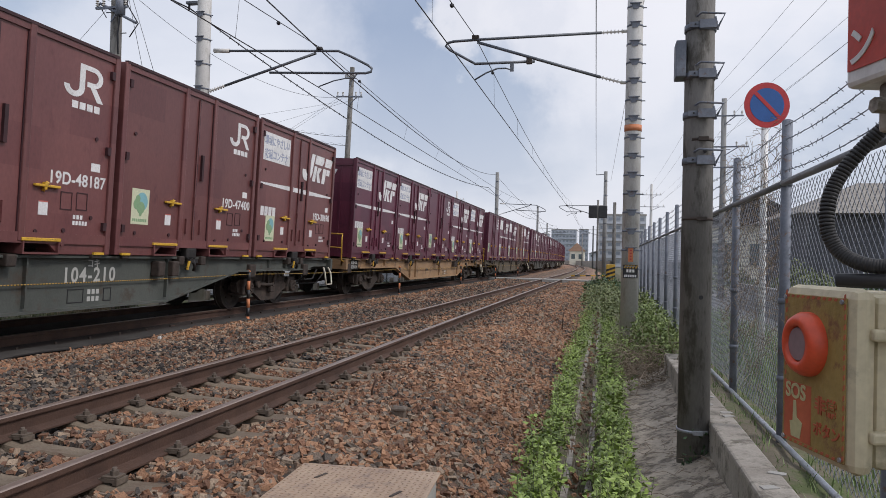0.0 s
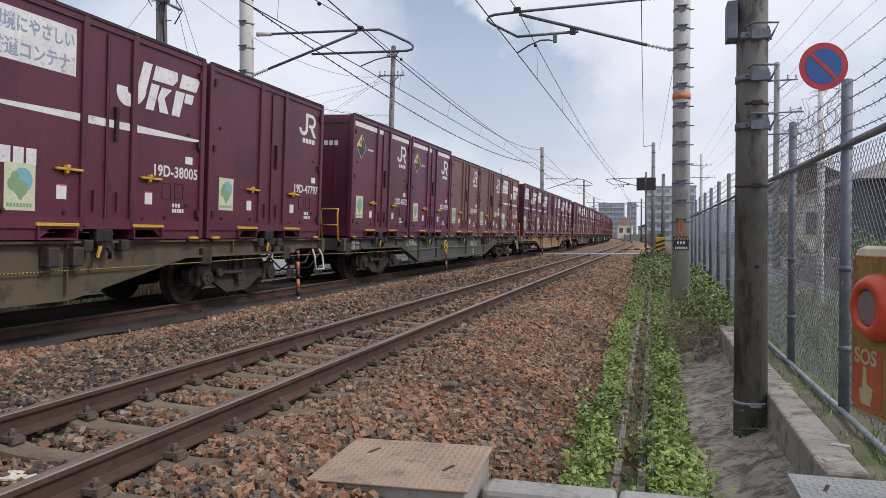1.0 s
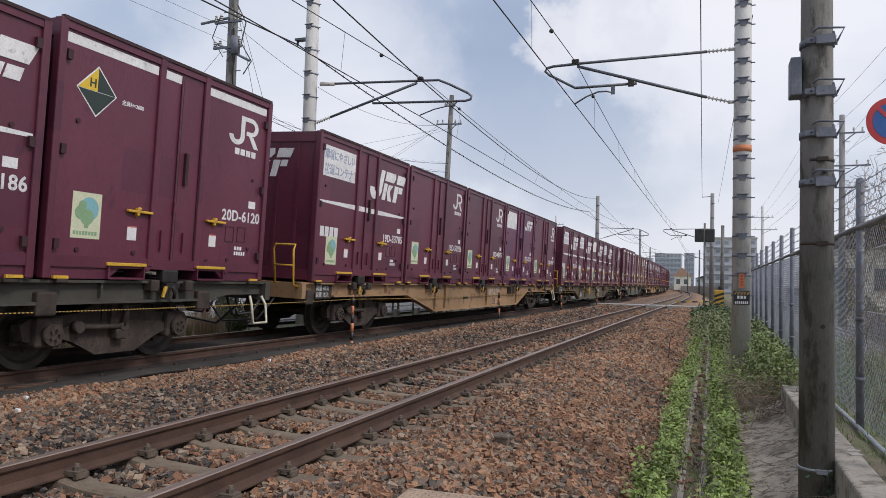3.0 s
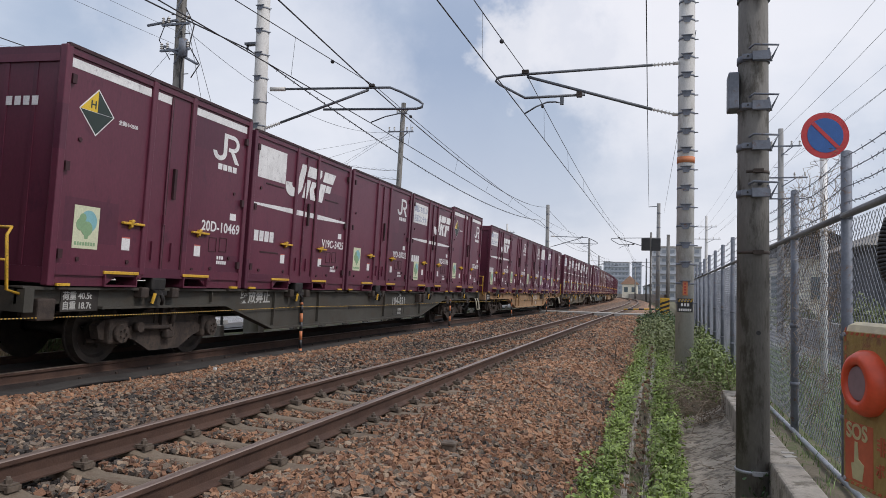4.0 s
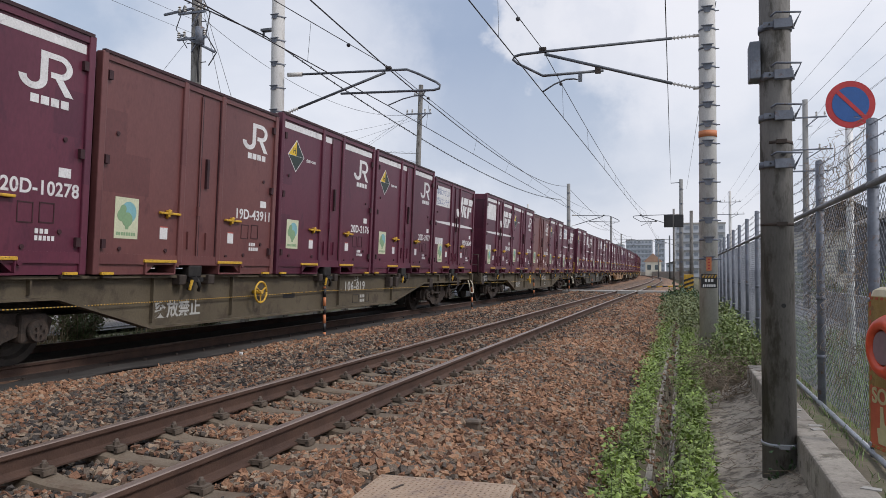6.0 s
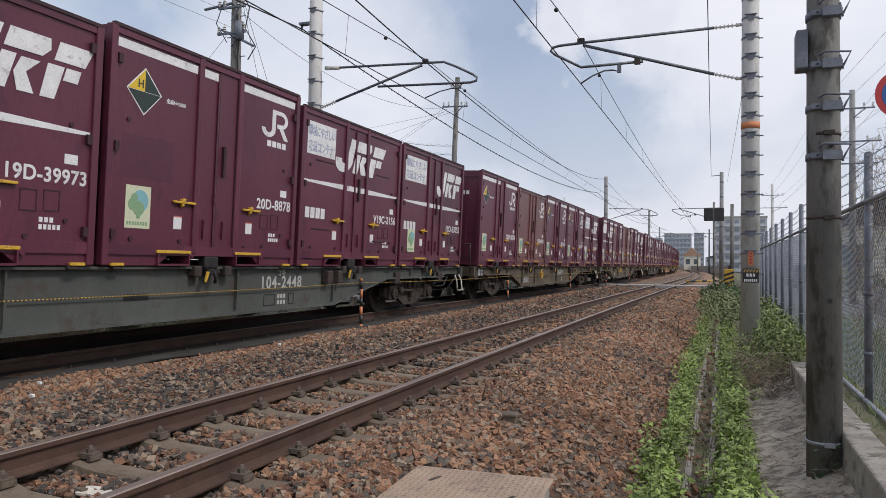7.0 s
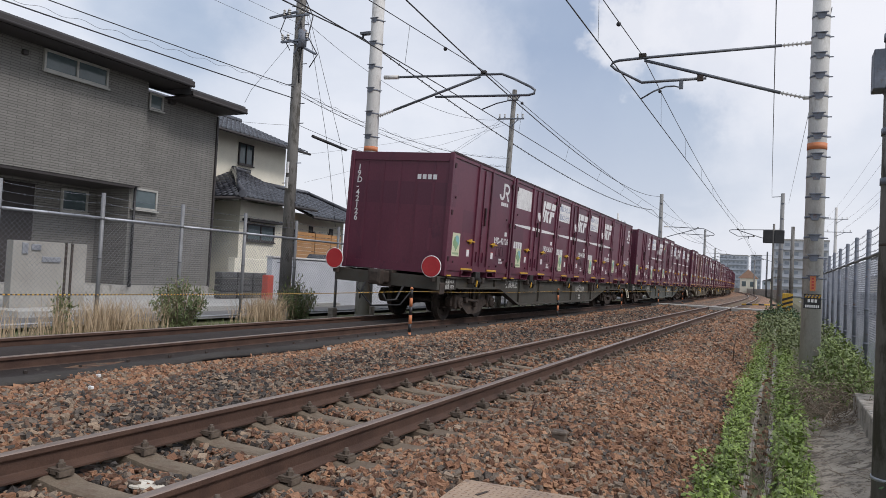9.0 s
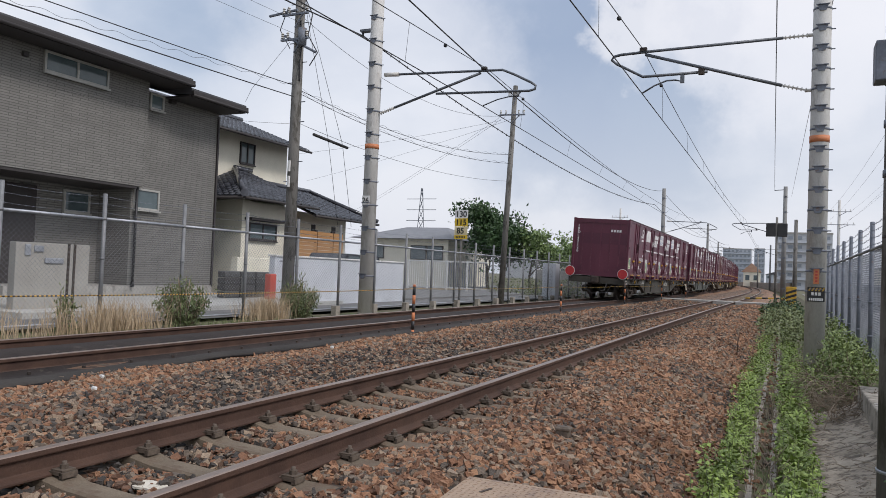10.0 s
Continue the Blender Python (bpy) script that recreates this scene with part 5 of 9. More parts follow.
def build_tail_discs(w):
    """Round red tail discs on the last wagon's rear."""
    for x in (-1.13, 1.13):
        bm = bmesh.new()
        rod(bm, (x, -9.90, 1.17), (x, -9.94, 1.17), 0.20, n=28)
        d = part("tail_disc", bm, M_REDPAINT, w, "round red tail disc")
        bm = bmesh.new()
        tube(bm, [(x + 0.208 * math.cos(t), -9.93, 1.17 + 0.208 * math.sin(t)) for t in [2 * math.pi * i / 28 for i in range(29)]], 0.009)
        part("rim", bm, M_WHITE, d)
        bm = bmesh.new()
        box(bm, x - 0.03, x + 0.03, -9.90, -9.74, 0.88, 1.2)
        part("bracket", bm, M_IRON, d)


def build_train():
    for j, (tone, number, boxes) in enumerate(TRAIN):
        build_wagon(j, tone, number, boxes)
    last = wagons[0][2][0]
    for k, ch in enumerate("19D-42126"):
        lettering("number", ch, 0.17, on_rear(-1.03, -CL / 2 + 0.0195, 2.10 - k * 0.135), M_DECAL, last)
    build_tail_discs(wagons[0][1])


SPEED, WAGON_PITCH = 17.73, 20.41
TAIL = [(0, -146.07), (0.5, -136.96), (1, -128.6), (1.5, -119.1), (2, -110.72), (2.5, -101.18), (3.8, -78.4), (4, -75.47), (4.5, -65.50), (5, -57.14), (5.5, -47.67), (6.8, -25.1), (7, -22.13), (7.5, -12.59), (8, -3.77), (8.5, 4.44), (9, 13.3), (9.5, 22.3), (10, 31.3)]  # where the last container ends


def wagon_pose(j, t):
    mid = dict(TAIL)[t] + 9.50 + WAGON_PITCH * j
    a, b = along(mid - BOGIE_Y, FAR, FAR_Z), along(mid + BOGIE_Y, FAR, FAR_Z)
    c = (a + b) / 2
    return pose(c.x, c.y, c.z, 0, math.degrees(FAR_CANT), -math.degrees(math.atan2(b.x - a.x, b.y - a.y)))


def motions():
    times = [t for t, _ in TAIL]
    for j, w, cs, sets in wagons:
        walk(w, [(t, wagon_pose(j, t)) for t in times])
        for k, c in enumerate(cs):
            here = pose(0, (k - 2) * 3.82, DECK + 0.0)
            walk(c, [(t, wagon_pose(j, t) @ here) for t in times])
        if j <= 8:
            turn = math.degrees(SPEED / FPS / 0.405)
            for s, a in sets:
                walk(s, [(f / FPS, pose(0, a, 0.405, -turn * f)) for f in range(301)])


# ---- poles and overhead line ----
M_LEAF = material("leaf", (0.130, 0.195, 0.034), (0.280, 0.375, 0.085), 1.8, 0.5, island=0.35)
M_LEAF_DARK = material("dark_leaf", (0.022, 0.055, 0.018), (0.06, 0.115, 0.035), 0.8, 0.55, island=0.4)
M_LEAF_OLIVE = material("olive_leaf", (0.10, 0.135, 0.050), (0.20, 0.225, 0.095), 1.2, 0.6, island=0.4)
M_LEAF_LIGHT = material("light_leaf", (0.12, 0.185, 0.06), (0.22, 0.30, 0.11), 0.8, 0.55, island=0.4)
M_LEAF_BUSH = material("bush_leaf", (0.075, 0.105, 0.040), (0.170, 0.200, 0.085), 1.2, 0.6, island=0.45)
M_LEAF_SCRUB = material("scrub_leaf", (0.10, 0.15, 0.040), (0.22, 0.275, 0.085), 2.2, 0.55, island=0.45)
M_STRAW = material("dry_grass", (0.36, 0.27, 0.17), (0.52, 0.41, 0.28), 1.5, 0.8, island=0.3)
M_TWIG = material("dry_twig", (0.16, 0.12, 0.085), (0.30, 0.24, 0.18), 3.0, 0.9, island=0.3)
M_BARK = material("bark", (0.05, 0.04, 0.03), (0.10, 0.08, 0.06), 6.0, 0.95, bump=0.6, bscale=30)
# far panes: paler copy of the glass, distance haze put into its colour
M_FARGLASS = material("haze_paled_window", (0.20, 0.23, 0.27), (0.27, 0.30, 0.34), 0.3, 0.3)
M_GLASS = material("window_glass", (0.075, 0.105, 0.115), (0.13, 0.165, 0.175), 0.7, 0.08)


def leaf_cloud(name, spots, mat, label, category, size=(0.03, 0.06), flat=0.5, kind="stuff", parent=None, seed=1, slim=0.55):
    """Many small folded leaves, one mesh. spots: x, y, z."""
    rng = np.random.default_rng(seed)
    p = np.array(spots, float)
    k = len(p)
    ln = rng.uniform(size[0], size[1], k)
    az = rng.uniform(0, 2 * np.pi, k)
    tilt = rng.normal(0, flat, k)
    roll = rng.normal(0, flat, k)
    u = np.stack([np.cos(az) * np.cos(tilt), np.sin(az) * np.cos(tilt), np.sin(tilt)], 1)
    side = np.stack([-np.sin(az), np.cos(az), np.zeros(k)], 1)
    up = np.cross(u, side)
    side = side * np.cos(roll)[:, None] + up * np.sin(roll)[:, None]
    w = (ln * slim * 0.5)[:, None]
    ln = ln[:, None]
    v = np.stack([p, p + u * ln * 0.45 + side * w + up * -0.1 * ln, p + u * ln, p + u * ln * 0.45 - side * w + up * -0.1 * ln], 1)
    f = (np.array([[0, 1, 2], [0, 2, 3]])[None] + 4 * np.arange(k)[:, None, None]).reshape(-1, 3)
    me = bpy.data.meshes.new(name)
    me.vertices.add(k * 4)
    me.vertices.foreach_set("co", v.reshape(-1))
    me.loops.add(f.size)
    me.loops.foreach_set("vertex_index", f.reshape(-1).astype(np.int32))
    me.polygons.add(len(f))
    me.polygons.foreach_set("loop_start", np.arange(0, f.size, 3, dtype=np.int32))
    me.polygons.foreach_set("loop_total", np.full(len(f), 3, dtype=np.int32))
    me.polygons.foreach_set("use_smooth", np.zeros(len(f), dtype=bool))
    me.update(calc_edges=True)
    me.materials.append(mat)
    ob = new(name, me)
    if parent:
        ob.parent = parent
        return tagged(ob, label, kind=kind)
    return tagged(ob, label, category, kind=kind)


def banded_pole(x, y, z0, z1, r0, r1, band, first, step_side, mat=None):
    """Concrete line pole with dark strap bands and step pegs; parts under an Empty at its foot."""
    p = thing("catenary_pole", "tall grey concrete catenary pole with strap bands", "pole", pose(x, y, z0), "catenary poles")
    h = z1 - z0
    bm = bmesh.new()
    rod(bm, (0, 0, -0.3), (0, 0, h), r0, r1, 24)
    part("shaft", bm, mat or M_POLE, p)
    sm = None
    z = first
    while z < h:
        r = r0 + (r1 - r0) * z / h
        bm = bmesh.new()
        rod(bm, (0, 0, z - 0.02), (0, 0, z + 0.02), r + 0.006, n=24)
        b = part("band", bm, M_GALV_OLD, p)
        bm = bmesh.new()
        slab(bm, [(-0.10, 0.05), (0.10, 0.05), (0.055, -0.07), (-0.055, -0.07)], 0.012, on_rear(0, -r - 0.008, z))
        box(bm, -0.12, 0.12, -r - 0.04, -r, z + 0.045, z + 0.06)
        part("bracket", bm, M_GALV_OLD, b)
        bm = bmesh.new()
        rod(bm, (step_side * (r - 0.02), 0, z), (step_side * (r + 0.07), 0, z), 0.012, n=6)
        part("step_peg", bm, M_GALV_OLD, b)
        z += band
    return p


def build_line_poles():
    a = banded_pole(1.09, 15.95, -0.25, 11.0, 0.185, 0.15, 0.396, 1.21, 1)
    bm = bmesh.new()
    rod(bm, (0, 0, 4.12), (0, 0, 4.25), 0.181, n=24)
    part("orange_ring", bm, M_ORANGE, a, "painted orange ring")
    bm = bmesh.new()
    box(bm, -0.05, 0.05, -0.205, -0.187, 1.36, 1.66)
    part("plate", bm, M_ORANGE, a, "small orange plate")
    bm = bmesh.new()
    for k in range(4):
        box(bm, -0.02, 0.02, -0.209, -0.205, 1.40 + k * 0.06, 1.43 + k * 0.06)
    part("plate_writing", bm, M_REDPAINT, a)
    bm = bmesh.new()
    box(bm, -0.15, 0.15, -0.215, -0.19, 1.02, 1.30)
    wl = part("warning_label", bm, M_BLACKPAINT, a, "black warning label with yellow stripes")
    bm = bmesh.new()
    for k in range(5):
        slab(bm, [(-0.14 + k * 0.058, 0), (-0.11 + k * 0.058, 0), (-0.08 + k * 0.058, 0.06), (-0.11 + k * 0.058, 0.06)], 0.004, on_rear(0, -0.215, 1.225))
    part("stripes", bm, M_YELLOW, wl)
    bm = bmesh.new()
    script_bars(bm, on_rear(-0.08, -0.215, 1.14), 3, 0.06, 0.06)
    script_bars(bm, on_rear(-0.12, -0.215, 1.04), 7, 0.036, 0.05)
    part("writing", bm, M_WHITE, wl)
    b = banded_pole(-9.42, 16.6, -0.15, 12.0, 0.19, 0.155, 0.62, 1.0, 1)
    bm = bmesh.new()
    rod(bm, (0, 0, 4.35), (0, 0, 4.47), 0.186, n=24)
    part("orange_ring", bm, M_ORANGE, b, "painted orange ring")
    bm = bmesh.new()
    box(bm, -0.11, 0.11, -0.206, -0.193, 2.86, 3.10)
    pl = part("number_plate", bm, M_WHITE, b, "white plate with black figures")
    lettering("figures", "26", 0.20, on_rear(-0.105, -0.208, 2.91), M_BLACKPAINT, pl)
    bm = bmesh.new()
    rod(bm, (0, 0, 0.0), (0, 0, 0.02), 0.20, n=16)
    part("foot", bm, M_CONC_OLD, b)
    for s, off, top in ((65.5, 2.75, 9.0), (115.5, 3.3, 9.0), (166, 3.3, 9.0), (216, 3.4, 9.0)):
        p = along(s, off)
        banded_pole(p.x, p.y, -0.3, top, 0.185, 0.15, 1.24, 1.0, 1, M_POLE_FAR)
    for s, off, top in ((66.0, -6.9, 9.0), (116.0, -6.9, 9.6), (167, -6.9, 9.5), (217, -6.9, 9.5)):
        p = along(s, off)
        banded_pole(p.x, p.y, -0.3, top, 0.19, 0.155, 1.24, 1.0, 1, M_POLE_FAR)


def insulator(bm, a, b, r=0.05, k=6):
    a, b = Vector(a), Vector(b)
    rod(bm, a, b, 0.018, n=6)
    for i in range(k):
        p = a.lerp(b, (i + 0.5) / k)
        d = (b - a).normalized() * 0.014
        rod(bm, p - d, p + d, r, r * 0.55, n=10)


def build_cantilevers():
    # near track: pole to the right of the rails, arm reaches left
    def near_arm(x, y, turn=0.0):
        c = thing("cantilever", "grey steel cantilever bracket with a steady arm", "bracket arm", pose(x, y, 0, 0, 0, turn), "catenary brackets")
        bm = bmesh.new()
        tube(bm, [(-0.66, 0, 6.01), (-3.30, 0, 5.97), (-3.90, 0, 5.95), (-4.04, 0, 5.92), (-4.08, 0, 5.85), (-3.98, 0, 5.76), (-3.40, 0, 5.43), (-2.08, 0, 5.44)], 0.03)
        part("top_tube", bm, M_STEELARM, c)
        bm = bmesh.new()
        tube(bm, [(-0.66, 0, 5.05), (-3.36, 0, 5.91)], 0.033)
        part("strut", bm, M_STEELARM, c)
        for z, z2 in ((6.02, 6.01), (4.92, 5.05)):
            bm = bmesh.new()
            insulator(bm, (-0.20, 0, z), (-0.66, 0, z2))
            rod(bm, (-0.13, 0, z), (-0.24, 0, z), 0.035)
            part("insulator", bm, M_PORCELAIN, c, "white ribbed porcelain insulator")
        bm = bmesh.new()
        tube(bm, [(-2.58, 0, 5.44), (-2.58, 0, 5.27), (-2.72, 0, 5.31), (-2.90, 0, 5.31), (-3.15, 0, 5.22), (-3.41, 0, 5.07)], 0.018)
        box(bm, -2.62, -2.54, -0.03, 0.03, 5.24, 5.41)
        part("steady_arm", bm, M_STEELARM, c)
        bm = bmesh.new()
        box(bm, -3.48, -3.33, -0.05, 0.05, 5.98, 6.06)
        box(bm, -2.26, -2.14, -0.05, 0.05, 5.39, 5.51)
        part("clamp", bm, M_IRON, c)
    near_arm(1.06, 15.95)
    for s, off in ((65.5, 2.75), (115.5, 3.3)):
        p = along(s, off)
        near_arm(p.x + 0.1, p.y)

    def far_arm(x, y):
        c = thing("cantilever", "grey steel cantilever bracket with a looped end", "bracket arm", pose(x, y, 0), "catenary brackets")
        bm = bmesh.new()
        tube(bm, [(0.72, 0, 6.14), (2.6, 0, 6.07), (3.60, 0, 6.03), (3.9, 0, 5.90), (4.36, 0, 5.66), (4.46, 0, 5.58), (4.44, 0, 5.50), (4.3, 0, 5.47), (1.82, 0, 5.56)], 0.03)
        part("top_tube", bm, M_STEELARM, c)
        bm = bmesh.new()
        tube(bm, [(0.62, 0, 5.27), (3.03, 0, 6.0)], 0.033)
        part("strut", bm, M_STEELARM, c)
        bm = bmesh.new()
        rod(bm, (0.30, 0, 6.16), (0.72, 0, 6.14), 0.055, n=10)
        part("insulator", bm, M_PORCELAIN, c, "white porcelain insulator")
        bm = bmesh.new()
        insulator(bm, (0.2, 0, 5.14), (0.62, 0, 5.27))
        part("insulator", bm, M_PORCELAIN, c, "white ribbed porcelain insulator")
        bm = bmesh.new()
        tube(bm, [(4.1, 0, 5.47), (4.0, 0, 5.36), (3.85, 0, 5.37), (3.5, 0, 5.31), (3.12, 0, 5.18)], 0.016)
        part("steady_arm", bm, M_STEELARM, c)
        bm = bmesh.new()
        box(bm, 3.05, 3.18, -0.05, 0.05, 6.07, 6.14)
        part("clamp", bm, M_IRON, c)
    far_arm(-9.42, 16.6)
    for s in (66.0, 116.0):
        p = along(s, -6.9)
        far_arm(p.x, p.y)


def wire(name, pts, r, mat, label):
    bm = bmesh.new()
    tube(bm, pts, r, 5)
    return solid(name, bm, mat, label, "wire", "overhead wires")


def sagging(a, b, sag, n=16):
    a, b = Vector(a), Vector(b)
    return [a.lerp(b, i / n) - Vector((0, 0, 4 * sag * (i / n) * (1 - i / n))) for i in range(n + 1)]


def build_wires():
    def chain(s_list, offs, zs, sag):
        pts = []
        for (s0, o0, z0), (s1, o1, z1) in zip(zip(s_list, offs, zs), zip(s_list[1:], offs[1:], zs[1:])):
            seg = sagging(along(s0, o0, z0), along(s1, o1, z1), sag)
            pts += seg if not pts else seg[1:]
        return pts
    near_s = [-34, 15.95, 65.5, 115.5, 166, 216]
    cn = [-0.2, 0.29, -0.22, 0.2, -0.2, 0.2]
    cc = [-0.2, 0.31, -0.08, 0.2, -0.2, 0.2]
    zn = [5.0, 5.06, 5.36, 5.5, 5.6, 5.6]
    un = [1.0, 0.98, 0.98, 0.95, 0.95, 0.95]
    wire("contact_wire", chain(near_s, cc, zn, 0.0), 0.011, M_CABLE, "taut dark contact wire over the near track")
    wire("messenger_wire", chain(near_s, cn, [z + u for z, u in zip(zn, un)], 0.55), 0.009, M_CABLE, "sagging dark messenger wire over the near track")
    far_s = [-34, 16.6, 66, 116, 167, 217]
    cf = [FAR + v for v in (0.0, 0.55, -0.75, 0.3, 0.0, 0.0)]
    cm = [FAR + v for v in (0.0, 0.62, -0.28, 0.3, 0.0, 0.0)]
    zf = [5.0, 5.16, 5.62, 5.7, 5.7, 5.7]
    wire("contact_wire", chain(far_s, cf, zf, 0.0), 0.011, M_CABLE, "taut dark contact wire over the far track")
    wire("messenger_wire", chain(far_s, cm, [6.0, 6.09, 6.40, 6.5, 6.5, 6.5], 0.55), 0.009, M_CABLE, "sagging dark messenger wire over the far track")
    aux = sagging(along(-34, FAR + 3.4, 7.9), along(16.6, FAR + 0.54, 6.08), 0.25) + sagging(along(16.6, FAR + 0.54, 6.08), along(66, FAR - 2.86, 8.8), 0.79)[1:]
    wire("auxiliary_wire", aux, 0.016, M_CABLE, "thick dark auxiliary wire over the far track")
    wire("auxiliary_wire", sagging(along(66, FAR - 2.86, 8.8), along(116, FAR - 0.3, 6.5), 0.6), 0.016, M_CABLE, "thick dark auxiliary wire over the far track")
    # droppers with their clips
    for ss, os_, oc, zz, ups, dip in ((near_s, cn, cc, zn, un, 0.55), (far_s, cm, cf, zf, [1.0, 0.93, 0.78, 0.8, 0.8, 0.8], 0.55)):
        for i in range(3):
            a, b = along(ss[i], oc[i], zz[i]), along(ss[i + 1], oc[i + 1], zz[i + 1])
            c, d = along(ss[i], os_[i], zz[i] + ups[i]), along(ss[i + 1], os_[i + 1], zz[i + 1] + ups[i + 1])
            for k in range(1, 10):
                t = (k - 0.45) / 9.3
                q = c.lerp(d, t) - Vector((0, 0, 4 * dip * t * (1 - t)))
                wire("dropper", [a.lerp(b, t), q], 0.004, M_CABLE, "thin dropper wire under the messenger wire")
    for name, p in (("wire_clip", along(13.49, 0.29, 5.89)), ("wire_clip", along(18.73, 0.26, 5.93)), ("wire_clip", along(14.3, FAR + 0.55, 6.0)), ("wire_clip", along(19.43, FAR + 0.57, 6.0))):
        bm = bmesh.new()
        bmesh.ops.create_icosphere(bm, subdivisions=2, radius=0.045, matrix=Matrix.Translation(p))
        solid(name, bm, M_CABLE, "round dark clip on the messenger wire", "wire clip")
    cable_s = [-34, 16.6, 66, 116, 167]
    cable_o = [FAR - 3.0, FAR - 3.02, FAR - 3.45, FAR - 2.6, FAR - 2.6]
    cable_z = [7.3, 7.28, 7.6, 7.6, 7.6]
    cable = chain(cable_s, cable_o, cable_z, 0.92)
    wire("feeder_cable", cable, 0.018, M_CABLE, "thick dark feeder cable beside the far track")
    # twisted hanger rings along the thick cable
    bm = bmesh.new()
    for a, b in zip(cable[16:33], cable[17:33]):
        n = max(1, int((b - a).length / 0.45))
        for i in range(n):
            p = a.lerp(b, i / n)
            rod(bm, p - Vector((0, 0.02, 0.045)), p + Vector((0, 0.02, 0.045)), 0.012, n=5)
    solid("cable_hangers", bm, M_CABLE, "small dark hangers along the feeder cable", "cable hanger", kind="stuff")
    wire("feeder_wire", sagging((0.75, -34, 8.7), (-0.22, 65.5, 8.7), 1.75, 40), 0.012, M_CABLE, "dark feeder wire above the line side")
    wire("stay_wire", [(1.27, 15.95, 6.7), along(65.5, 3.2, 8.2)], 0.008, M_CABLE, "thin stay wire between two poles")
    bm = bmesh.new()
    rod(bm, (-0.24, 65.5, 8.7), along(65.5, 2.75, 8.75), 0.03)
    solid("wire_bracket", bm, M_STEELARM, "thin steel bracket holding a wire", "bracket")
    # bracket on the pole that carries the thick cable
    bm = bmesh.new()
    box(bm, -9.9, -9.35, 16.52, 16.68, 7.36, 7.42)
    rod(bm, (-9.85, 16.6, 7.24), (-9.85, 16.6, 7.38), 0.03)
    solid("cable_bracket", bm, M_STEELARM, "small steel bracket on a concrete pole", "bracket")
    # street wires over the houses
    U = (-11.0, 15.35)
    for dz, z2, sag, r in ((5.68, 5.5, 0.35, 0.010), (5.39, 5.0, 0.25, 0.013), (7.0, 6.6, 0.35, 0.004), (7.35, 6.7, 0.3, 0.004)):
        wire("street_wire", sagging((U[0], U[1], dz), (-11.2, -20, z2), sag, 30), r, M_CABLE, "dark street cable from a utility pole")
    # loose loops of a carrier line round the upper street cable
    loops = sagging((U[0], U[1], 5.68), (-11.2, -20, 5.5), 0.35, 30)
    wire("carrier_line", [loops[0].lerp(loops[10], i / 120) - Vector((0, 0, 4 * 0.35 * (i / 360) * (1 - i / 360) * 0.98 - 0.03 * math.sin(i * 0.8))) for i in range(121)], 0.004, M_GALV_OLD, "thin wavy carrier line round a street cable")
    wire("street_wire", sagging((U[0], U[1], 4.7), (-17.2, 10.0, 5.6), 0.35), 0.004, M_CABLE, "thin street wire down to a house")
    V = (-9.62, 27.9)
    for dz, z2, sag, r in ((5.62, 5.89, 0.45, 0.008), (5.53, 5.52, 0.40, 0.008), (4.76, 4.80, 0.36, 0.006), (7.55, 7.52, 0.90, 0.006)):
        wire("street_wire", sagging((U[0], U[1], dz), (V[0], V[1], z2), sag, 20), r, M_CABLE, "dark street cable between two utility poles")
        if r == 0.008:
            pts = sagging((U[0], U[1], dz), (V[0], V[1], z2), sag, 120)
            wire("carrier_line", [p + Vector((0, 0, 0.04 + 0.03 * math.sin(i * 0.9))) for i, p in enumerate(pts)], 0.004, M_GALV_OLD, "thin wavy carrier line round a street cable")
    for dx, z1, x2, y2, z2 in ((-0.5, 7.45, -25, 40, 4.4), (-0.3, 7.45, -27, 42, 4.0), (0.4, 7.45, -24, 34, 5.8), (-0.5, 7.3, -22, 30, 6.6)):
        wire("street_wire", sagging((V[0] + dx, V[1], z1), (x2, y2, z2), 0.12), 0.005, M_CABLE, "thin street wire towards the houses")
    wire("down_wire", [(-11.25, 15.3, 6.85), (-12.0, 14.8, 5.55), (-12.1, 14.7, 5.2)], 0.005, M_CABLE, "thin wire hanging from a utility pole")
    for i, (dz, dx) in enumerate(((7.4, -0.8), (7.4, 0.8), (6.7, -0.7), (6.7, 0.7), (6.1, 0.0))):
        for (xa, ya), (xb, yb) in (((5.0 + dx, 2), (5.0 + dx, 30)), ((5.0 + dx, 30), (4.8 + dx, 70))):
            wire("street_wire", sagging((xa + 1.0 if ya == 2 else xa, ya, dz + 0.1), (xb, yb, dz), 0.3), 0.0045, M_CABLE, "thin street wire beyond the fence")


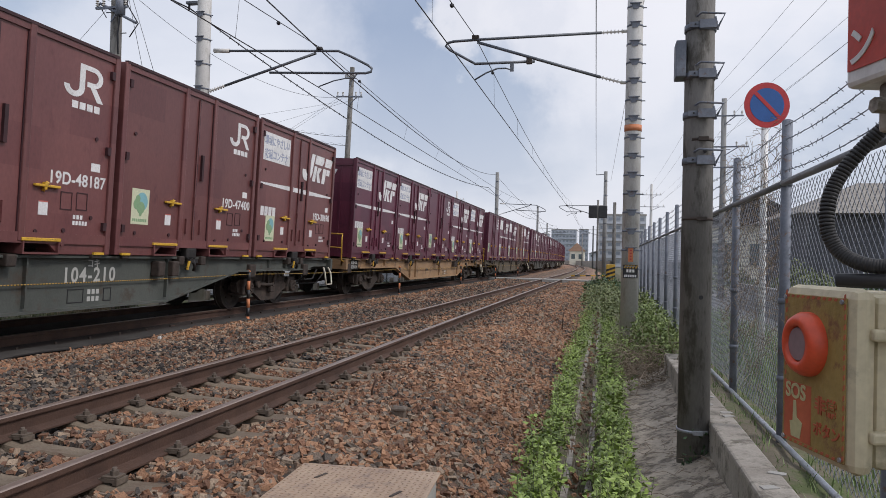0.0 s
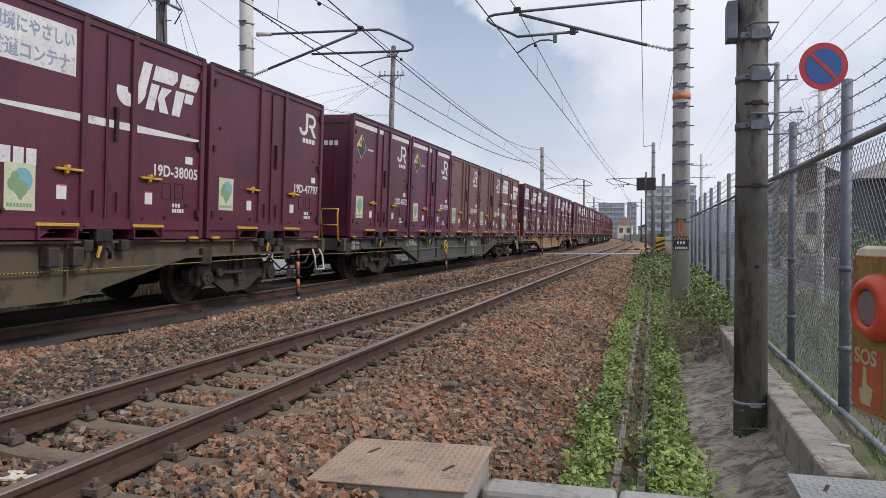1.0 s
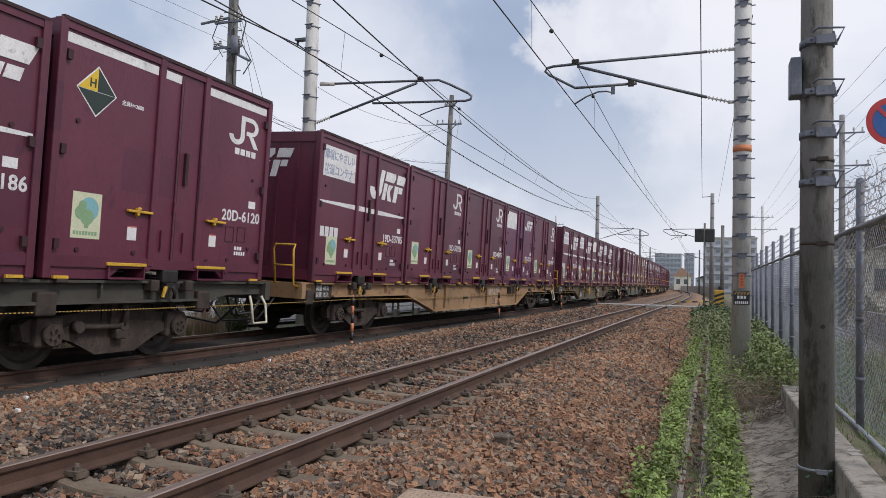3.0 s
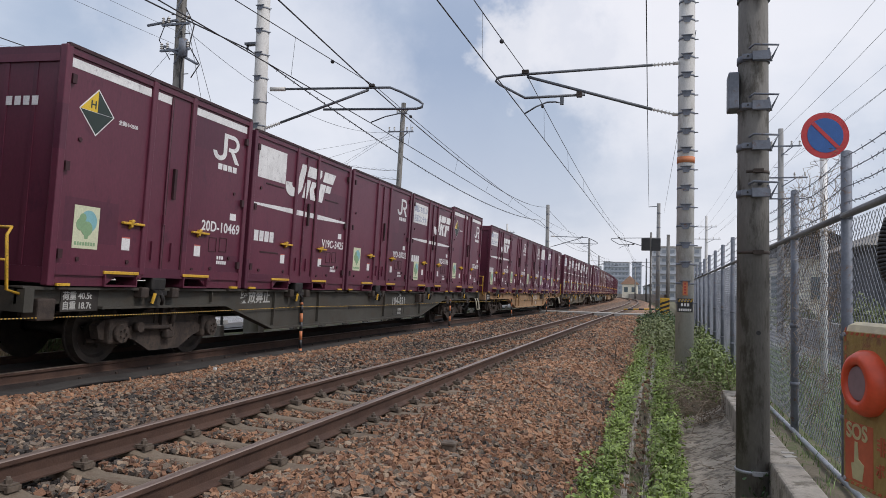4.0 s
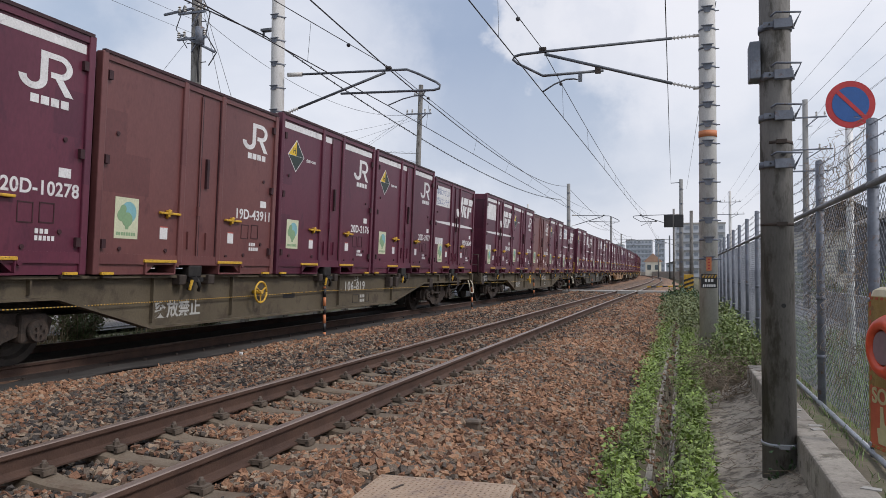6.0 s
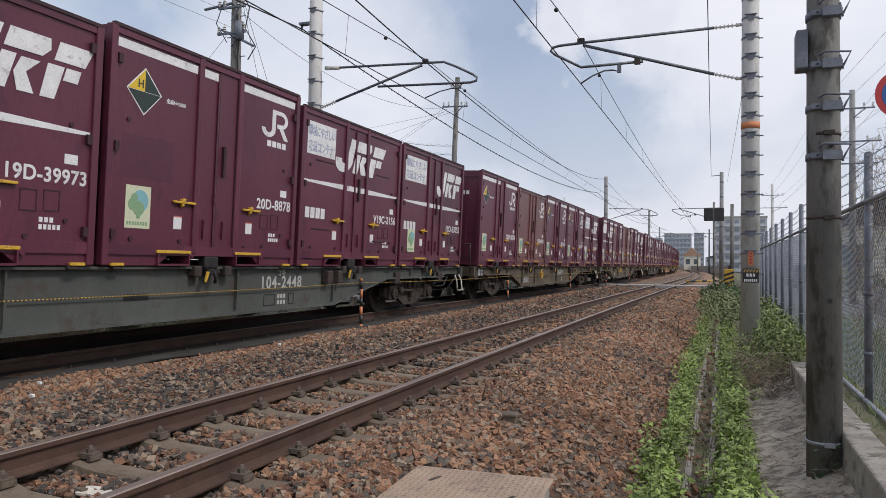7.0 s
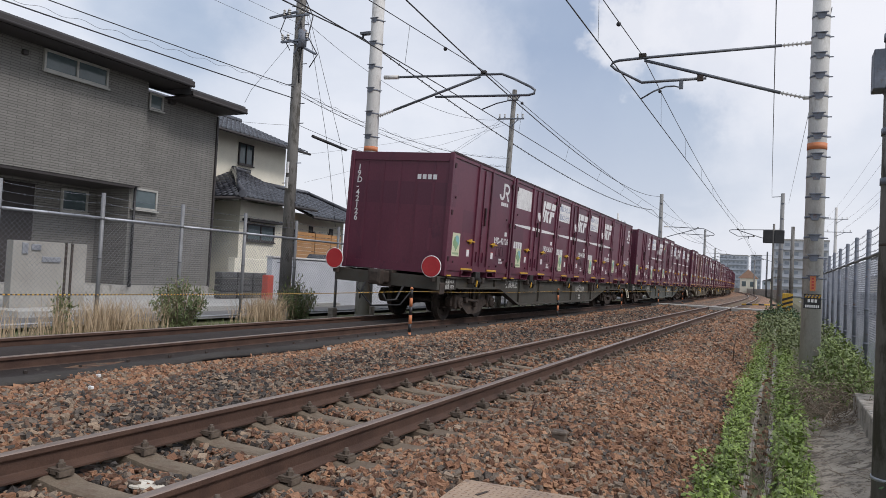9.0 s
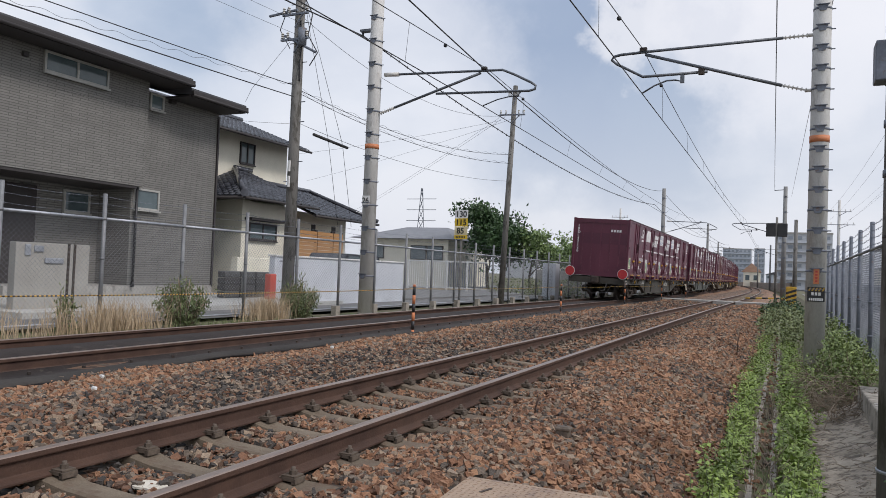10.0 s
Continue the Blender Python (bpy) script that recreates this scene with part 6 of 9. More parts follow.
def utility_pole(x, y, h, r, arms, mat, label, extras=True, turn=0.0):
    p = thing("utility_pole", label, "utility pole", pose(x, y, -0.25, 0, 0, turn), "utility poles")
    bm = bmesh.new()
    rod(bm, (0, 0, -0.2), (0, 0, h), r, r * 0.72, 18)
    part("shaft", bm, mat, p)
    for z, w in arms:
        bm = bmesh.new()
        box(bm, -w, w, -r - 0.06, -r, z - 0.025, z + 0.025)
        rod(bm, (0, -r - 0.04, z - 0.35), (w * 0.6, -r - 0.04, z), 0.02, n=6)
        a = part("crossarm", bm, M_GALV_OLD, p)
        for k in (-0.9, -0.5, 0.5, 0.9):
            bm = bmesh.new()
            insulator(bm, (k * w, -r - 0.04, z + 0.04), (k * w, -r - 0.04, z + 0.2), 0.045, 3)
            part("insulator", bm, M_PORCELAIN, a)
    if extras:
        for z in stations(1.4, h - 1.0, 0.5):
            bm = bmesh.new()
            s = 1 if int(z * 2) % 2 else -1
            rod(bm, (s * r * 0.8, 0, z), (s * (r + 0.12), 0, z), 0.012, n=6)
            part("step_peg", bm, M_GALV_OLD, p)
    return p


def build_utility_poles():
    p = utility_pole(-11.0, 15.35, 9.6, 0.16, ((8.45, 0.35), (7.75, 0.40), (7.10, 0.42)), M_POLE_DARK, "dark weathered utility pole with crossarms and cables")
    bm = bmesh.new()
    tube(bm, [(0.2, -0.1, 8.2), (0.5, -0.15, 7.7), (0.35, -0.1, 7.2), (0.7, -0.15, 6.7), (0.45, -0.12, 6.4)], 0.015)
    tube(bm, [(-0.3, -0.1, 8.0), (-0.5, -0.15, 7.4), (-0.2, -0.1, 6.9)], 0.012)
    tube(bm, [(0.1, -0.1, 7.6), (0.25, -0.2, 7.0), (0.12, -0.1, 6.5), (0.2, -0.18, 6.0)], 0.02)
    part("jumper_cable", bm, M_CABLE, p)
    for a, b in (((-0.9, -0.1, 7.82), (0.05, -0.18, 7.86)), ((-0.32, -0.18, 7.22), (0.68, -0.2, 6.70))):
        bm = bmesh.new()
        rod(bm, a, b, 0.035, n=6)
        part("side_arm", bm, M_GALV_OLD, p)
    bm = bmesh.new()
    rod(bm, (0.25, -0.2, 6.9), (0.25, -0.2, 7.35), 0.11, n=14)
    part("switch_box", bm, M_GALV_OLD, p)
    bm = bmesh.new()
    for z in (3.3, 3.7):
        box(bm, -0.02, 0.03, -0.19, -0.15, z, z + 0.28)
    part("strip", bm, M_WHITE, p)
    lean = utility_pole(-9.86, 28.0, 8.97, 0.13, ((7.75, 0.55), (8.5, 0.22)), M_POLE_DARK, "slender dark timber utility pole beside the line", False)
    lean.matrix_basis = pose(-9.86, 28.0, -0.25, 0, 1.95, 0)
    utility_pole(5.0, 30.0, 7.8, 0.13, ((7.1, 0.7), (5.9, 0.9), (5.1, 0.8)), M_POLE_GREY, "grey utility pole with crossarms beyond the fence", True)
    utility_pole(4.75, 70.0, 8.6, 0.15, ((7.6, 0.9), (6.5, 1.2)), M_POLE, "distant grey utility pole with crossarms", False)
    utility_pole(1.15, 46.0, 5.0, 0.13, (), M_POLE_DARK, "short dark post beside the crossing", False)
    utility_pole(-16, 82, 9.0, 0.14, ((8, 0.9),), M_POLE, "distant grey utility pole with crossarms", False)
    # insulated rod hung between two cables
    bm = bmesh.new()
    rod(bm, (-10.6, 15.62, 4.46), (-10.55, 17.17, 4.37), 0.04, n=10)
    solid("cable_sleeve", bm, M_BLACK, "black sleeve hung on overhead cables", "cable sleeve")
    for q in ((-10.6, 16.3), (-10.57, 16.95)):
        bm = bmesh.new()
        tube(bm, [(-10.92, 15.3, 8.19), (q[0], q[1], 4.42), (q[0] + 0.08, q[1] + 0.5, 2.2)], 0.006, 5)
        solid("hanging_wire", bm, M_CABLE, "thin dark hanging wire", "wire")


def build_dark_pole():
    """Old dark concrete pole on the slope with clamp bands."""
    p = thing("signal_pole", "old dark concrete pole with steel clamp bands", "pole", pose(1.232, 5.85, -0.58))
    bm = bmesh.new()
    rod(bm, (0, 0, -0.3), (-0.015, 0, 6.0), 0.121, 0.098, 28)
    part("shaft", bm, M_POLE_DARK, p)
    for z in (2.46, 2.81, 3.11, 3.48, 3.96):
        bm = bmesh.new()
        rod(bm, (-0.008, 0, z - 0.024), (-0.008, 0, z + 0.024), 0.117, n=28)
        b = part("clamp_band", bm, M_GALV_OLD, p)
        bm = bmesh.new()
        box(bm, -0.03, 0.09, -0.16, -0.11, z - 0.035, z + 0.03)
        tube(bm, [(0.1, -0.13, z - 0.03), (0.15, -0.14, z + 0.07), (-0.02, -0.17, z + 0.075), (-0.05, -0.13, z + 0.06)], 0.009)
        tube(bm, [(0.08, -0.14, z + 0.05), (0.1, -0.14, z - 0.05)], 0.008)
        box(bm, -0.10, 0.10, -0.135, -0.118, z - 0.02, z + 0.02)
        part("step_bracket", bm, M_GALV_OLD, b)
        bm = bmesh.new()
        for x in (-0.06, -0.02, 0.02, 0.06):
            rod(bm, (x, -0.142, z), (x, -0.128, z), 0.008, n=6)
        part("bolt", bm, M_BLACKPAINT, b)
    for z, rr in ((2.02, 0.115), (0.42, 0.124), (2.62, 0.112)):
        bm = bmesh.new()
        rod(bm, (-0.004, 0, z - 0.011), (-0.004, 0, z + 0.011), rr, n=28)
        box(bm, -0.02, 0.05, -0.15, -0.11, z - 0.014, z + 0.014)
        part("strap", bm, M_GALV if z < 1 else M_IRON, p)
    for z, x in ((1.43, 0.02), (2.53, 0.03)):
        bm = bmesh.new()
        rod(bm, (x, -0.10, z), (x, -0.121, z), 0.016, n=10)
        part("hole", bm, M_BLACKPAINT, p)
    bm = bmesh.new()
    soft_box(bm, -0.19, -0.115, -0.09, 0.09, 3.1, 3.38, 0.008)
    part("junction_box", bm, M_GALV_OLD, p, "small dark box on the pole")


# ---- fences ----
def chain_mesh(w, h, cell=0.075, r=0.0017, wave=0.0):
    """Chain-link panel in the yz plane, y 0..w, z 0..h."""
    bm = bmesh.new()

    def seg(a, b):
        d = (Vector(b) - Vector(a)).normalized()
        n = Vector((-d.z, 0, d.y)) if False else Vector((0, -d.z, d.y))
        vs = []
        for p in (Vector(a), Vector(b)):
            vs.append([bm.verts.new(p + n * r), bm.verts.new(p + Vector((r, 0, 0))), bm.verts.new(p - n * r), bm.verts.new(p - Vector((r, 0, 0)))])
        for i in range(4):
            bm.faces.new((vs[0][i], vs[0][(i + 1) % 4], vs[1][(i + 1) % 4], vs[1][i]))
    k = int((w + h) / cell) + 1
    for i in range(k):
        c = i * cell
        y0, z0 = (c, 0) if c <= w else (w, c - w)
        y1, z1 = (0, c) if c <= h else (c - h, h)
        if abs(y0 - y1) > 0.02:
            seg((0.002, y0, z0), (0.002, y1, z1))
            seg((-0.002, w - y0, z0), (-0.002, w - y1, z1))
    return mesh_of(bm, "chain_link", M_WIRE)


def barbed(bm, a, b, seed):
    rnd = random.Random(seed)
    a, b = Vector(a), Vector(b)
    pts = sagging(a, b, 0.03, 6)
    tube(bm, pts, 0.0032, 4)
    n = int((b - a).length / 0.11)
    for i in range(n):
        p = a.lerp(b, (i + 0.5) / n) - Vector((0, 0, 0.12 * ((i + 0.5) / n) * (1 - (i + 0.5) / n)))
        q = Vector((rnd.uniform(-1, 1), 0, rnd.uniform(-1, 1))).normalized() * 0.018
        rod(bm, p - q, p + q, 0.0025, n=4)


def build_right_fence():
    fence = thing("chain_link_fence", "galvanised chain-link fence with barbed wire on top", "fence")
    X = 1.80
    ys = [1.6 + 2.0 * k for k in range(22)]
    net = chain_mesh(2.0, 1.76, 0.075, 0.0021)
    for i, y in enumerate(ys):
        bm = bmesh.new()
        rod(bm, (X, y, -0.45), (X, y, 2.14), 0.036, n=14)
        rod(bm, (X, y, 2.14), (X, y, 2.15), 0.036, 0.02, 14)
        pst = part("post", bm, M_GALV_OLD, fence, "blue-grey steel post")
        for z in (1.69, 0.85, 0.3):
            bm = bmesh.new()
            rod(bm, (X, y, z - 0.02), (X, y, z + 0.02), 0.042, n=14)
            part("collar", bm, M_GALV_OLD, pst)
        if i == len(ys) - 1:
            break
        bm = bmesh.new()
        rod(bm, (X - 0.02, y, 1.69), (X - 0.02, y + 2.0, 1.69), 0.024, n=10)
        part("top_rail", bm, M_FENCEPOST, fence)
        bm = bmesh.new()
        rod(bm, (X - 0.03, y, -0.12), (X - 0.03, y + 2.0, -0.12), 0.02, n=10)
        part("bottom_rail", bm, M_GALV, fence)
        if y < 30:
            ob = part("chain_link", net, None, fence)
            ob.matrix_basis = pose(X + 0.028, y, -0.09)
        bm = bmesh.new()
        for k, z in enumerate((1.78, 1.89, 2.0, 2.10)):
            barbed(bm, (X - 0.02, y, z), (X - 0.02, y + 2.0, z), i * 7 + k)
        part("barbed_wire", bm, M_GALV_OLD, fence)
    # bare creeper stems tangled in two bays
    rnd = random.Random(12)
    bm = bmesh.new()
    for _ in range(300):
        y, z = rnd.uniform(5.7, 8.4), rnd.uniform(0.2, 2.2)
        p = Vector((X, y, z))
        pts = [p.copy()]
        d = Vector((0, rnd.uniform(-1, 1), rnd.uniform(-0.4, 1)))
        for _ in range(6):
            d = (d + Vector((rnd.uniform(-0.3, 0.3), rnd.uniform(-0.9, 0.9), rnd.uniform(-0.9, 0.9)))).normalized()
            p = p + d * rnd.uniform(0.05, 0.12)
            p.x = X + rnd.uniform(-0.04, 0.05)
            p.z = min(p.z, 2.25)
            pts.append(p.copy())
        tube(bm, pts, 0.0018, 4)
    solid("creeper_stems", bm, M_TWIG, "dry tangled creeper stems in the fence", "creeper", kind="stuff")


def build_left_fence():
    fence = thing("chain_link_fence", "galvanised chain-link fence with three barbed wires", "fence")
    net = chain_mesh(1.86, 1.85, 0.085, 0.0022)
    ss = [-2.16 + 1.86 * k for k in range(30)]
    for i, s in enumerate(ss):
        p = along(s, -7.55)
        bm = bmesh.new()
        rod(bm, (p.x, p.y, -0.35), (p.x, p.y, 2.18), 0.036, n=12)
        pst = part("post", bm, M_FENCEPOST, fence)
        for z in (1.74, 1.05, 0.4):
            bm = bmesh.new()
            rod(bm, (p.x, p.y, z - 0.02), (p.x, p.y, z + 0.02), 0.043, n=12)
            part("collar", bm, M_FENCEPOST, pst)
        if i == len(ss) - 1:
            break
        q = along(s + 1.86, -7.55)
        for nm, z, r in (("top_rail", 1.74, 0.026), ("bottom_rail", -0.05, 0.02)):
            bm = bmesh.new()
            rod(bm, (p.x, p.y, z), (q.x, q.y, z), r, n=10)
            part(nm, bm, M_GALV, fence)
        if s < 40:
            ob = part("chain_link", net, None, fence)
            ob.matrix_basis = pose(p.x - 0.03, p.y, -0.1, 0, 0, -math.degrees(math.atan2(q.x - p.x, q.y - p.y)))
        bm = bmesh.new()
        for k, z in enumerate((1.85, 2.0, 2.13)):
            barbed(bm, (p.x, p.y, z), (q.x, q.y, z), i * 5 + k)
        part("barbed_wire", bm, M_GALV_OLD, fence)
    # kerb stones at the fence foot
    for k in range(26):
        a = along(14 + k * 1.9, -7.25)
        bm = bmesh.new()
        soft_box(bm, a.x - 0.08, a.x + 0.08, a.y - 0.1, a.y + 0.1, -0.3, 0.06, 0.01)
        solid("marker_post", bm, M_CONC_OLD, "short weathered concrete marker stub", "marker", "concrete stubs")


def build_stakes():
    ys = [2.3, 12.1, 21.9, 31.5, 41.2, 51]
    tops = []
    m = None
    for y in ys:
        x = -5.72 + 0.17e-3 * y * y
        st = thing("stake", "orange and black striped stake holding a rope", "stake", pose(x, y, -0.2), "rope stakes")
        for k in range(6):
            bm = bmesh.new()
            rod(bm, (0, 0, k * 0.16), (0, 0, (k + 1) * 0.16), 0.03, n=12)
            part("sleeve", bm, M_ORANGE if k % 2 == 0 else M_BLACKPAINT, st)
        bm = bmesh.new()
        rod(bm, (0, 0, 0.96), (0, 0, 1.0), 0.036, 0.02, n=12)
        part("cap", bm, M_ORANGE, st)
        tops.append(Vector((x, y, 0.72)))
    tops.insert(0, Vector((-5.72, -7.5, 0.72)))
    for a, b in zip(tops, tops[1:]):
        pts = sagging(a, b, 0.03, 60)
        r = thing("rope", "yellow and black twisted safety rope between stakes", "rope", group="safety ropes")
        for part_i, mt in ((0, M_YELLOW), (1, M_BLACKPAINT)):
            bm = bmesh.new()
            dense = sagging(a, b, 0.03, 420)
            for i in range(part_i, 420, 2):
                tube(bm, [dense[i], dense[i + 1]], 0.0085, 4)
            tagged(part("strand", bm, mt, r), kind="stuff")


# ---- right foreground ----
def build_right_ground():
    # concrete lined slope
    bm = bmesh.new()
    rows = []
    for y in stations(3.7, 10.2, 0.16):
        row = []
        for x, z in ((0.66, -0.60), (0.74, -0.54), (0.90, -0.50), (1.06, -0.44), (1.2, -0.38), (1.34, -0.31)):
            q = Vector((x * 2, y * 2, 0))
            row.append(bm.verts.new((x + 0.02 * noise.noise(q), y, z + 0.035 * noise.noise(q) + 0.012 * noise.noise(q * 4))))
        rows.append(row)
    for a, b in zip(rows, rows[1:]):
        for i in range(5):
            bm.faces.new((a[i], a[i + 1], b[i + 1], b[i])).smooth = True
    tagged(new("slope", mesh_of(bm, "slope", M_SLOPE)), "rough weathered concrete slope beside the ditch", "slope", kind="structure")
    # kerb blocks
    kerb = thing("kerb", "weathered concrete kerb of jointed blocks", "kerb", kind="structure")
    y = 3.95
    while y < 9.4:
        bm = bmesh.new()
        soft_box(bm, 1.335, 1.545, y + 0.004, y + 0.596, -0.42, -0.075, 0.018)
        part("block", bm, M_CONC_OLD, kerb)
        y += 0.6
    bm = bmesh.new()
    rows = []
    for y in stations(3.6, 44, 0.3):
        rows.append([bm.verts.new((x, y, z + 0.02 * noise.noise(Vector((x * 6, y * 3, 0))))) for x, z in ((1.54, -0.16), (1.62, -0.14), (1.72, -0.15), (1.9, -0.17), (2.3, -0.2))])
    for a, b in zip(rows, rows[1:]):
        for i in range(4):
            bm.faces.new((a[i], a[i + 1], b[i + 1], b[i])).smooth = True
    tagged(new("gravel_strip", mesh_of(bm, "gravel_strip", M_SOIL)), "soil strip along the fence foot", "ground", kind="structure")
    rnd = random.Random(3)
    for k in range(14):
        x, y = rnd.uniform(1.36, 1.54), rnd.uniform(4.0, 8.5)
        bm = bmesh.new()
        slab(bm, [(-0.05, -0.03), (0.05, -0.02), (0.045, 0.03), (-0.04, 0.025)], 0.006, pose(x, y, -0.075, 0, 0, rnd.uniform(-30, 30)))
        solid("debris", bm, M_CONC, "flat chip of pale mortar on the kerb", "debris", "mortar chips")
    # pale leaf litter and stones along the gutter
    spots = []
    for _ in range(320):
        y = rnd.uniform(3.9, 26)
        spots.append((0.375 + rnd.gauss(0, 0.06), y, -0.565 + rnd.uniform(0, 0.03), 0.024 * rnd.uniform(0.5, 1.4)))
    scatter_stones("gutter_stones", spots, "small stones lying in the gutter")
    bm = bmesh.new()
    for x in (0.29, 0.46):
        for k in range(60):
            y = 3.9 + k * 0.6
            dx = 0.012 * noise.noise(Vector((k * 1.7, x * 9, 0)))
            box(bm, x - 0.025 + dx, x + 0.025 + dx, y, y + 0.585, -0.66, -0.555 + 0.012 * noise.noise(Vector((k * 2.3, 5, x))))
    box(bm, 0.32, 0.43, 3.9, 40, -0.66, -0.60)
    solid("gutter", bm, M_CONC_OLD, "narrow weathered concrete gutter in the weeds", "gutter", kind="structure")
    bm = bmesh.new()
    for _ in range(140):
        x, y = rnd.uniform(0.72, 1.32), rnd.uniform(4.6, 9.8)
        z = -0.53 + (x - 0.74) * 0.36 + 0.015
        a, ln = rnd.uniform(0, 6.28), rnd.uniform(0.05, 0.22)
        tube(bm, [(x, y, z), (x + 0.5 * ln * math.cos(a), y + 0.5 * ln * math.sin(a), z + 0.02), (min(1.33, x + ln * math.cos(a + 0.5)), y + ln * math.sin(a + 0.5), z + 0.01)], 0.0022, 4)
    solid("slope_twigs", bm, M_TWIG, "dead twigs lying on the concrete slope", "twigs", kind="stuff")
    # beam across the ditch
    bm = bmesh.new()
    soft_box(bm, -0.30, 0.36, 3.56, 3.76, -0.34, -0.19, 0.03)
    solid("concrete_beam", bm, M_CONC, "round-edged concrete beam across the ditch", "beam", "ditch beams")
    bm = bmesh.new()
    soft_box(bm, 0.368, 1.15, 3.56, 3.76, -0.34, -0.19, 0.03)
    solid("concrete_beam", bm, M_CONC, "round-edged concrete beam across the ditch", "beam", "ditch beams")


def checker_plate(name, m, w, d, t, mat, box_mat, label):
    c = thing(name, label, "cover", m)
    bm = bmesh.new()
    soft_box(bm, 0, w, 0, d, -t, 0, 0.004)
    plate = part("plate", bm, mat, c)
    bm = bmesh.new()
    nx, ny = int(w / 0.034), int(d / 0.034)
    for i in range(nx):
        for j in range(ny):
            cx, cy = 0.02 + i * 0.034, 0.02 + j * 0.034
            a = radians(45 if (i + j) % 2 else -45)
            ux, uy = math.cos(a) * 0.013, math.sin(a) * 0.013
            vx, vy = -math.sin(a) * 0.0035, math.cos(a) * 0.0035
            slab(bm, [(cx - ux, cy - uy), (cx + vx, cy + vy), (cx + ux, cy + uy), (cx - vx, cy - vy)], 0.0022, Matrix.Identity(4))
    tagged(part("raised_pattern", bm, mat, c), kind="stuff")
    for x, y, a in ((w * 0.22, d * 0.70, 70), (w * 0.80, d * 0.42, 70)):
        bm = bmesh.new()
        box(bm, -0.05, 0.05, -0.008, 0.008, 0.0, 0.004, pose(x, y, 0, 0, 0, a))
        part("lifting_slot", bm, M_IRON, c)
    bm = bmesh.new()
    soft_box(bm, 0.02, w - 0.02, 0.02, d - 0.02, -0.40, -t - 0.002, 0.01)
    part("pit_wall", bm, box_mat, c)


def build_covers():
    tan = material("rusty_checker_plate", (0.34, 0.24, 0.17), (0.44, 0.33, 0.24), 2.5, 0.6, 0.25, bump=0.2, bscale=60, spots=((0.26, 0.19, 0.15), 0.3))
    grey = material("grey_checker_plate", (0.34, 0.34, 0.34), (0.46, 0.46, 0.45), 2.5, 0.5, 0.4, bump=0.15, bscale=60)
    checker_plate("pit_cover", pose(-1.09, 3.21, -0.10, 0, 0, 3), 0.80, 0.74, 0.012, tan, M_CONC, "rust-tinted checker plate cover on a concrete pit")
    checker_plate("pit_cover", pose(1.17, 3.30, -0.10, 0, 0, 0), 0.62, 0.64, 0.012, grey, M_CONC, "grey galvanised checker plate cover beside the fence")


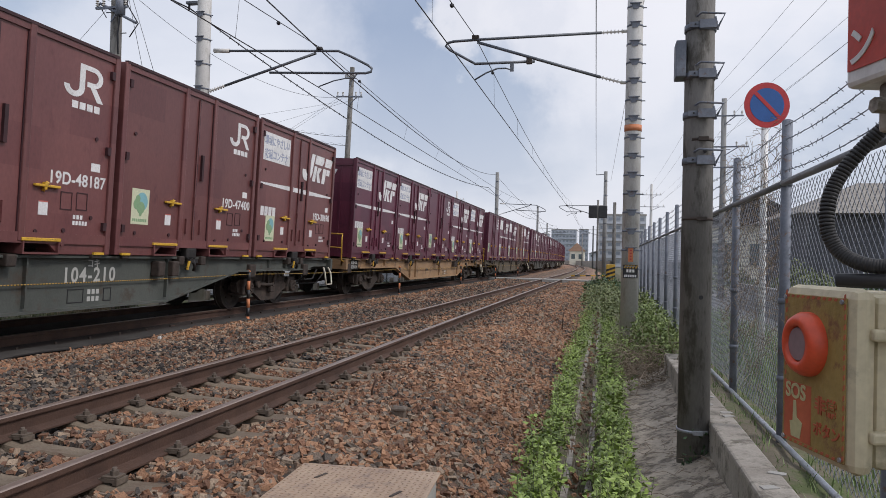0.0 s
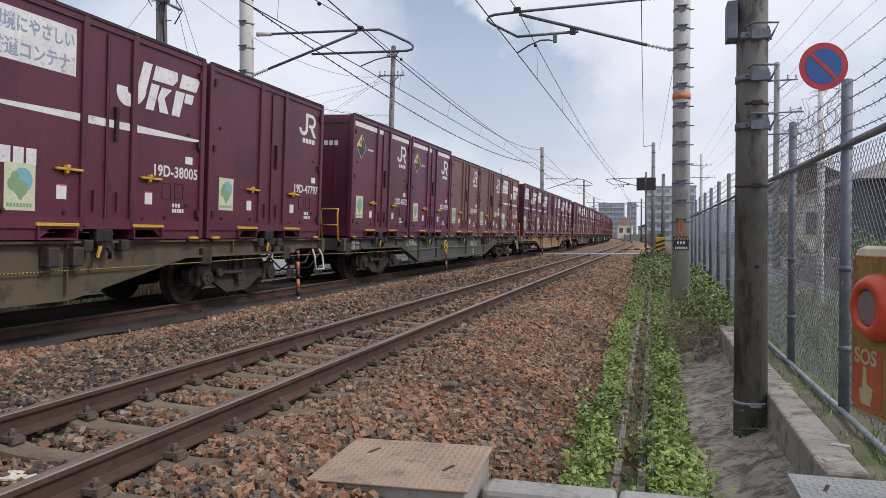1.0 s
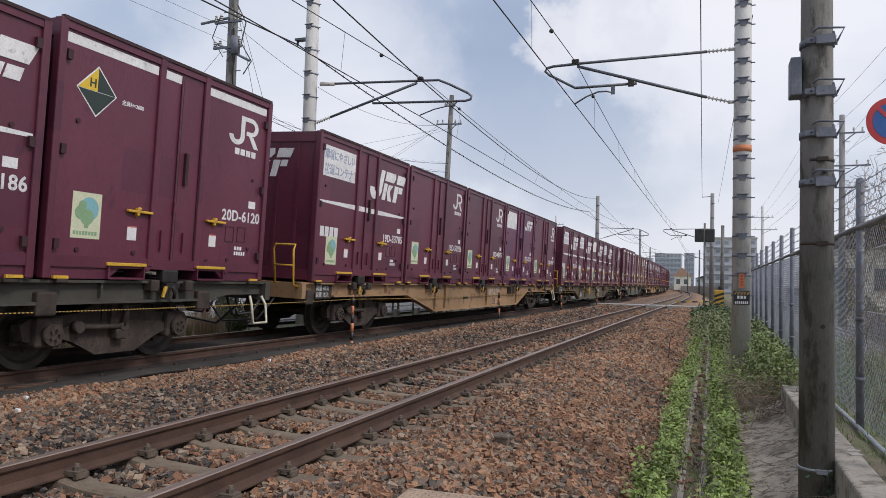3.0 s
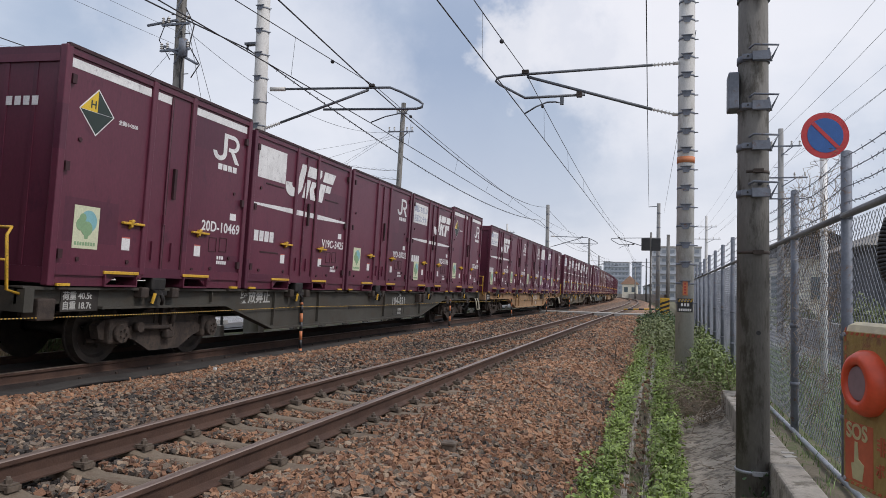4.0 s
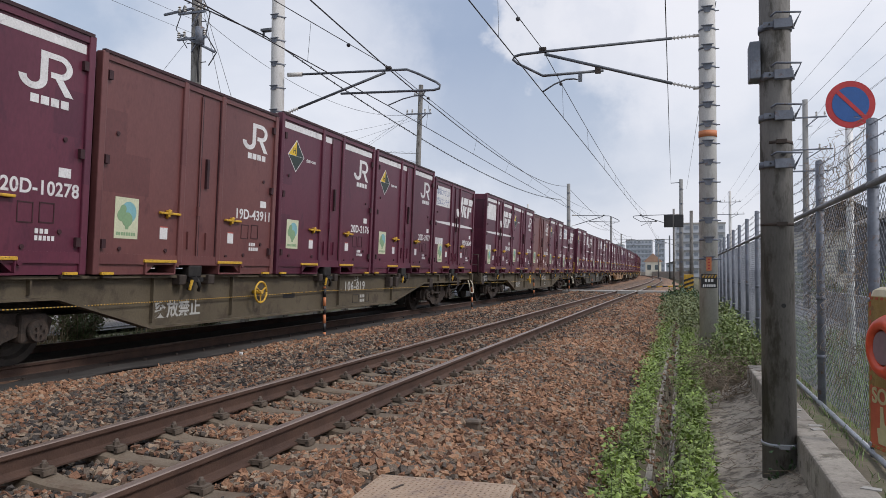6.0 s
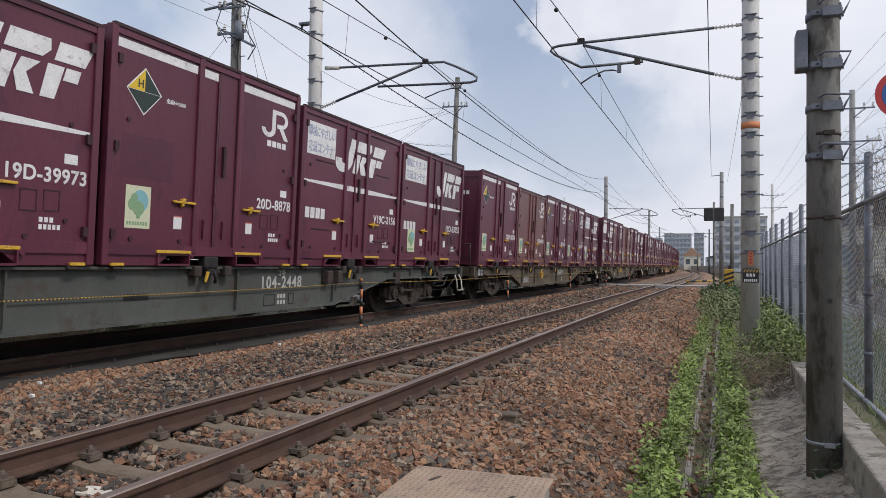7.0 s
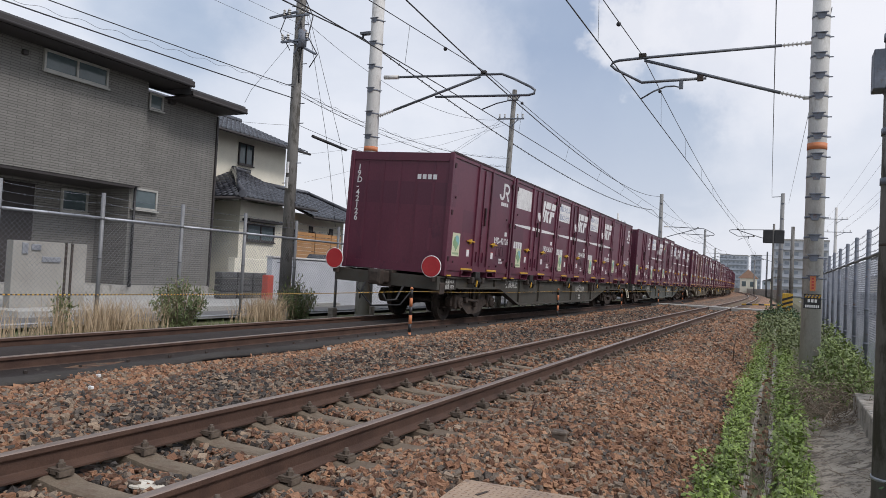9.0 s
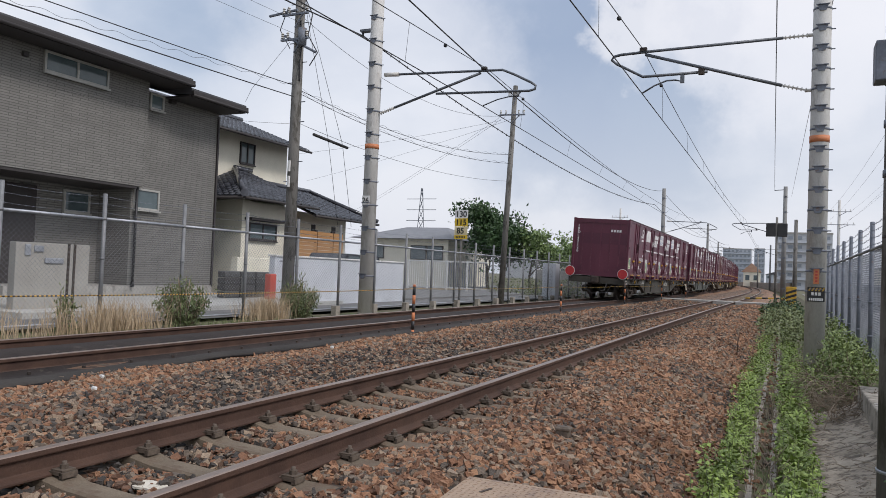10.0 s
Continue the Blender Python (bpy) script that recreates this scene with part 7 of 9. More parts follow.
def build_sos_box():
    cream = material("cream_enamel", (0.52, 0.45, 0.30), (0.60, 0.53, 0.36), 3.0, 0.5, bump=0.1, bscale=50, spots=((0.40, 0.36, 0.25), 0.2))
    gold = material("mustard_plate", (0.26, 0.185, 0.055), (0.36, 0.26, 0.085), 5.0, 0.55, bump=0.2, bscale=70, spots=((0.20, 0.10, 0.05), 0.25))
    redp = material("faded_red_print", (0.42, 0.09, 0.045), (0.50, 0.13, 0.06), 8.0, 0.5)
    button = material("orange_red_plastic", (0.62, 0.075, 0.03), (0.70, 0.10, 0.04), 6.0, 0.4)
    # local x: out of the front plate; y: along it; z up
    base = Matrix.Translation((0.992, 1.715, 0.868)) @ Matrix(((-0.957, -0.290, 0, 0), (-0.290, 0.957, 0, 0), (0, 0, 1.03, 0), (0, 0, 0, 1)))
    s = thing("emergency_button_box", "cream emergency button box with a mustard front plate and orange button", "button box", base)

    def lab(x, y, z):  # letters on the front, reading from far edge (+y) to near edge (-y)
        return Matrix(((0, 0, 1, x), (-1, 0, 0, y), (0, 1, 0, z), (0, 0, 0, 1)))
    bm = bmesh.new()
    soft_box(bm, -0.05, 0.0, -0.135, 0.135, -0.185, 0.185, 0.022)
    part("lid", bm, cream, s)
    bm = bmesh.new()
    soft_box(bm, -0.24, -0.052, -0.125, 0.125, -0.175, 0.175, 0.02)
    part("body", bm, cream, s)
    for z in (0.095, -0.105):
        bm = bmesh.new()
        soft_box(bm, -0.15, -0.03, -0.150, -0.120, z - 0.012, z + 0.012, 0.006)
        soft_box(bm, -0.14, -0.09, -0.155, -0.13, z - 0.03, z + 0.0, 0.006)
        part("clasp", bm, cream, s)
    bm = bmesh.new()
    soft_box(bm, 0.0, 0.006, -0.108, 0.120, -0.165, 0.165, 0.002)
    pl = part("front_plate", bm, gold, s, "worn mustard-yellow plate")
    bm = bmesh.new()
    for y in (-0.10, 0.112):
        for z in (-0.157, 0.157):
            rod(bm, (0.005, y, z), (0.010, y, z), 0.005, n=8)
    part("screw", bm, M_GALV, pl)
    bm = bmesh.new()
    for i in range(17):
        z = -0.16 + i * 0.02
        for y in (0.112, -0.105):
            slab(bm, [(0, 0), (0.006, 0.004), (0.006, 0.014), (0, 0.010)], 0.0007, lab(0.006, y, z))
    for i in range(11):
        y = 0.11 - i * 0.02
        for z in (-0.163, 0.157):
            slab(bm, [(0, 0), (0.010, 0), (0.014, 0.006), (0.004, 0.006)], 0.0007, lab(0.006, y, z))
    part("border_stripe", bm, redp, pl)
    bm = bmesh.new()
    slab(bm, [(0, 0), (0.105, 0), (0.105, 0.125), (0, 0.125)], 0.0008, lab(0.006, 0.110, -0.155))
    rp = part("red_field", bm, redp, pl)
    lettering("lettering", "SOS", 0.046, lab(0.0068, 0.104, -0.064), M_STICKER_OLD, rp, "pale yellow letters")
    bm = bmesh.new()
    slab(bm, [(0.03, 0.0), (0.065, 0.0), (0.073, 0.035), (0.052, 0.045), (0.048, 0.08), (0.038, 0.08), (0.036, 0.035), (0.024, 0.032)], 0.001, lab(0.0068, 0.110, -0.15))
    part("pointing_sign", bm, M_STICKER_OLD, rp)
    lettering("lettering", "非常", 0.040, lab(0.0062, -0.008, -0.078), redp, pl, "faded red letters")
    lettering("lettering", "ボタン", 0.032, lab(0.0062, -0.004, -0.125), redp, pl, "faded red letters")
    bm = bmesh.new()
    prof = [(0.006, 0.069), (0.020, 0.069), (0.036, 0.060), (0.040, 0.052), (0.040, 0.040), (0.028, 0.038), (0.028, 0.0)]
    rings = [[bm.verts.new((x, 0.016 + r * math.cos(2 * math.pi * i / 32), 0.06 + r * math.sin(2 * math.pi * i / 32))) for i in range(32)] if r > 0 else None for x, r in prof]
    for a, b in zip(rings, rings[1:]):
        if b:
            for i in range(32):
                bm.faces.new((a[i], a[(i + 1) % 32], b[(i + 1) % 32], b[i])).smooth = True
    bt = part("button_guard", bm, button, s, "round orange-red button guard")
    bm = bmesh.new()
    rod(bm, (0.02, 0.016, 0.06), (0.034, 0.016, 0.06), 0.035, n=28)
    part("push_button", bm, plain("purple_grey_plastic", (0.26, 0.19, 0.20), 0.4), bt)
    bm = bmesh.new()
    soft_box(bm, -0.16, -0.06, 0.135, 0.16, -0.10, -0.03, 0.005)
    part("side_hook", bm, M_BLACK, s)
    # conduit and post
    bm = bmesh.new()
    path = [Vector(p) + Vector((0.01, 0, 0)) for p in ((1.27, 1.66, 1.56), (1.20, 1.71, 1.50), (1.14, 1.75, 1.43), (1.095, 1.77, 1.38), (1.05, 1.78, 1.32), (1.022, 1.78, 1.26), (1.015, 1.77, 1.19), (1.035, 1.76, 1.14), (1.07, 1.74, 1.113), (1.115, 1.72, 1.105), (1.17, 1.69, 1.12), (1.26, 1.64, 1.17))]
    pts = []
    for i in range(len(path) - 1):
        p0, p1, p2, p3 = path[max(i - 1, 0)], path[i], path[i + 1], path[min(i + 2, len(path) - 1)]
        for k in range(4):
            t = k / 4
            pts.append(0.5 * (2 * p1 + (p2 - p0) * t + (2 * p0 - 5 * p1 + 4 * p2 - p3) * t * t + (3 * p1 - p0 - 3 * p2 + p3) * t ** 3))
    pts.append(path[-1])
    tube(bm, pts, 0.0125, 12)
    c = thing("conduit", "black corrugated conduit looping to the button box", "conduit")
    part("hose", bm, M_BLACK, c)
    for k in range(len(pts) - 1):
        a, b = Vector(pts[k]), Vector(pts[k + 1])
        for f in (0.15, 0.65):
            bm = bmesh.new()
            d = (b - a).normalized() * 0.0035
            p = a.lerp(b, f)
            rod(bm, p - d, p + d, 0.0165, n=14)
            part("rib", bm, M_BLACK, c)
    bm = bmesh.new()
    rod(bm, (1.33, 1.55, -0.4), (1.33, 1.55, 2.6), 0.06, n=18)
    solid("crossing_post", bm, M_BLACKPAINT, "dark steel crossing post behind the button box", "post")
    bm = bmesh.new()
    tube(bm, [(1.15, 1.66, 0.72), (1.15, 1.66, 0.5), (1.2, 1.64, -0.3)], 0.03, 10)
    tube(bm, [(1.045, 1.76, 1.072), (1.30, 1.60, 1.075)], 0.016, 10)
    solid("cable_pipe", bm, M_BLACK, "black cable pipe under and over the button box", "pipe")


def build_crossing_sign():
    red = material("red_sign_face", (0.50, 0.045, 0.03), (0.60, 0.07, 0.04), 3.0, 0.45)
    s = thing("crossing_sign", "red and white lettered sign box with a dark visor", "sign", Matrix.Translation((1.042, 1.60, 1.475)) @ Matrix(((-0.957, -0.290, 0, 0), (-0.290, 0.957, 0, 0), (0, 0, 1, 0), (0, 0, 0, 1))))

    def lab(x, y, z):
        return Matrix(((0, 0, 1, x), (-1, 0, 0, y), (0, 1, 0, z), (0, 0, 0, 1)))
    bm = bmesh.new()
    soft_box(bm, -0.10, 0.0, -0.25, 0.062, 0.0, 0.60, 0.012)
    b = part("case", bm, M_WHITE, s)
    bm = bmesh.new()
    slab(bm, [(0, 0), (0.27, 0), (0.27, 0.52), (0, 0.52)], 0.003, lab(0.0, 0.050, 0.035))
    f = part("face", bm, red, s)
    lettering("lettering", "ン", 0.088, lab(0.004, 0.048, 0.05), M_WHITE, f, "white letter")
    bm = bmesh.new()
    slab(bm, [(0.0, 0.0), (0.14, -0.26), (0.26, -0.24), (0.26, 0.1), (0.0, 0.1)], 0.12, lab(0.03, -0.06, 0.36))
    part("visor", bm, M_BLACK, s)
    bm = bmesh.new()
    soft_box(bm, -0.09, -0.03, -0.20, 0.0, -0.10, 0.0, 0.008)
    rod(bm, (-0.03, -0.03, -0.05), (0.0, -0.03, -0.05), 0.016, n=6)
    part("bracket", bm, M_CONC_OLD, s)


def build_round_sign():
    x, y, z = 2.60, 10.3, 3.22
    s = thing("no_parking_sign", "round blue and red no-parking sign on a white post", "sign", pose(x, y, z, 0, 0, 12))
    bm = bmesh.new()
    slab(bm, disc(0, 0, 0.30, 40), 0.012, on_rear(0, 0, 0))
    part("disc", bm, M_REDPAINT, s)
    bm = bmesh.new()
    slab(bm, disc(0, 0, 0.225, 40), 0.003, on_rear(0, -0.012, 0))
    part("blue_field", bm, M_BLUEPAINT, s)
    bm = bmesh.new()
    slab(bm, [(-0.175, 0.14), (-0.14, 0.175), (0.175, -0.14), (0.14, -0.175)], 0.003, on_rear(0, -0.0155, 0))
    part("slash", bm, M_REDPAINT, s)
    bm = bmesh.new()
    rod(bm, (0, 0.04, -3.6), (0, 0.04, 0.15), 0.045, n=14)
    part("post", bm, M_WHITE, s)


# ---- plants ----
def build_weeds():
    rnd = random.Random(21)
    spots, stems = [], bmesh.new()
    for _ in range(2700):
        y = 3.75 + 24 * rnd.random() ** 1.8
        left = rnd.random() < 0.42
        x = rnd.gauss(0.11, 0.07) if left else rnd.gauss(0.645, 0.078)
        x += 0.07 * noise.noise(Vector((y * 0.9, 3.3 if left else 8.1, 0)))
        clump = 0.5 + noise.noise(Vector((y * 1.4, 1.2 if left else 5.7, 0)))
        if rnd.random() > 0.35 + clump:
            continue
        if y > 12:
            x += rnd.gauss(0.03, 0.07)
        g = -0.53
        h = rnd.uniform(0.06, 0.20) * (0.7 + 0.8 * max(0.0, clump)) * (1.0 if y < 9 else 1.15)
        if y < 10:
            tube(stems, [(x, y, g), (x + rnd.uniform(-0.03, 0.03), y + rnd.uniform(-0.03, 0.03), g + h)], 0.0025, 3)
        for k in range(rnd.randint(9, 15) if y < 12 else 8):
            r = rnd.uniform(0.0, 0.06)
            a = rnd.uniform(0, 6.28)
            spots.append((x + r * math.cos(a), y + r * math.sin(a), g + h * rnd.uniform(0.35, 1.05)))
    for _ in range(190):
        y = 3.9 + 11 * rnd.random() ** 1.5
        x = rnd.gauss(0.10, 0.06) if rnd.random() < 0.45 else rnd.gauss(0.66, 0.07)
        h = rnd.uniform(0.20, 0.36)
        dx, dy = rnd.uniform(-0.06, 0.06), rnd.uniform(-0.06, 0.06)
        tube(stems, [(x, y, -0.55), (x + dx, y + dy, -0.55 + h)], 0.003, 3)
        for k in range(14):
            t = 0.35 + 0.65 * k / 13
            a = k * 2.4
            spots.append((x + dx * t + 0.018 * math.cos(a), y + dy * t + 0.018 * math.sin(a), -0.55 + h * t))
    leaf_cloud("weeds", spots, M_LEAF, "dense bright green broad-leaved weeds along the gutter", "weeds", (0.03, 0.068), 0.45, seed=4, slim=0.62)
    solid("weed_stems", stems, M_LEAF_OLIVE, "thin green weed stems along the gutter", "weeds", kind="stuff")
    # scrub round the foot of the concrete pole and along the fence
    for n, (cx, cy, rx, ry, h, k, mt, sz) in enumerate(((1.36, 12.0, 0.36, 1.7, 0.95, 3300, M_LEAF_SCRUB, (0.035, 0.075)), (1.50, 14.4, 0.28, 1.5, 0.7, 1200, M_LEAF_SCRUB, (0.04, 0.08)), (0.95, 11.0, 0.25, 0.9, 0.55, 800, M_LEAF_SCRUB, (0.03, 0.06)),
                                                (1.2, 19, 0.7, 3.0, 0.9, 1800, M_LEAF_OLIVE, (0.06, 0.11)), (0.6, 26, 0.8, 6.0, 0.75, 2200, M_LEAF_OLIVE, (0.07, 0.13)), (0.6, 36, 1.0, 5.0, 0.8, 1500, M_LEAF_DARK, (0.08, 0.16)), (1.72, 9.9, 0.12, 0.8, 1.0, 800, M_LEAF, (0.04, 0.09)))):
        sp = []
        for _ in range(k):
            a, r = rnd.uniform(0, 6.28), math.sqrt(rnd.random())
            x, y = cx + rx * r * math.cos(a), cy + ry * r * math.sin(a)
            top = h * (1 - 0.6 * r * r) * (0.6 + 0.6 * noise.noise(Vector((x * 3, y * 3, n))) + 0.3)
            sp.append((x, y, -0.35 + max(0.05, top) * rnd.random() ** 0.6))
        leaf_cloud("scrub", sp, mt, "untidy olive-green scrub beside the fence", "scrub", sz, 0.7, seed=30 + n)
    # brown dry stems hanging over the slope
    bm = bmesh.new()
    for _ in range(430):
        x, y = rnd.uniform(0.82, 1.5), 9.2 + 3.6 * rnd.random() ** 1.2
        p = Vector((x, y, -0.47 + rnd.uniform(0, 0.42)))
        pts = [p.copy()]
        d = Vector((rnd.uniform(-1, 0.4), rnd.uniform(-1, 0.6), rnd.uniform(-0.2, 0.9)))
        for _ in range(4):
            d = (d + Vector((rnd.uniform(-0.5, 0.5), rnd.uniform(-0.5, 0.5), rnd.uniform(-0.7, 0.3)))).normalized()
            p = p + d * rnd.uniform(0.05, 0.13)
            pts.append(p.copy())
        tube(bm, pts, 0.004, 4)
    for _ in range(130):
        x, y = rnd.gauss(0.42, 0.09), rnd.uniform(5.2, 12)
        h = rnd.uniform(0.10, 0.38)
        tube(bm, [(x, y, -0.58), (x + rnd.uniform(-0.05, 0.05), y + rnd.uniform(-0.05, 0.05), -0.58 + h * 0.6), (x + rnd.uniform(-0.12, 0.12), y + rnd.uniform(-0.1, 0.1), -0.58 + h)], 0.0025, 4)
    solid("dry_stems", bm, M_TWIG, "brown dry stems spilling over the slope", "dry stems", kind="stuff")
    # creeper on the dark pole's foot
    sp = []
    for _ in range(110):
        t = rnd.random()
        a = rnd.uniform(-2.2, -0.6)
        r = 0.13 + 0.03 * rnd.random()
        sp.append((1.232 + r * math.cos(a), 5.85 + r * math.sin(a), -0.5 + 0.40 * t * rnd.random() + 0.02))
    leaf_cloud("creeper", sp, M_LEAF_DARK, "small dark creeper at the foot of the old pole", "creeper", (0.025, 0.05), 0.9, seed=9)
    # grass tufts behind the kerb and fence
    blades("grass", [(rnd.uniform(1.56, 2.6), rnd.uniform(3.9, 14)) for _ in range(900)], -0.2, (0.04, 0.15), M_LEAF_LIGHT, "green grass tufts along the fence foot", 5)
    blades("grass", [(rnd.uniform(2.0, 3.6), rnd.uniform(4.5, 20)) for _ in range(1600)], -0.26, (0.12, 0.42), M_LEAF_LIGHT, "yellow-green grass behind the fence", 6)
    # left side between the far track and the fence
    sp = [(rnd.uniform(-10.0, -8.5), rnd.uniform(4.5, 13.2)) for _ in range(700)]
    blades("grass", sp, -0.22, (0.05, 0.2), M_LEAF_OLIVE, "green grass beside the far track", 7)
    sp = [(rnd.gauss(-9.4, 0.20), rnd.gauss(8.5, 0.50)) for _ in range(280)] + [(rnd.gauss(-9.6, 0.16), rnd.gauss(12.8, 0.28)) for _ in range(240)] + [(rnd.gauss(-9.3, 0.3), rnd.gauss(6.6, 0.6)) for _ in range(60)]
    blades("dry_grass", sp, -0.2, (0.25, 0.72), M_STRAW, "tall feathery straw-coloured dry grass by the far track", 8)
    for cx, cy, h, k, wide in ((-9.6, 10.3, 1.1, 2600, 0.50), (-9.8, 14.2, 1.12, 2600, 0.48), (-9.5, 7.75, 0.9, 300, 0.16)):
        sp, bm = [], bmesh.new()
        for _ in range(max(5, k // 42)):
            a, r = rnd.uniform(0, 6.28), math.sqrt(rnd.random())
            foot = Vector((cx + 0.35 * wide * r * math.cos(a), cy + 0.35 * wide * r * math.sin(a), -0.25))
            tip = Vector((cx + wide * r * math.cos(a), cy + wide * r * math.sin(a), -0.2 + h * (1 - 0.45 * r) * rnd.uniform(0.7, 1.05)))
            tube(bm, [foot, foot.lerp(tip, 0.5) + Vector((0, 0, 0.06)), tip], 0.006, 4)
            for _ in range(42):
                t = rnd.random() ** 0.7
                p = foot.lerp(tip, t)
                sp.append((p.x + rnd.gauss(0, 0.055), p.y + rnd.gauss(0, 0.055), p.z + rnd.gauss(0.02, 0.05)))
        leaf_cloud("bush", sp, M_LEAF_BUSH, "upright dark olive-green bush by the far track", "bush", (0.05, 0.11), 1.1, seed=int(cy * 3), slim=0.3)
        solid("bush_stems", bm, M_TWIG, "thin upright stems of a bush", "bush", kind="stuff")


def blades(name, spots, z, hs, mat, label, seed):
    rng = np.random.default_rng(seed)
    p = np.array([(x, y, z) for x, y in spots for _ in range(4)], float)
    p[:, :2] += rng.normal(0, 0.04, (len(p), 2))
    k = len(p)
    h = rng.uniform(hs[0], hs[1], k)
    lean = rng.normal(0, 0.28, (k, 2)) * h[:, None]
    a = rng.uniform(0, np.pi, k)
    w = np.stack([np.cos(a), np.sin(a), np.zeros(k)], 1) * 0.0042
    mid = p + np.concatenate([lean * 0.35, (h * 0.6)[:, None]], 1)
    tip = p + np.concatenate([lean, h[:, None]], 1)
    v = np.stack([p - w, p + w, mid + w * 0.8, mid - w * 0.8, tip], 1)
    f4 = (np.array([0, 1, 2, 3])[None] + 5 * np.arange(k)[:, None])
    f3 = (np.array([3, 2, 4])[None] + 5 * np.arange(k)[:, None])
    me = bpy.data.meshes.new(name)
    me.from_pydata(v.reshape(-1, 3).tolist(), [], f4.tolist() + f3.tolist())
    me.materials.append(mat)
    return tagged(new(name, me), label, "grass", kind="stuff")


def tree(x, y, h, spread, mat, label, seed, leaves=3500, base=-0.3, leafsize=(0.10, 0.2)):
    rnd = random.Random(seed)
    t = thing("tree", label, "tree", pose(x, y, base), "trees beyond the fence")
    bm = bmesh.new()
    tips = []

    def limb(p, d, ln, r, depth):
        pts = [p.copy()]
        q = p.copy()
        for _ in range(4):
            d = (d + Vector((rnd.uniform(-0.25, 0.25), rnd.uniform(-0.25, 0.25), rnd.uniform(-0.05, 0.2)))).normalized()
            q = q + d * ln / 4
            pts.append(q.copy())
        for a, b, i in zip(pts, pts[1:], range(4)):
            rod(bm, a, b, r * (1 - i * 0.18), r * (1 - (i + 1) * 0.18), 7, caps=False)
        tips.append((q, ln))
        if depth:
            for _ in range(4 if depth > 1 else 3):
                a = rnd.uniform(0, 6.28)
                nd = Vector((math.cos(a) * spread, math.sin(a) * spread, rnd.uniform(0.25, 0.9))).normalized()
                limb(pts[rnd.randint(2, 4)], nd, ln * rnd.uniform(0.5, 0.75), r * 0.5, depth - 1)
    limb(Vector((0, 0, 0)), Vector((0, 0, 1)), h * 0.45, h * 0.022, 3)
    part("trunk", bm, M_BARK, t)
    sp = []
    for _ in range(leaves):
        q, ln = rnd.choice(tips[1:])
        g = ln * 0.42
        sp.append((q.x + rnd.gauss(0, g), q.y + rnd.gauss(0, g), max(h * 0.18, q.z + rnd.gauss(0, g * 0.75))))
    leaf_cloud("crown", sp, mat, "", "", leafsize, 0.8, "stuff", t, seed)


# ---- buildings on the left ----
def siding_material():
    mt = bpy.data.materials.new("grey_tile_siding")
    mt.use_nodes = True
    n, l = mt.node_tree.nodes, mt.node_tree.links
    b = n["Principled BSDF"]
    b.inputs["Roughness"].default_value = 0.75
    co = n.new("ShaderNodeTexCoord")
    sx = n.new("ShaderNodeSeparateXYZ")
    l.new(co.outputs["Object"], sx.inputs[0])
    ad = n.new("ShaderNodeMath")
    l.new(sx.outputs["X"], ad.inputs[0])
    l.new(sx.outputs["Y"], ad.inputs[1])
    cb = n.new("ShaderNodeCombineXYZ")
    l.new(ad.outputs[0], cb.inputs[0])
    l.new(sx.outputs["Z"], cb.inputs[1])
    br = n.new("ShaderNodeTexBrick")
    br.inputs["Scale"].default_value = 1.0
    br.inputs["Brick Width"].default_value = 0.50
    br.inputs["Row Height"].default_value = 0.068
    br.inputs["Mortar Size"].default_value = 0.010
    br.inputs["Color1"].default_value = (0.175, 0.170, 0.158, 1)
    br.inputs["Color2"].default_value = (0.205, 0.200, 0.186, 1)
    br.inputs["Mortar"].default_value = (0.105, 0.102, 0.095, 1)
    l.new(cb.outputs[0], br.inputs["Vector"])
    no = n.new("ShaderNodeTexNoise")
    no.inputs["Scale"].default_value = 2.0
    no.inputs["Detail"].default_value = 5
    l.new(co.outputs["Object"], no.inputs["Vector"])
    mr = n.new("ShaderNodeMapRange")
    mr.inputs["To Min"].default_value, mr.inputs["To Max"].default_value = 0.8, 1.2
    l.new(no.outputs["Fac"], mr.inputs["Value"])
    hs = n.new("ShaderNodeHueSaturation")
    l.new(br.outputs["Color"], hs.inputs["Color"])
    l.new(mr.outputs[0], hs.inputs["Value"])
    l.new(hs.outputs["Color"], b.inputs["Base Color"])
    bp = n.new("ShaderNodeBump")
    bp.inputs["Strength"].default_value = 0.6
    bp.inputs["Distance"].default_value = 0.02
    bp.invert = True
    l.new(br.outputs["Fac"], bp.inputs["Height"])
    l.new(bp.outputs[0], b.inputs["Normal"])
    return mt


M_ROOF_DARK = material("dark_roof_sheet", (0.045, 0.045, 0.05), (0.075, 0.075, 0.08), 1.2, 0.5, bump=0.2, bscale=20)
M_CREAM = material("cream_plaster", (0.66, 0.63, 0.53), (0.76, 0.73, 0.62), 1.0, 0.85, bump=0.1, bscale=60)
M_TILE = material("glazed_roof_tile", (0.028, 0.029, 0.036), (0.065, 0.068, 0.080), 2.5, 0.14, island=0.3)
M_DARKTRIM = plain("dark_trim", (0.035, 0.03, 0.03), 0.6)
M_WALLWHITE = material("pale_blue_white_wall", (0.52, 0.55, 0.60), (0.62, 0.65, 0.70), 0.8, 0.6)
M_WOOD = material("orange_wood_slats", (0.34, 0.17, 0.06), (0.44, 0.24, 0.10), 2.0, 0.6, stretch=(1, 0.3, 4))


M_SASH = material("grey_beige_sash", (0.34, 0.335, 0.31), (0.42, 0.415, 0.39), 5.0, 0.5)


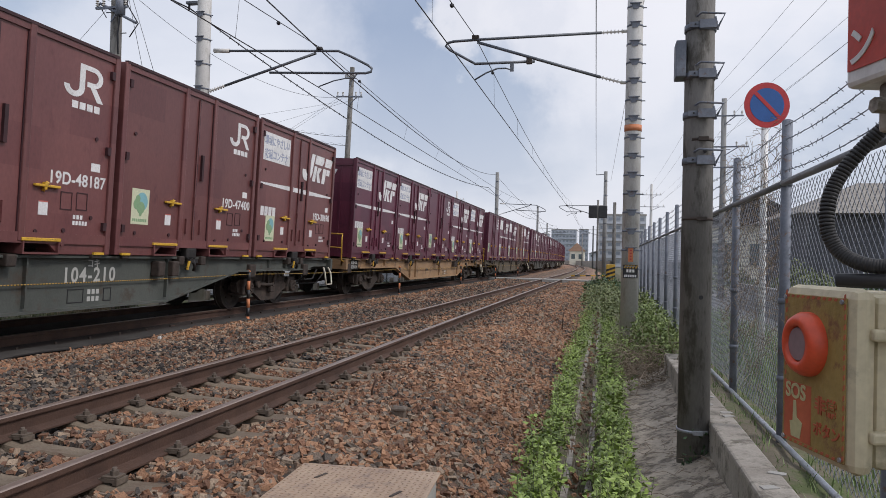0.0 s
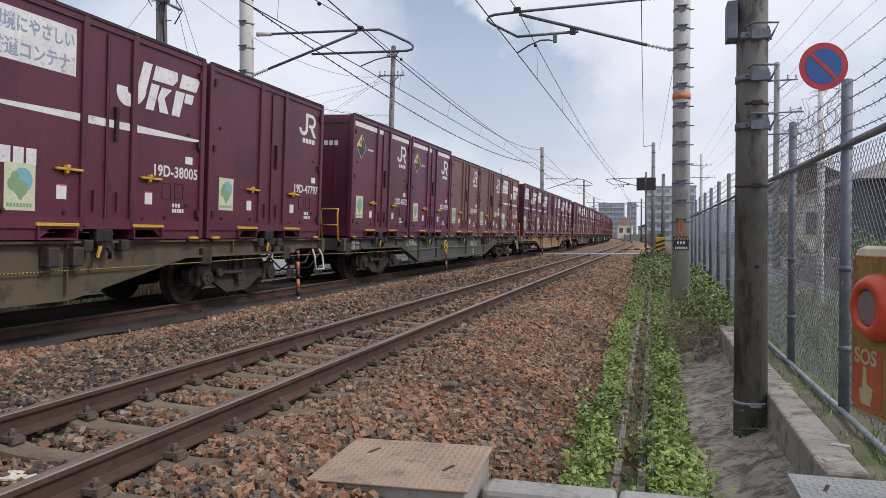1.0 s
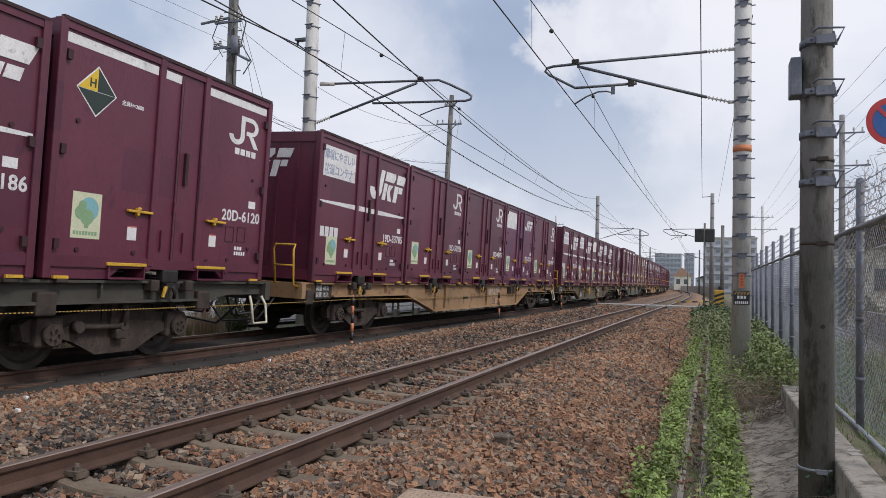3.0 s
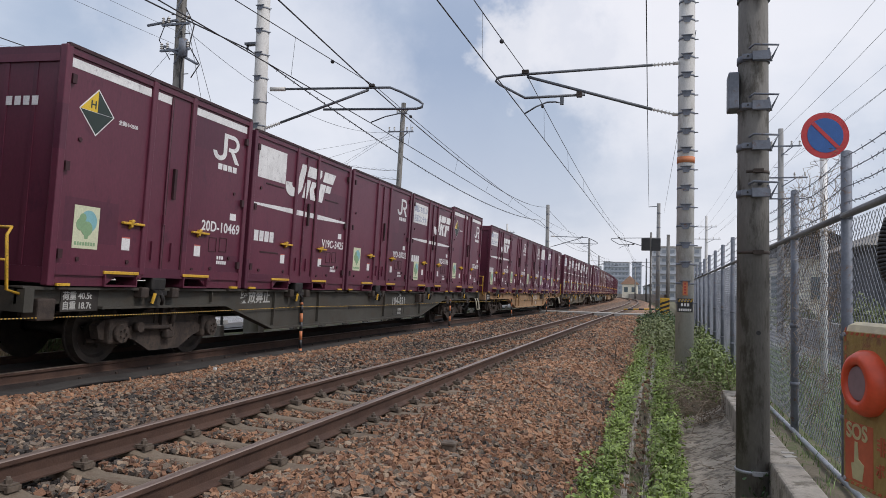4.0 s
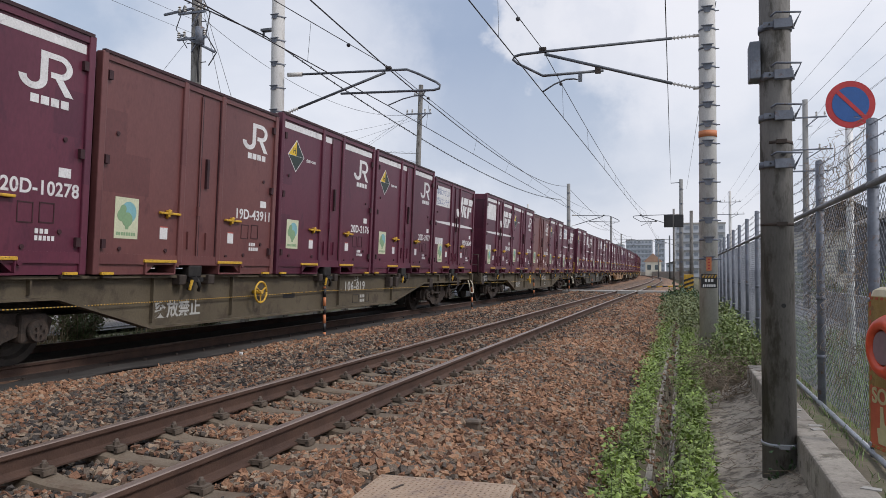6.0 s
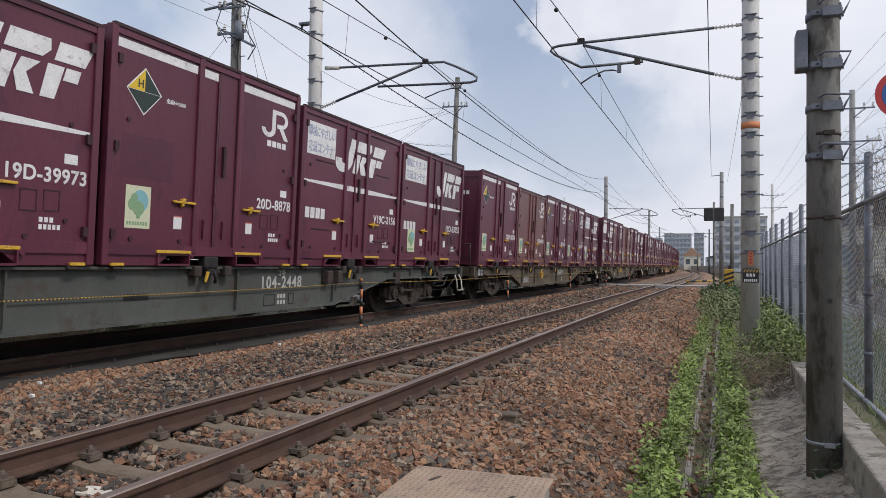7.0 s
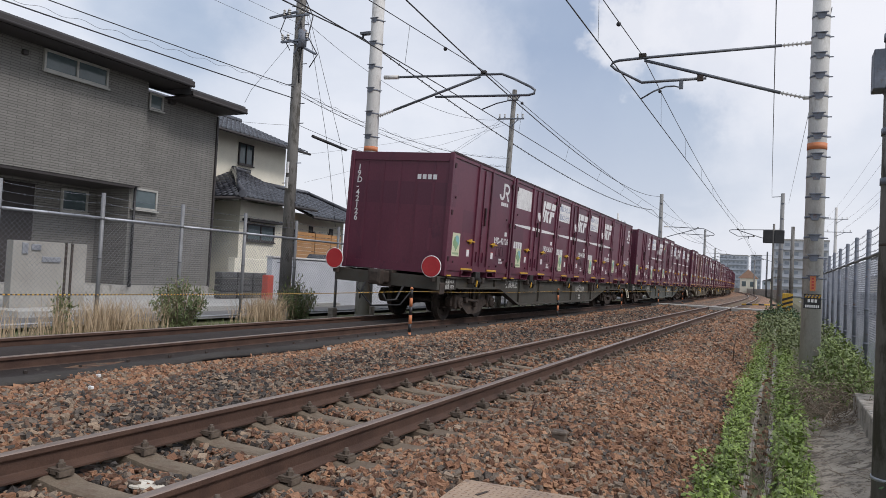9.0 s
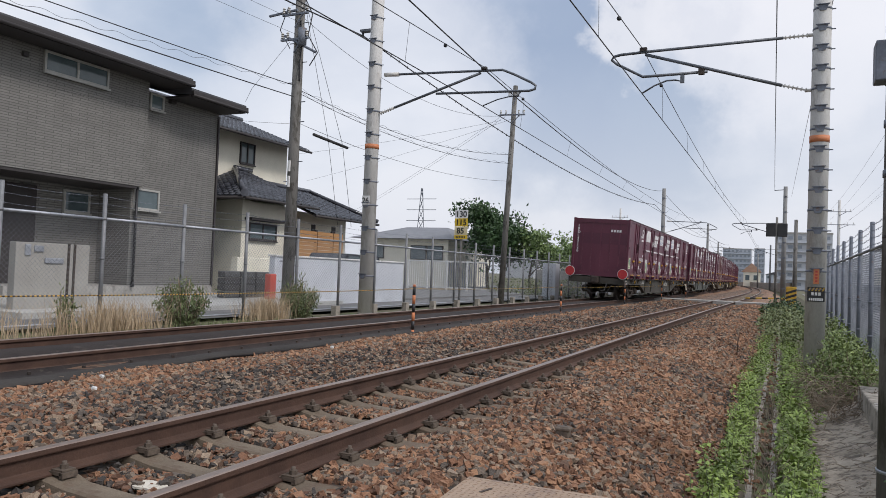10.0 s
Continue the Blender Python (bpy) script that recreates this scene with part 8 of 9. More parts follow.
def window_on(parent, x, y0, y1, z0, z1, panes=1, frame_mat=None):
    """Framed window on a wall that faces +x."""
    fm = frame_mat or M_SASH
    w = part("window", bmesh.new(), fm, parent)
    bm = bmesh.new()
    t = 0.06
    box(bm, x - 0.05, x + 0.05, y0, y1, z0, z0 + t)
    box(bm, x - 0.05, x + 0.05, y0, y1, z1 - t, z1)
    for k in range(panes + 1):
        y = y0 + (y1 - y0 - t) * k / panes
        box(bm, x - 0.05, x + 0.05, y, y + t, z0 + t, z1 - t)
    bm.to_mesh(w.data)
    bm.free()
    for k in range(panes):
        bm = bmesh.new()
        ya = y0 + (y1 - y0 - t) * k / panes + t
        yb = y0 + (y1 - y0 - t) * (k + 1) / panes
        box(bm, x - 0.01, x + 0.012, ya, yb, z0 + t, z1 - t)
        part("pane", bm, M_GLASS, w)
    bm = bmesh.new()
    box(bm, x + 0.04, x + 0.10, y0 - 0.03, y1 + 0.03, z0 - 0.05, z0)
    part("sill", bm, fm, w)
    return w


def build_house_grey():
    sid = siding_material()
    h = thing("house", "two-storey grey tiled modern house with a dark roof", "house")
    bm = bmesh.new()
    box(bm, -25, -17.0, -8, 16.1, 3.22, 6.5)
    part("upper_wall", bm, sid, h)
    bm = bmesh.new()
    box(bm, -25, -17.25, 15.854, 19.4, 0.25, 6.2)
    part("wing_wall", bm, sid, h)
    bm = bmesh.new()
    box(bm, -25, -18.6, -8, 15.85, 0.1, 3.22)
    part("ground_floor_wall", bm, sid, h)
    bm = bmesh.new()
    box(bm, -18.6, -17.02, -8, 15.84, 3.14, 3.216)
    part("soffit", bm, M_DARKTRIM, h)
    bm = bmesh.new()
    box(bm, -25, -17.2, 12, 19.4, -0.22, 0.245)
    part("foundation", bm, M_CONC, h)
    bm = bmesh.new()
    box(bm, -18.5, -12.2, 9.0, 19.9, -0.22, -0.02)
    solid("driveway", bm, material("pale_driveway_concrete", (0.36, 0.36, 0.345), (0.48, 0.48, 0.46), 0.7, 0.85, bump=0.1, bscale=40), "pale concrete driveway before the grey house", "driveway", kind="structure")
    # roofs
    for y0, y1, z, xo in ((-8.5, 17.0, 6.47, -16.15), (17.004, 19.55, 6.20, -16.2)):
        bm = bmesh.new()
        slab(bm, [(xo, z), (xo, z + 0.20), (-21.0, z + 1.45), (-26, z + 0.2), (-26, z), (-21, z + 1.2), (xo - 0.8, z + 0.08)], y1 - y0, Matrix(((1, 0, 0, 0), (0, 0, 1, y0), (0, 1, 0, 0), (0, 0, 0, 1))))
        part("roof", bm, M_ROOF_DARK, h, "dark low-pitched roof")
        bm = bmesh.new()
        box(bm, xo, xo + 0.10, y0, y1, z - 0.02, z + 0.12)
        rod(bm, (xo + 0.07, y0, z - 0.02), (xo + 0.07, y1, z - 0.02), 0.05, n=8)
        part("gutter", bm, M_DARKTRIM, h)
        bm = bmesh.new()
        box(bm, -17.6, xo - 0.02, y0, y1, z - 0.06, z - 0.004)
        part("eave_board", bm, M_DARKTRIM, h)
    window_on(h, -16.98, 12.6, 14.6, 5.82, 6.38, 2)
    window_on(h, -17.23, 16.34, 16.9, 5.67, 6.17, 1)
    window_on(h, -17.23, 15.92, 16.9, 2.55, 3.19, 1)
    window_on(h, -18.58, 14.6, 15.5, 2.35, 3.0, 1)
    # flat dark panel stands in for the shaded depth of the open porch
    bm = bmesh.new()
    box(bm, -18.598, -18.55, 8.5, 13.75, 0.1, 3.0)
    part("porch_shade_panel", bm, M_DARKTRIM, h)
    bm = bmesh.new()
    rod(bm, (-17.12, 15.95, 0.2), (-17.12, 15.95, 3.2), 0.04, n=8)
    rod(bm, (-17.12, 15.95, 0.2), (-17.12, 15.95, 0.35), 0.055, n=8)
    part("downpipe", bm, M_BLACKPAINT, h)
    bm = bmesh.new()
    soft_box(bm, -17.252, -17.1, 17.1, 17.32, 6.0, 6.2, 0.02)
    soft_box(bm, -17.0, -16.9, 12.0, 12.15, 6.05, 6.18, 0.02)
    part("vent_hood", bm, M_DARKTRIM, h)
    bm = bmesh.new()
    box(bm, -17.30, -17.19, 19.352, 19.42, 0.2, 6.05)
    part("corner_trim", bm, M_DARKTRIM, h)
    # gate wall
    g = thing("gate_wall", "pale grey gate wall with a letter slot and two dark bars", "wall", pose(-13.2, 9.42, -0.15))
    bm = bmesh.new()
    soft_box(bm, -0.08, 0.12, 0, 1.68, 0, 1.46, 0.012)
    part("wall", bm, material("pale_stucco", (0.29, 0.28, 0.255), (0.36, 0.35, 0.325), 2.0, 0.9, bump=0.2, bscale=60), g)
    for y in (1.14, 1.28):
        bm = bmesh.new()
        box(bm, 0.118, 0.14, y, y + 0.05, 0.02, 1.46)
        part("bar", bm, M_IRON, g)
    for y, z, w, hh in ((0.18, 1.2, 0.12, 0.22), (0.38, 1.28, 0.2, 0.12), (0.62, 1.05, 0.42, 0.11)):
        bm = bmesh.new()
        soft_box(bm, 0.118, 0.15, y, y + w, z, z + hh, 0.006)
        part("fitting", bm, M_GALV, g)


def tiled_roof(parent, x_eave, x_ridge, z_eave, z_ridge, y0, y1, hip0=0.0, hip1=0.0, m=Matrix.Identity(4)):
    """Rows of curved glazed tiles sloping towards +x, as one part; hips shorten the ridge at either end."""
    bm = bmesh.new()
    pitch, n = 0.28, 14
    length = math.hypot(x_eave - x_ridge, z_ridge - z_eave)
    courses = max(3, round(length / 0.27))
    cols = int((y1 - y0) / pitch)
    for c in range(courses):
        ta, tb = c / courses, (c + 1.06) / courses
        for k in range(cols):
            ya = y0 + k * pitch
            if ya < y0 + hip0 * ta or ya + pitch > y1 - hip1 * ta:
                continue
            pts = []
            for t, dz in ((ta, 0.035), (min(tb, 1.0), 0.0)):
                x = x_eave + (x_ridge - x_eave) * t
                z = z_eave + (z_ridge - z_eave) * t + dz
                pts.append([bm.verts.new((x, ya + pitch * u, z + h)) for u, h in ((0.0, 0.035), (0.18, 0.055), (0.36, 0.03), (0.68, 0.0), (1.0, 0.03))])
            for i in range(4):
                bm.faces.new((pts[0][i], pts[0][i + 1], pts[1][i + 1], pts[1][i])).smooth = True
            lip = [bm.verts.new(v.co - Vector((0, 0, 0.045))) for v in pts[0]]
            for i in range(4):
                bm.faces.new((lip[i], lip[i + 1], pts[0][i + 1], pts[0][i]))
    bm.transform(m)
    tagged(part("roof_tiles", bm, M_TILE, parent, "dark glazed roof tiles"), kind="stuff")
    bm = bmesh.new()
    slab(bm, [(y0, 0), (y1, 0), (y1 - hip1, 1), (y0 + hip0, 1)], 0.05, Matrix(((0, x_ridge - x_eave, 0, x_eave), (1, 0, 0, 0), (0, z_ridge - z_eave, 1, z_eave - 0.07), (0, 0, 0, 1))))
    bm.transform(m)
    part("roof_board", bm, M_DARKTRIM, parent)
    bm = bmesh.new()
    rod(bm, (x_ridge, y0 + hip0, z_ridge + 0.10), (x_ridge, y1 - hip1, z_ridge + 0.10), 0.12, n=10)
    if hip0:
        rod(bm, (x_eave, y0, z_eave + 0.1), (x_ridge, y0 + hip0, z_ridge + 0.1), 0.10, n=10)
        rod(bm, (x_eave + 0.02, y0 - 0.02, z_eave + 0.1), (x_eave + 0.05, y0 - 0.05, z_eave + 0.1), 0.14, n=10)
    if hip1:
        rod(bm, (x_eave, y1, z_eave + 0.1), (x_ridge, y1 - hip1, z_ridge + 0.1), 0.10, n=10)
    bm.transform(m)
    part("ridge_tile", bm, M_TILE, parent)
    bm = bmesh.new()
    rod(bm, (x_eave + 0.05, y0, z_eave - 0.06), (x_eave + 0.05, y1, z_eave - 0.06), 0.055, n=8)
    bm.transform(m)
    part("gutter", bm, M_DARKTRIM, parent)


def build_house_cream():
    h = thing("house", "cream plastered Japanese house with dark glazed tile roofs", "house")
    bm = bmesh.new()
    box(bm, -27, -20.6, 21.0, 27.7, 3.0, 6.6)
    part("upper_wall", bm, M_CREAM, h)
    bm = bmesh.new()
    box(bm, -27, -17.9, 21.6, 25.0, -0.1, 3.4)
    box(bm, -27, -18.3, 25.004, 29.4, -0.1, 3.35)
    part("lower_wall", bm, M_CREAM, h)
    tiled_roof(h, -19.6, -23.8, 6.36, 7.95, 20.2, 28.15)
    tiled_roof(h, -17.0, -20.6, 3.46, 4.95, 20.6, 25.2, 3.56, 0.0)
    tiled_roof(h, -20.6, -24.16, 3.46, 4.95, -25.0, -17.0, 0.0, 3.56, pose(0, 0, 0, 0, 0, -90))
    tiled_roof(h, -17.2, -20.6, 3.18, 4.55, 25.25, 30.5, 0.0, 0.9)
    window_on(h, -20.58, 24.42, 25.37, 5.30, 6.22, 2, M_DARKTRIM)
    window_on(h, -17.88, 21.98, 23.64, 1.95, 2.60, 2, M_DARKTRIM)
    bm = bmesh.new()
    box(bm, -17.9, -17.55, 21.75, 23.8, 2.68, 2.78)
    part("window_hood", bm, M_DARKTRIM, h)
    for y in (26.6, 28.2):
        bm = bmesh.new()
        box(bm, -18.3, -18.27, y, y + 0.3, 2.5, 2.85)
        part("vent", bm, M_DARKTRIM, h)
    sc = thing("wooden_screen", "orange-brown horizontal slat screen before the cream house", "screen")
    for k in range(9):
        for a, b in ((24.3, 25.6), (25.66, 26.8), (26.86, 27.6)):
            bm = bmesh.new()
            box(bm, -17.3, -17.26, a, b, 1.1 + k * 0.155, 1.24 + k * 0.155)
            part("slat", bm, M_WOOD, sc)
    for y in (24.3, 25.63, 26.83, 27.6):
        bm = bmesh.new()
        box(bm, -17.4, -17.3, y - 0.05, y + 0.05, -0.2, 2.55)
        part("post", bm, M_DARKTRIM, sc)
    w = thing("garden_wall", "smooth pale garden wall before parked cars", "wall")
    bm = bmesh.new()
    soft_box(bm, -12.6, -12.4, 16.6, 24.3, -0.25, 1.28, 0.02)
    part("panel", bm, M_WALLWHITE, w)
    bm = bmesh.new()
    soft_box(bm, -12.64, -12.36, 16.58, 24.32, 1.28, 1.33, 0.01)
    part("coping", bm, M_WHITE, w)
    # low porch wall and dark stone planter
    bm = bmesh.new()
    soft_box(bm, -16.6, -16.3, 19.6, 22.2, -0.2, 1.25, 0.02)
    solid("porch_wall", bm, M_CREAM, "low cream porch wall before the house", "wall")
    bm = bmesh.new()
    for i in range(5):
        for j in range(4):
            soft_box(bm, -14.9, -14.6, 17.1 + j * 0.72, 17.78 + j * 0.72, -0.2 + i * 0.2, -0.01 + i * 0.2, 0.03)
    solid("stone_planter", bm, material("dark_stone", (0.04, 0.04, 0.042), (0.085, 0.085, 0.085), 3.0, 0.85, bump=0.5, bscale=20, island=0.3), "dark stone block planter by the porch", "planter", kind="stuff")
    bm = bmesh.new()
    soft_box(bm, -12.10, -11.90, 15.80, 16.06, 0.12, 0.80, 0.03)
    box(bm, -12.03, -11.97, 15.90, 15.96, -0.25, 0.13)
    box(bm, -11.905, -11.89, 15.86, 16.0, 0.5, 0.7)
    solid("red_post_box", bm, material("coral_paint", (0.50, 0.075, 0.05), (0.60, 0.11, 0.08), 4.0, 0.5), "small red standing box by the wall", "box")
    bm = bmesh.new()
    slab(bm, [(-0.0, 0.0), (4.2, 0.0), (4.2, 0.75), (3.7, 0.85), (3.1, 1.42), (0.9, 1.45), (0.25, 0.9), (0, 0.8)], 1.6, Matrix(((0, 0, 1, -15.6), (1, 0, 0, 22.0), (0, 1, 0, 0.1), (0, 0, 0, 1))))
    car = thing("car", "dark parked car behind the pale wall", "car", group="parked cars")
    part("body", bm, material("dark_car_paint", (0.03, 0.035, 0.045), (0.05, 0.055, 0.065), 1.0, 0.25), car)
    bm = bmesh.new()
    slab(bm, [(0.5, 0.95), (1.0, 1.36), (1.9, 1.36), (1.9, 0.95)], 0.012, Matrix(((0, 0, 1, -14.004), (1, 0, 0, 22.0), (0, 1, 0, 0.1), (0, 0, 0, 1))))
    slab(bm, [(2.0, 0.95), (2.0, 1.36), (3.0, 1.34), (3.5, 0.95)], 0.012, Matrix(((0, 0, 1, -14.004), (1, 0, 0, 22.0), (0, 1, 0, 0.1), (0, 0, 0, 1))))
    part("window", bm, M_GLASS, car)
    for y in (22.8, 25.4):
        bm = bmesh.new()
        rod(bm, (-14.2, y, 0.12), (-13.98, y, 0.12), 0.32, n=20)
        part("wheel", bm, M_BLACK, car)


def build_left_distance():
    # road
    bm = bmesh.new()
    rows = []
    for s in stations(-30, 75, 3):
        rows.append([bm.verts.new(along(s, u, z)) for u, z in ((-12.0, -0.12), (-10.2, -0.13), (-8.0, -0.15))])
    for a, b in zip(rows, rows[1:]):
        for i in range(2):
            bm.faces.new((a[i], a[i + 1], b[i + 1], b[i]))
    tagged(new("road", mesh_of(bm, "road", M_ASPHALT)), "grey asphalt lane beyond the fence", "road", kind="structure")
    bm = bmesh.new()
    box(bm, -30, -12.6, 24.5, 60, -0.2, -0.06)
    tagged(new("pavement", mesh_of(bm, "pavement", M_ASPHALT)), "grey asphalt yard between the houses", "pavement", kind="structure")
    # speed boards
    s = thing("speed_sign", "white and yellow railway speed boards on a post", "sign", pose(-10.35, 24.9, 0))
    bm = bmesh.new()
    rod(bm, (0, 0, -0.4), (0, 0, 2.3), 0.045, n=10)
    part("post", bm, M_POLE_DARK, s)
    for k, (txt, mt) in enumerate((("85", M_STICKER_CREAM), ("115", M_SIGNYELLOW), ("130", M_WHITE))):
        bm = bmesh.new()
        soft_box(bm, -0.26, 0.26, -0.08, -0.06, 2.42 + k * 0.31, 2.72 + k * 0.31, 0.004)
        b = part("board", bm, mt, s)
        lettering("figures", txt, 0.30, on_rear(-0.23 if len(txt) == 3 else -0.17, -0.083, 2.47 + k * 0.31), M_BLACKPAINT, b)
    bm = bmesh.new()
    soft_box(bm, -0.26, 0.26, -0.08, -0.06, 2.26, 2.41, 0.004)
    b = part("board", bm, M_SIGNYELLOW, s)
    bm = bmesh.new()
    script_bars(bm, on_rear(-0.2, -0.08, 2.30), 6, 0.066, 0.07)
    part("writing", bm, M_BLACKPAINT, b)
    # pale house behind
    h = thing("house", "distant pale house with a grey tile roof", "house")
    bm = bmesh.new()
    box(bm, -27.5, -20.5, 46, 54, -0.2, 3.3)
    part("wall", bm, M_CREAM, h)
    bm = bmesh.new()
    vs = [bm.verts.new(p) for p in ((-28.2, 45.3, 3.2), (-19.8, 45.3, 3.2), (-19.8, 54.6, 3.2), (-28.2, 54.6, 3.2), (-25.6, 49.5, 4.25), (-22.2, 49.5, 4.25))]
    for f in ((0, 1, 5, 4), (1, 2, 5), (2, 3, 4, 5), (3, 0, 4), (0, 3, 2, 1)):
        bm.faces.new([vs[i] for i in f])
    part("roof", bm, material("grey_roof", (0.16, 0.165, 0.18), (0.22, 0.225, 0.24), 2.0, 0.6, bump=0.4, bscale=12), h)
    for x0 in (-26.8, -23.4, -22.1):
        bm = bmesh.new()
        box(bm, x0, x0 + 1.25, 45.94, 46.02, 1.75, 2.75)
        w = part("window", bm, M_DARKTRIM, h)
        bm = bmesh.new()
        box(bm, x0 + 0.06, x0 + 1.19, 45.92, 45.935, 1.81, 2.69)
        part("pane", bm, M_GLASS, w)
    # white gates and fence along the yard
    g = thing("gate_fence", "white metal gates with grey slats across the yard", "fence")
    x = -19.4
    while x < -14.4:
        bm = bmesh.new()
        box(bm, x, x + 0.09, 37.95, 38.05, -0.1, 1.65)
        part("post", bm, M_WHITE, g)
        bm = bmesh.new()
        box(bm, x + 0.09, x + 1.24, 37.97, 38.03, 1.55, 1.62)
        box(bm, x + 0.09, x + 1.24, 37.97, 38.03, 0.06, 0.14)
        part("rail", bm, M_WHITE, g)
        for k in range(8):
            bm = bmesh.new()
            box(bm, x + 0.16 + k * 0.14, x + 0.19 + k * 0.14, 37.985, 38.015, 0.14, 1.55)
            part("slat", bm, M_WHITE if x < -17.5 else M_GALV_OLD, g)
        x += 1.25
    bm = bmesh.new()
    box(bm, -13.4, -9.9, 44.0, 44.2, -0.2, 1.35)
    solid("low_wall", bm, M_CONC, "low pale concrete wall in the distance", "wall")
    bm = bmesh.new()
    soft_box(bm, -10.6, -9.9, 36.0, 36.7, -0.2, 1.65, 0.02)
    solid("relay_cabinet", bm, M_WALLWHITE, "pale grey trackside cabinet", "cabinet")
    tree(-17.6, 46.5, 6.6, 0.8, M_LEAF_DARK, "dense dark green garden tree", 3, 9000, leafsize=(0.18, 0.36))
    tree(-17.4, 48.0, 5.8, 0.5, M_LEAF_DARK, "dense dark green garden tree", 5, 5000, leafsize=(0.18, 0.36))
    tree(-14.5, 46, 5.6, 1.0, M_LEAF_LIGHT, "airy light green tree", 8, 4200, leafsize=(0.15, 0.30))
    tree(-12.9, 52, 4.9, 1.2, M_LEAF_LIGHT, "airy light green tree", 13, 2800, leafsize=(0.15, 0.30))
    rnd = random.Random(6)
    sp = [(rnd.uniform(-15, -10), rnd.uniform(39, 43), -0.1 + 0.9 * rnd.random() ** 1.5) for _ in range(2600)]
    leaf_cloud("hedge", sp, M_LEAF_OLIVE, "rough olive-green hedge along the yard", "hedge", (0.08, 0.16), 0.8, seed=61)


def block_building(x0, x1, y0, y1, h, floors, bays, mat, label, roof_h=0.0):
    b = thing("apartment_building", label, "building", group="distant buildings")
    bm = bmesh.new()
    box(bm, x0, x1, y0, y1, -0.3, h)
    part("wall", bm, mat, b)
    bm = bmesh.new()
    box(bm, x0 - 0.1, x1 + 0.1, y0 - 0.1, y1 + 0.1, h, h + 0.35)
    part("parapet", bm, M_CONC, b)
    fh, bw = h / floors, (x1 - x0) / bays
    for f in range(floors):
        for k in range(bays):
            bm = bmesh.new()
            box(bm, x0 + bw * (k + 0.25), x0 + bw * (k + 0.75), y0 - 0.06, y0 + 0.02, f * fh + fh * 0.42, f * fh + fh * 0.78)
            part("window", bm, M_FARGLASS, b)
        bm = bmesh.new()
        box(bm, x0, x1, y0 - 0.5, y0 - 0.02, f * fh + fh * 0.02, f * fh + fh * 0.06)
        part("balcony", bm, mat, b)
    return b


def build_far_distance():
    wall = material("pale_apartment_wall", (0.42, 0.44, 0.47), (0.50, 0.52, 0.55), 0.15, 0.85)
    grey = material("grey_apartment_wall", (0.34, 0.37, 0.42), (0.42, 0.45, 0.50), 0.1, 0.85)
    block_building(-0.6, 9.5, 165, 178, 11.3, 6, 6, wall, "pale six-storey apartment building past the curve")
    block_building(-28.6, -14.6, 420, 435, 18.6, 7, 7, grey, "distant grey apartment building")
    block_building(-14.0, -8.6, 450, 462, 20.2, 7, 3, grey, "distant grey apartment tower")
    block_building(-48, -36, 500, 515, 19.0, 6, 5, grey, "distant grey apartment building")
    h = thing("house", "distant house with an orange-brown gable roof", "house")
    bm = bmesh.new()
    box(bm, -10.6, -5.8, 250, 258, -0.3, 4.6)
    part("wall", bm, M_CREAM, h)
    bm = bmesh.new()
    slab(bm, [(-11.2, 4.4), (-5.2, 4.4), (-8.2, 7.2)], 8.6, Matrix(((1, 0, 0, 0), (0, 0, 1, 249.7), (0, 1, 0, 0), (0, 0, 0, 1))))
    part("roof", bm, material("brown_roof", (0.36, 0.22, 0.15), (0.42, 0.27, 0.19), 1.0, 0.7), h)
    bm = bmesh.new()
    for x in (-10.0, -7.6):
        box(bm, x, x + 1.2, 249.9, 250.02, 1.8, 3.4)
    part("window", bm, M_GLASS, h)
    bm = bmesh.new()
    rows = []
    for s in stations(100, 300, 8):
        rows.append([bm.verts.new(along(s, u, z)) for u, z in ((3.9, -0.4), (3.9, 1.2), (4.1, 1.2), (4.1, -0.4))])
    for a, b in zip(rows, rows[1:]):
        for i in range(3):
            bm.faces.new((a[i], a[i + 1], b[i + 1], b[i]))
    solid("line_wall", bm, M_CONC_OLD, "long low grey wall along the curve", "wall", kind="structure")
    rnd = random.Random(16)
    for k in range(26):
        s = 120 + k * 12 + rnd.uniform(-4, 4)
        off = rnd.choice((-1, 1)) * rnd.uniform(16, 60)
        p = along(s, off)
        hh = rnd.uniform(3.5, 7)
        b = thing("house", "distant pale town house with a grey roof", "house", group="distant houses")
        bm = bmesh.new()
        w = rnd.uniform(3, 5)
        box(bm, p.x - w, p.x + w, p.y - 4, p.y + 4, -0.3, hh)
        part("wall", bm, rnd.choice((wall, M_CREAM, grey)), b)
        bm = bmesh.new()
        slab(bm, [(p.x - w - 0.4, hh), (p.x + w + 0.4, hh), (p.x, hh + 1.6)], 8.8, Matrix(((1, 0, 0, 0), (0, 0, 1, p.y - 4.4), (0, 1, 0, 0), (0, 0, 0, 1))))
        part("roof", bm, rnd.choice((M_ROOF_DARK, M_SHEET)), b)
        for j in range(3):
            bm = bmesh.new()
            x = p.x - w + 0.8 + j * (2 * w - 1.6) / 2.6
            box(bm, x, x + 1.1, p.y - 4.05, p.y - 3.95, hh - 2.0, hh - 0.8)
            part("window", bm, M_GLASS, b)


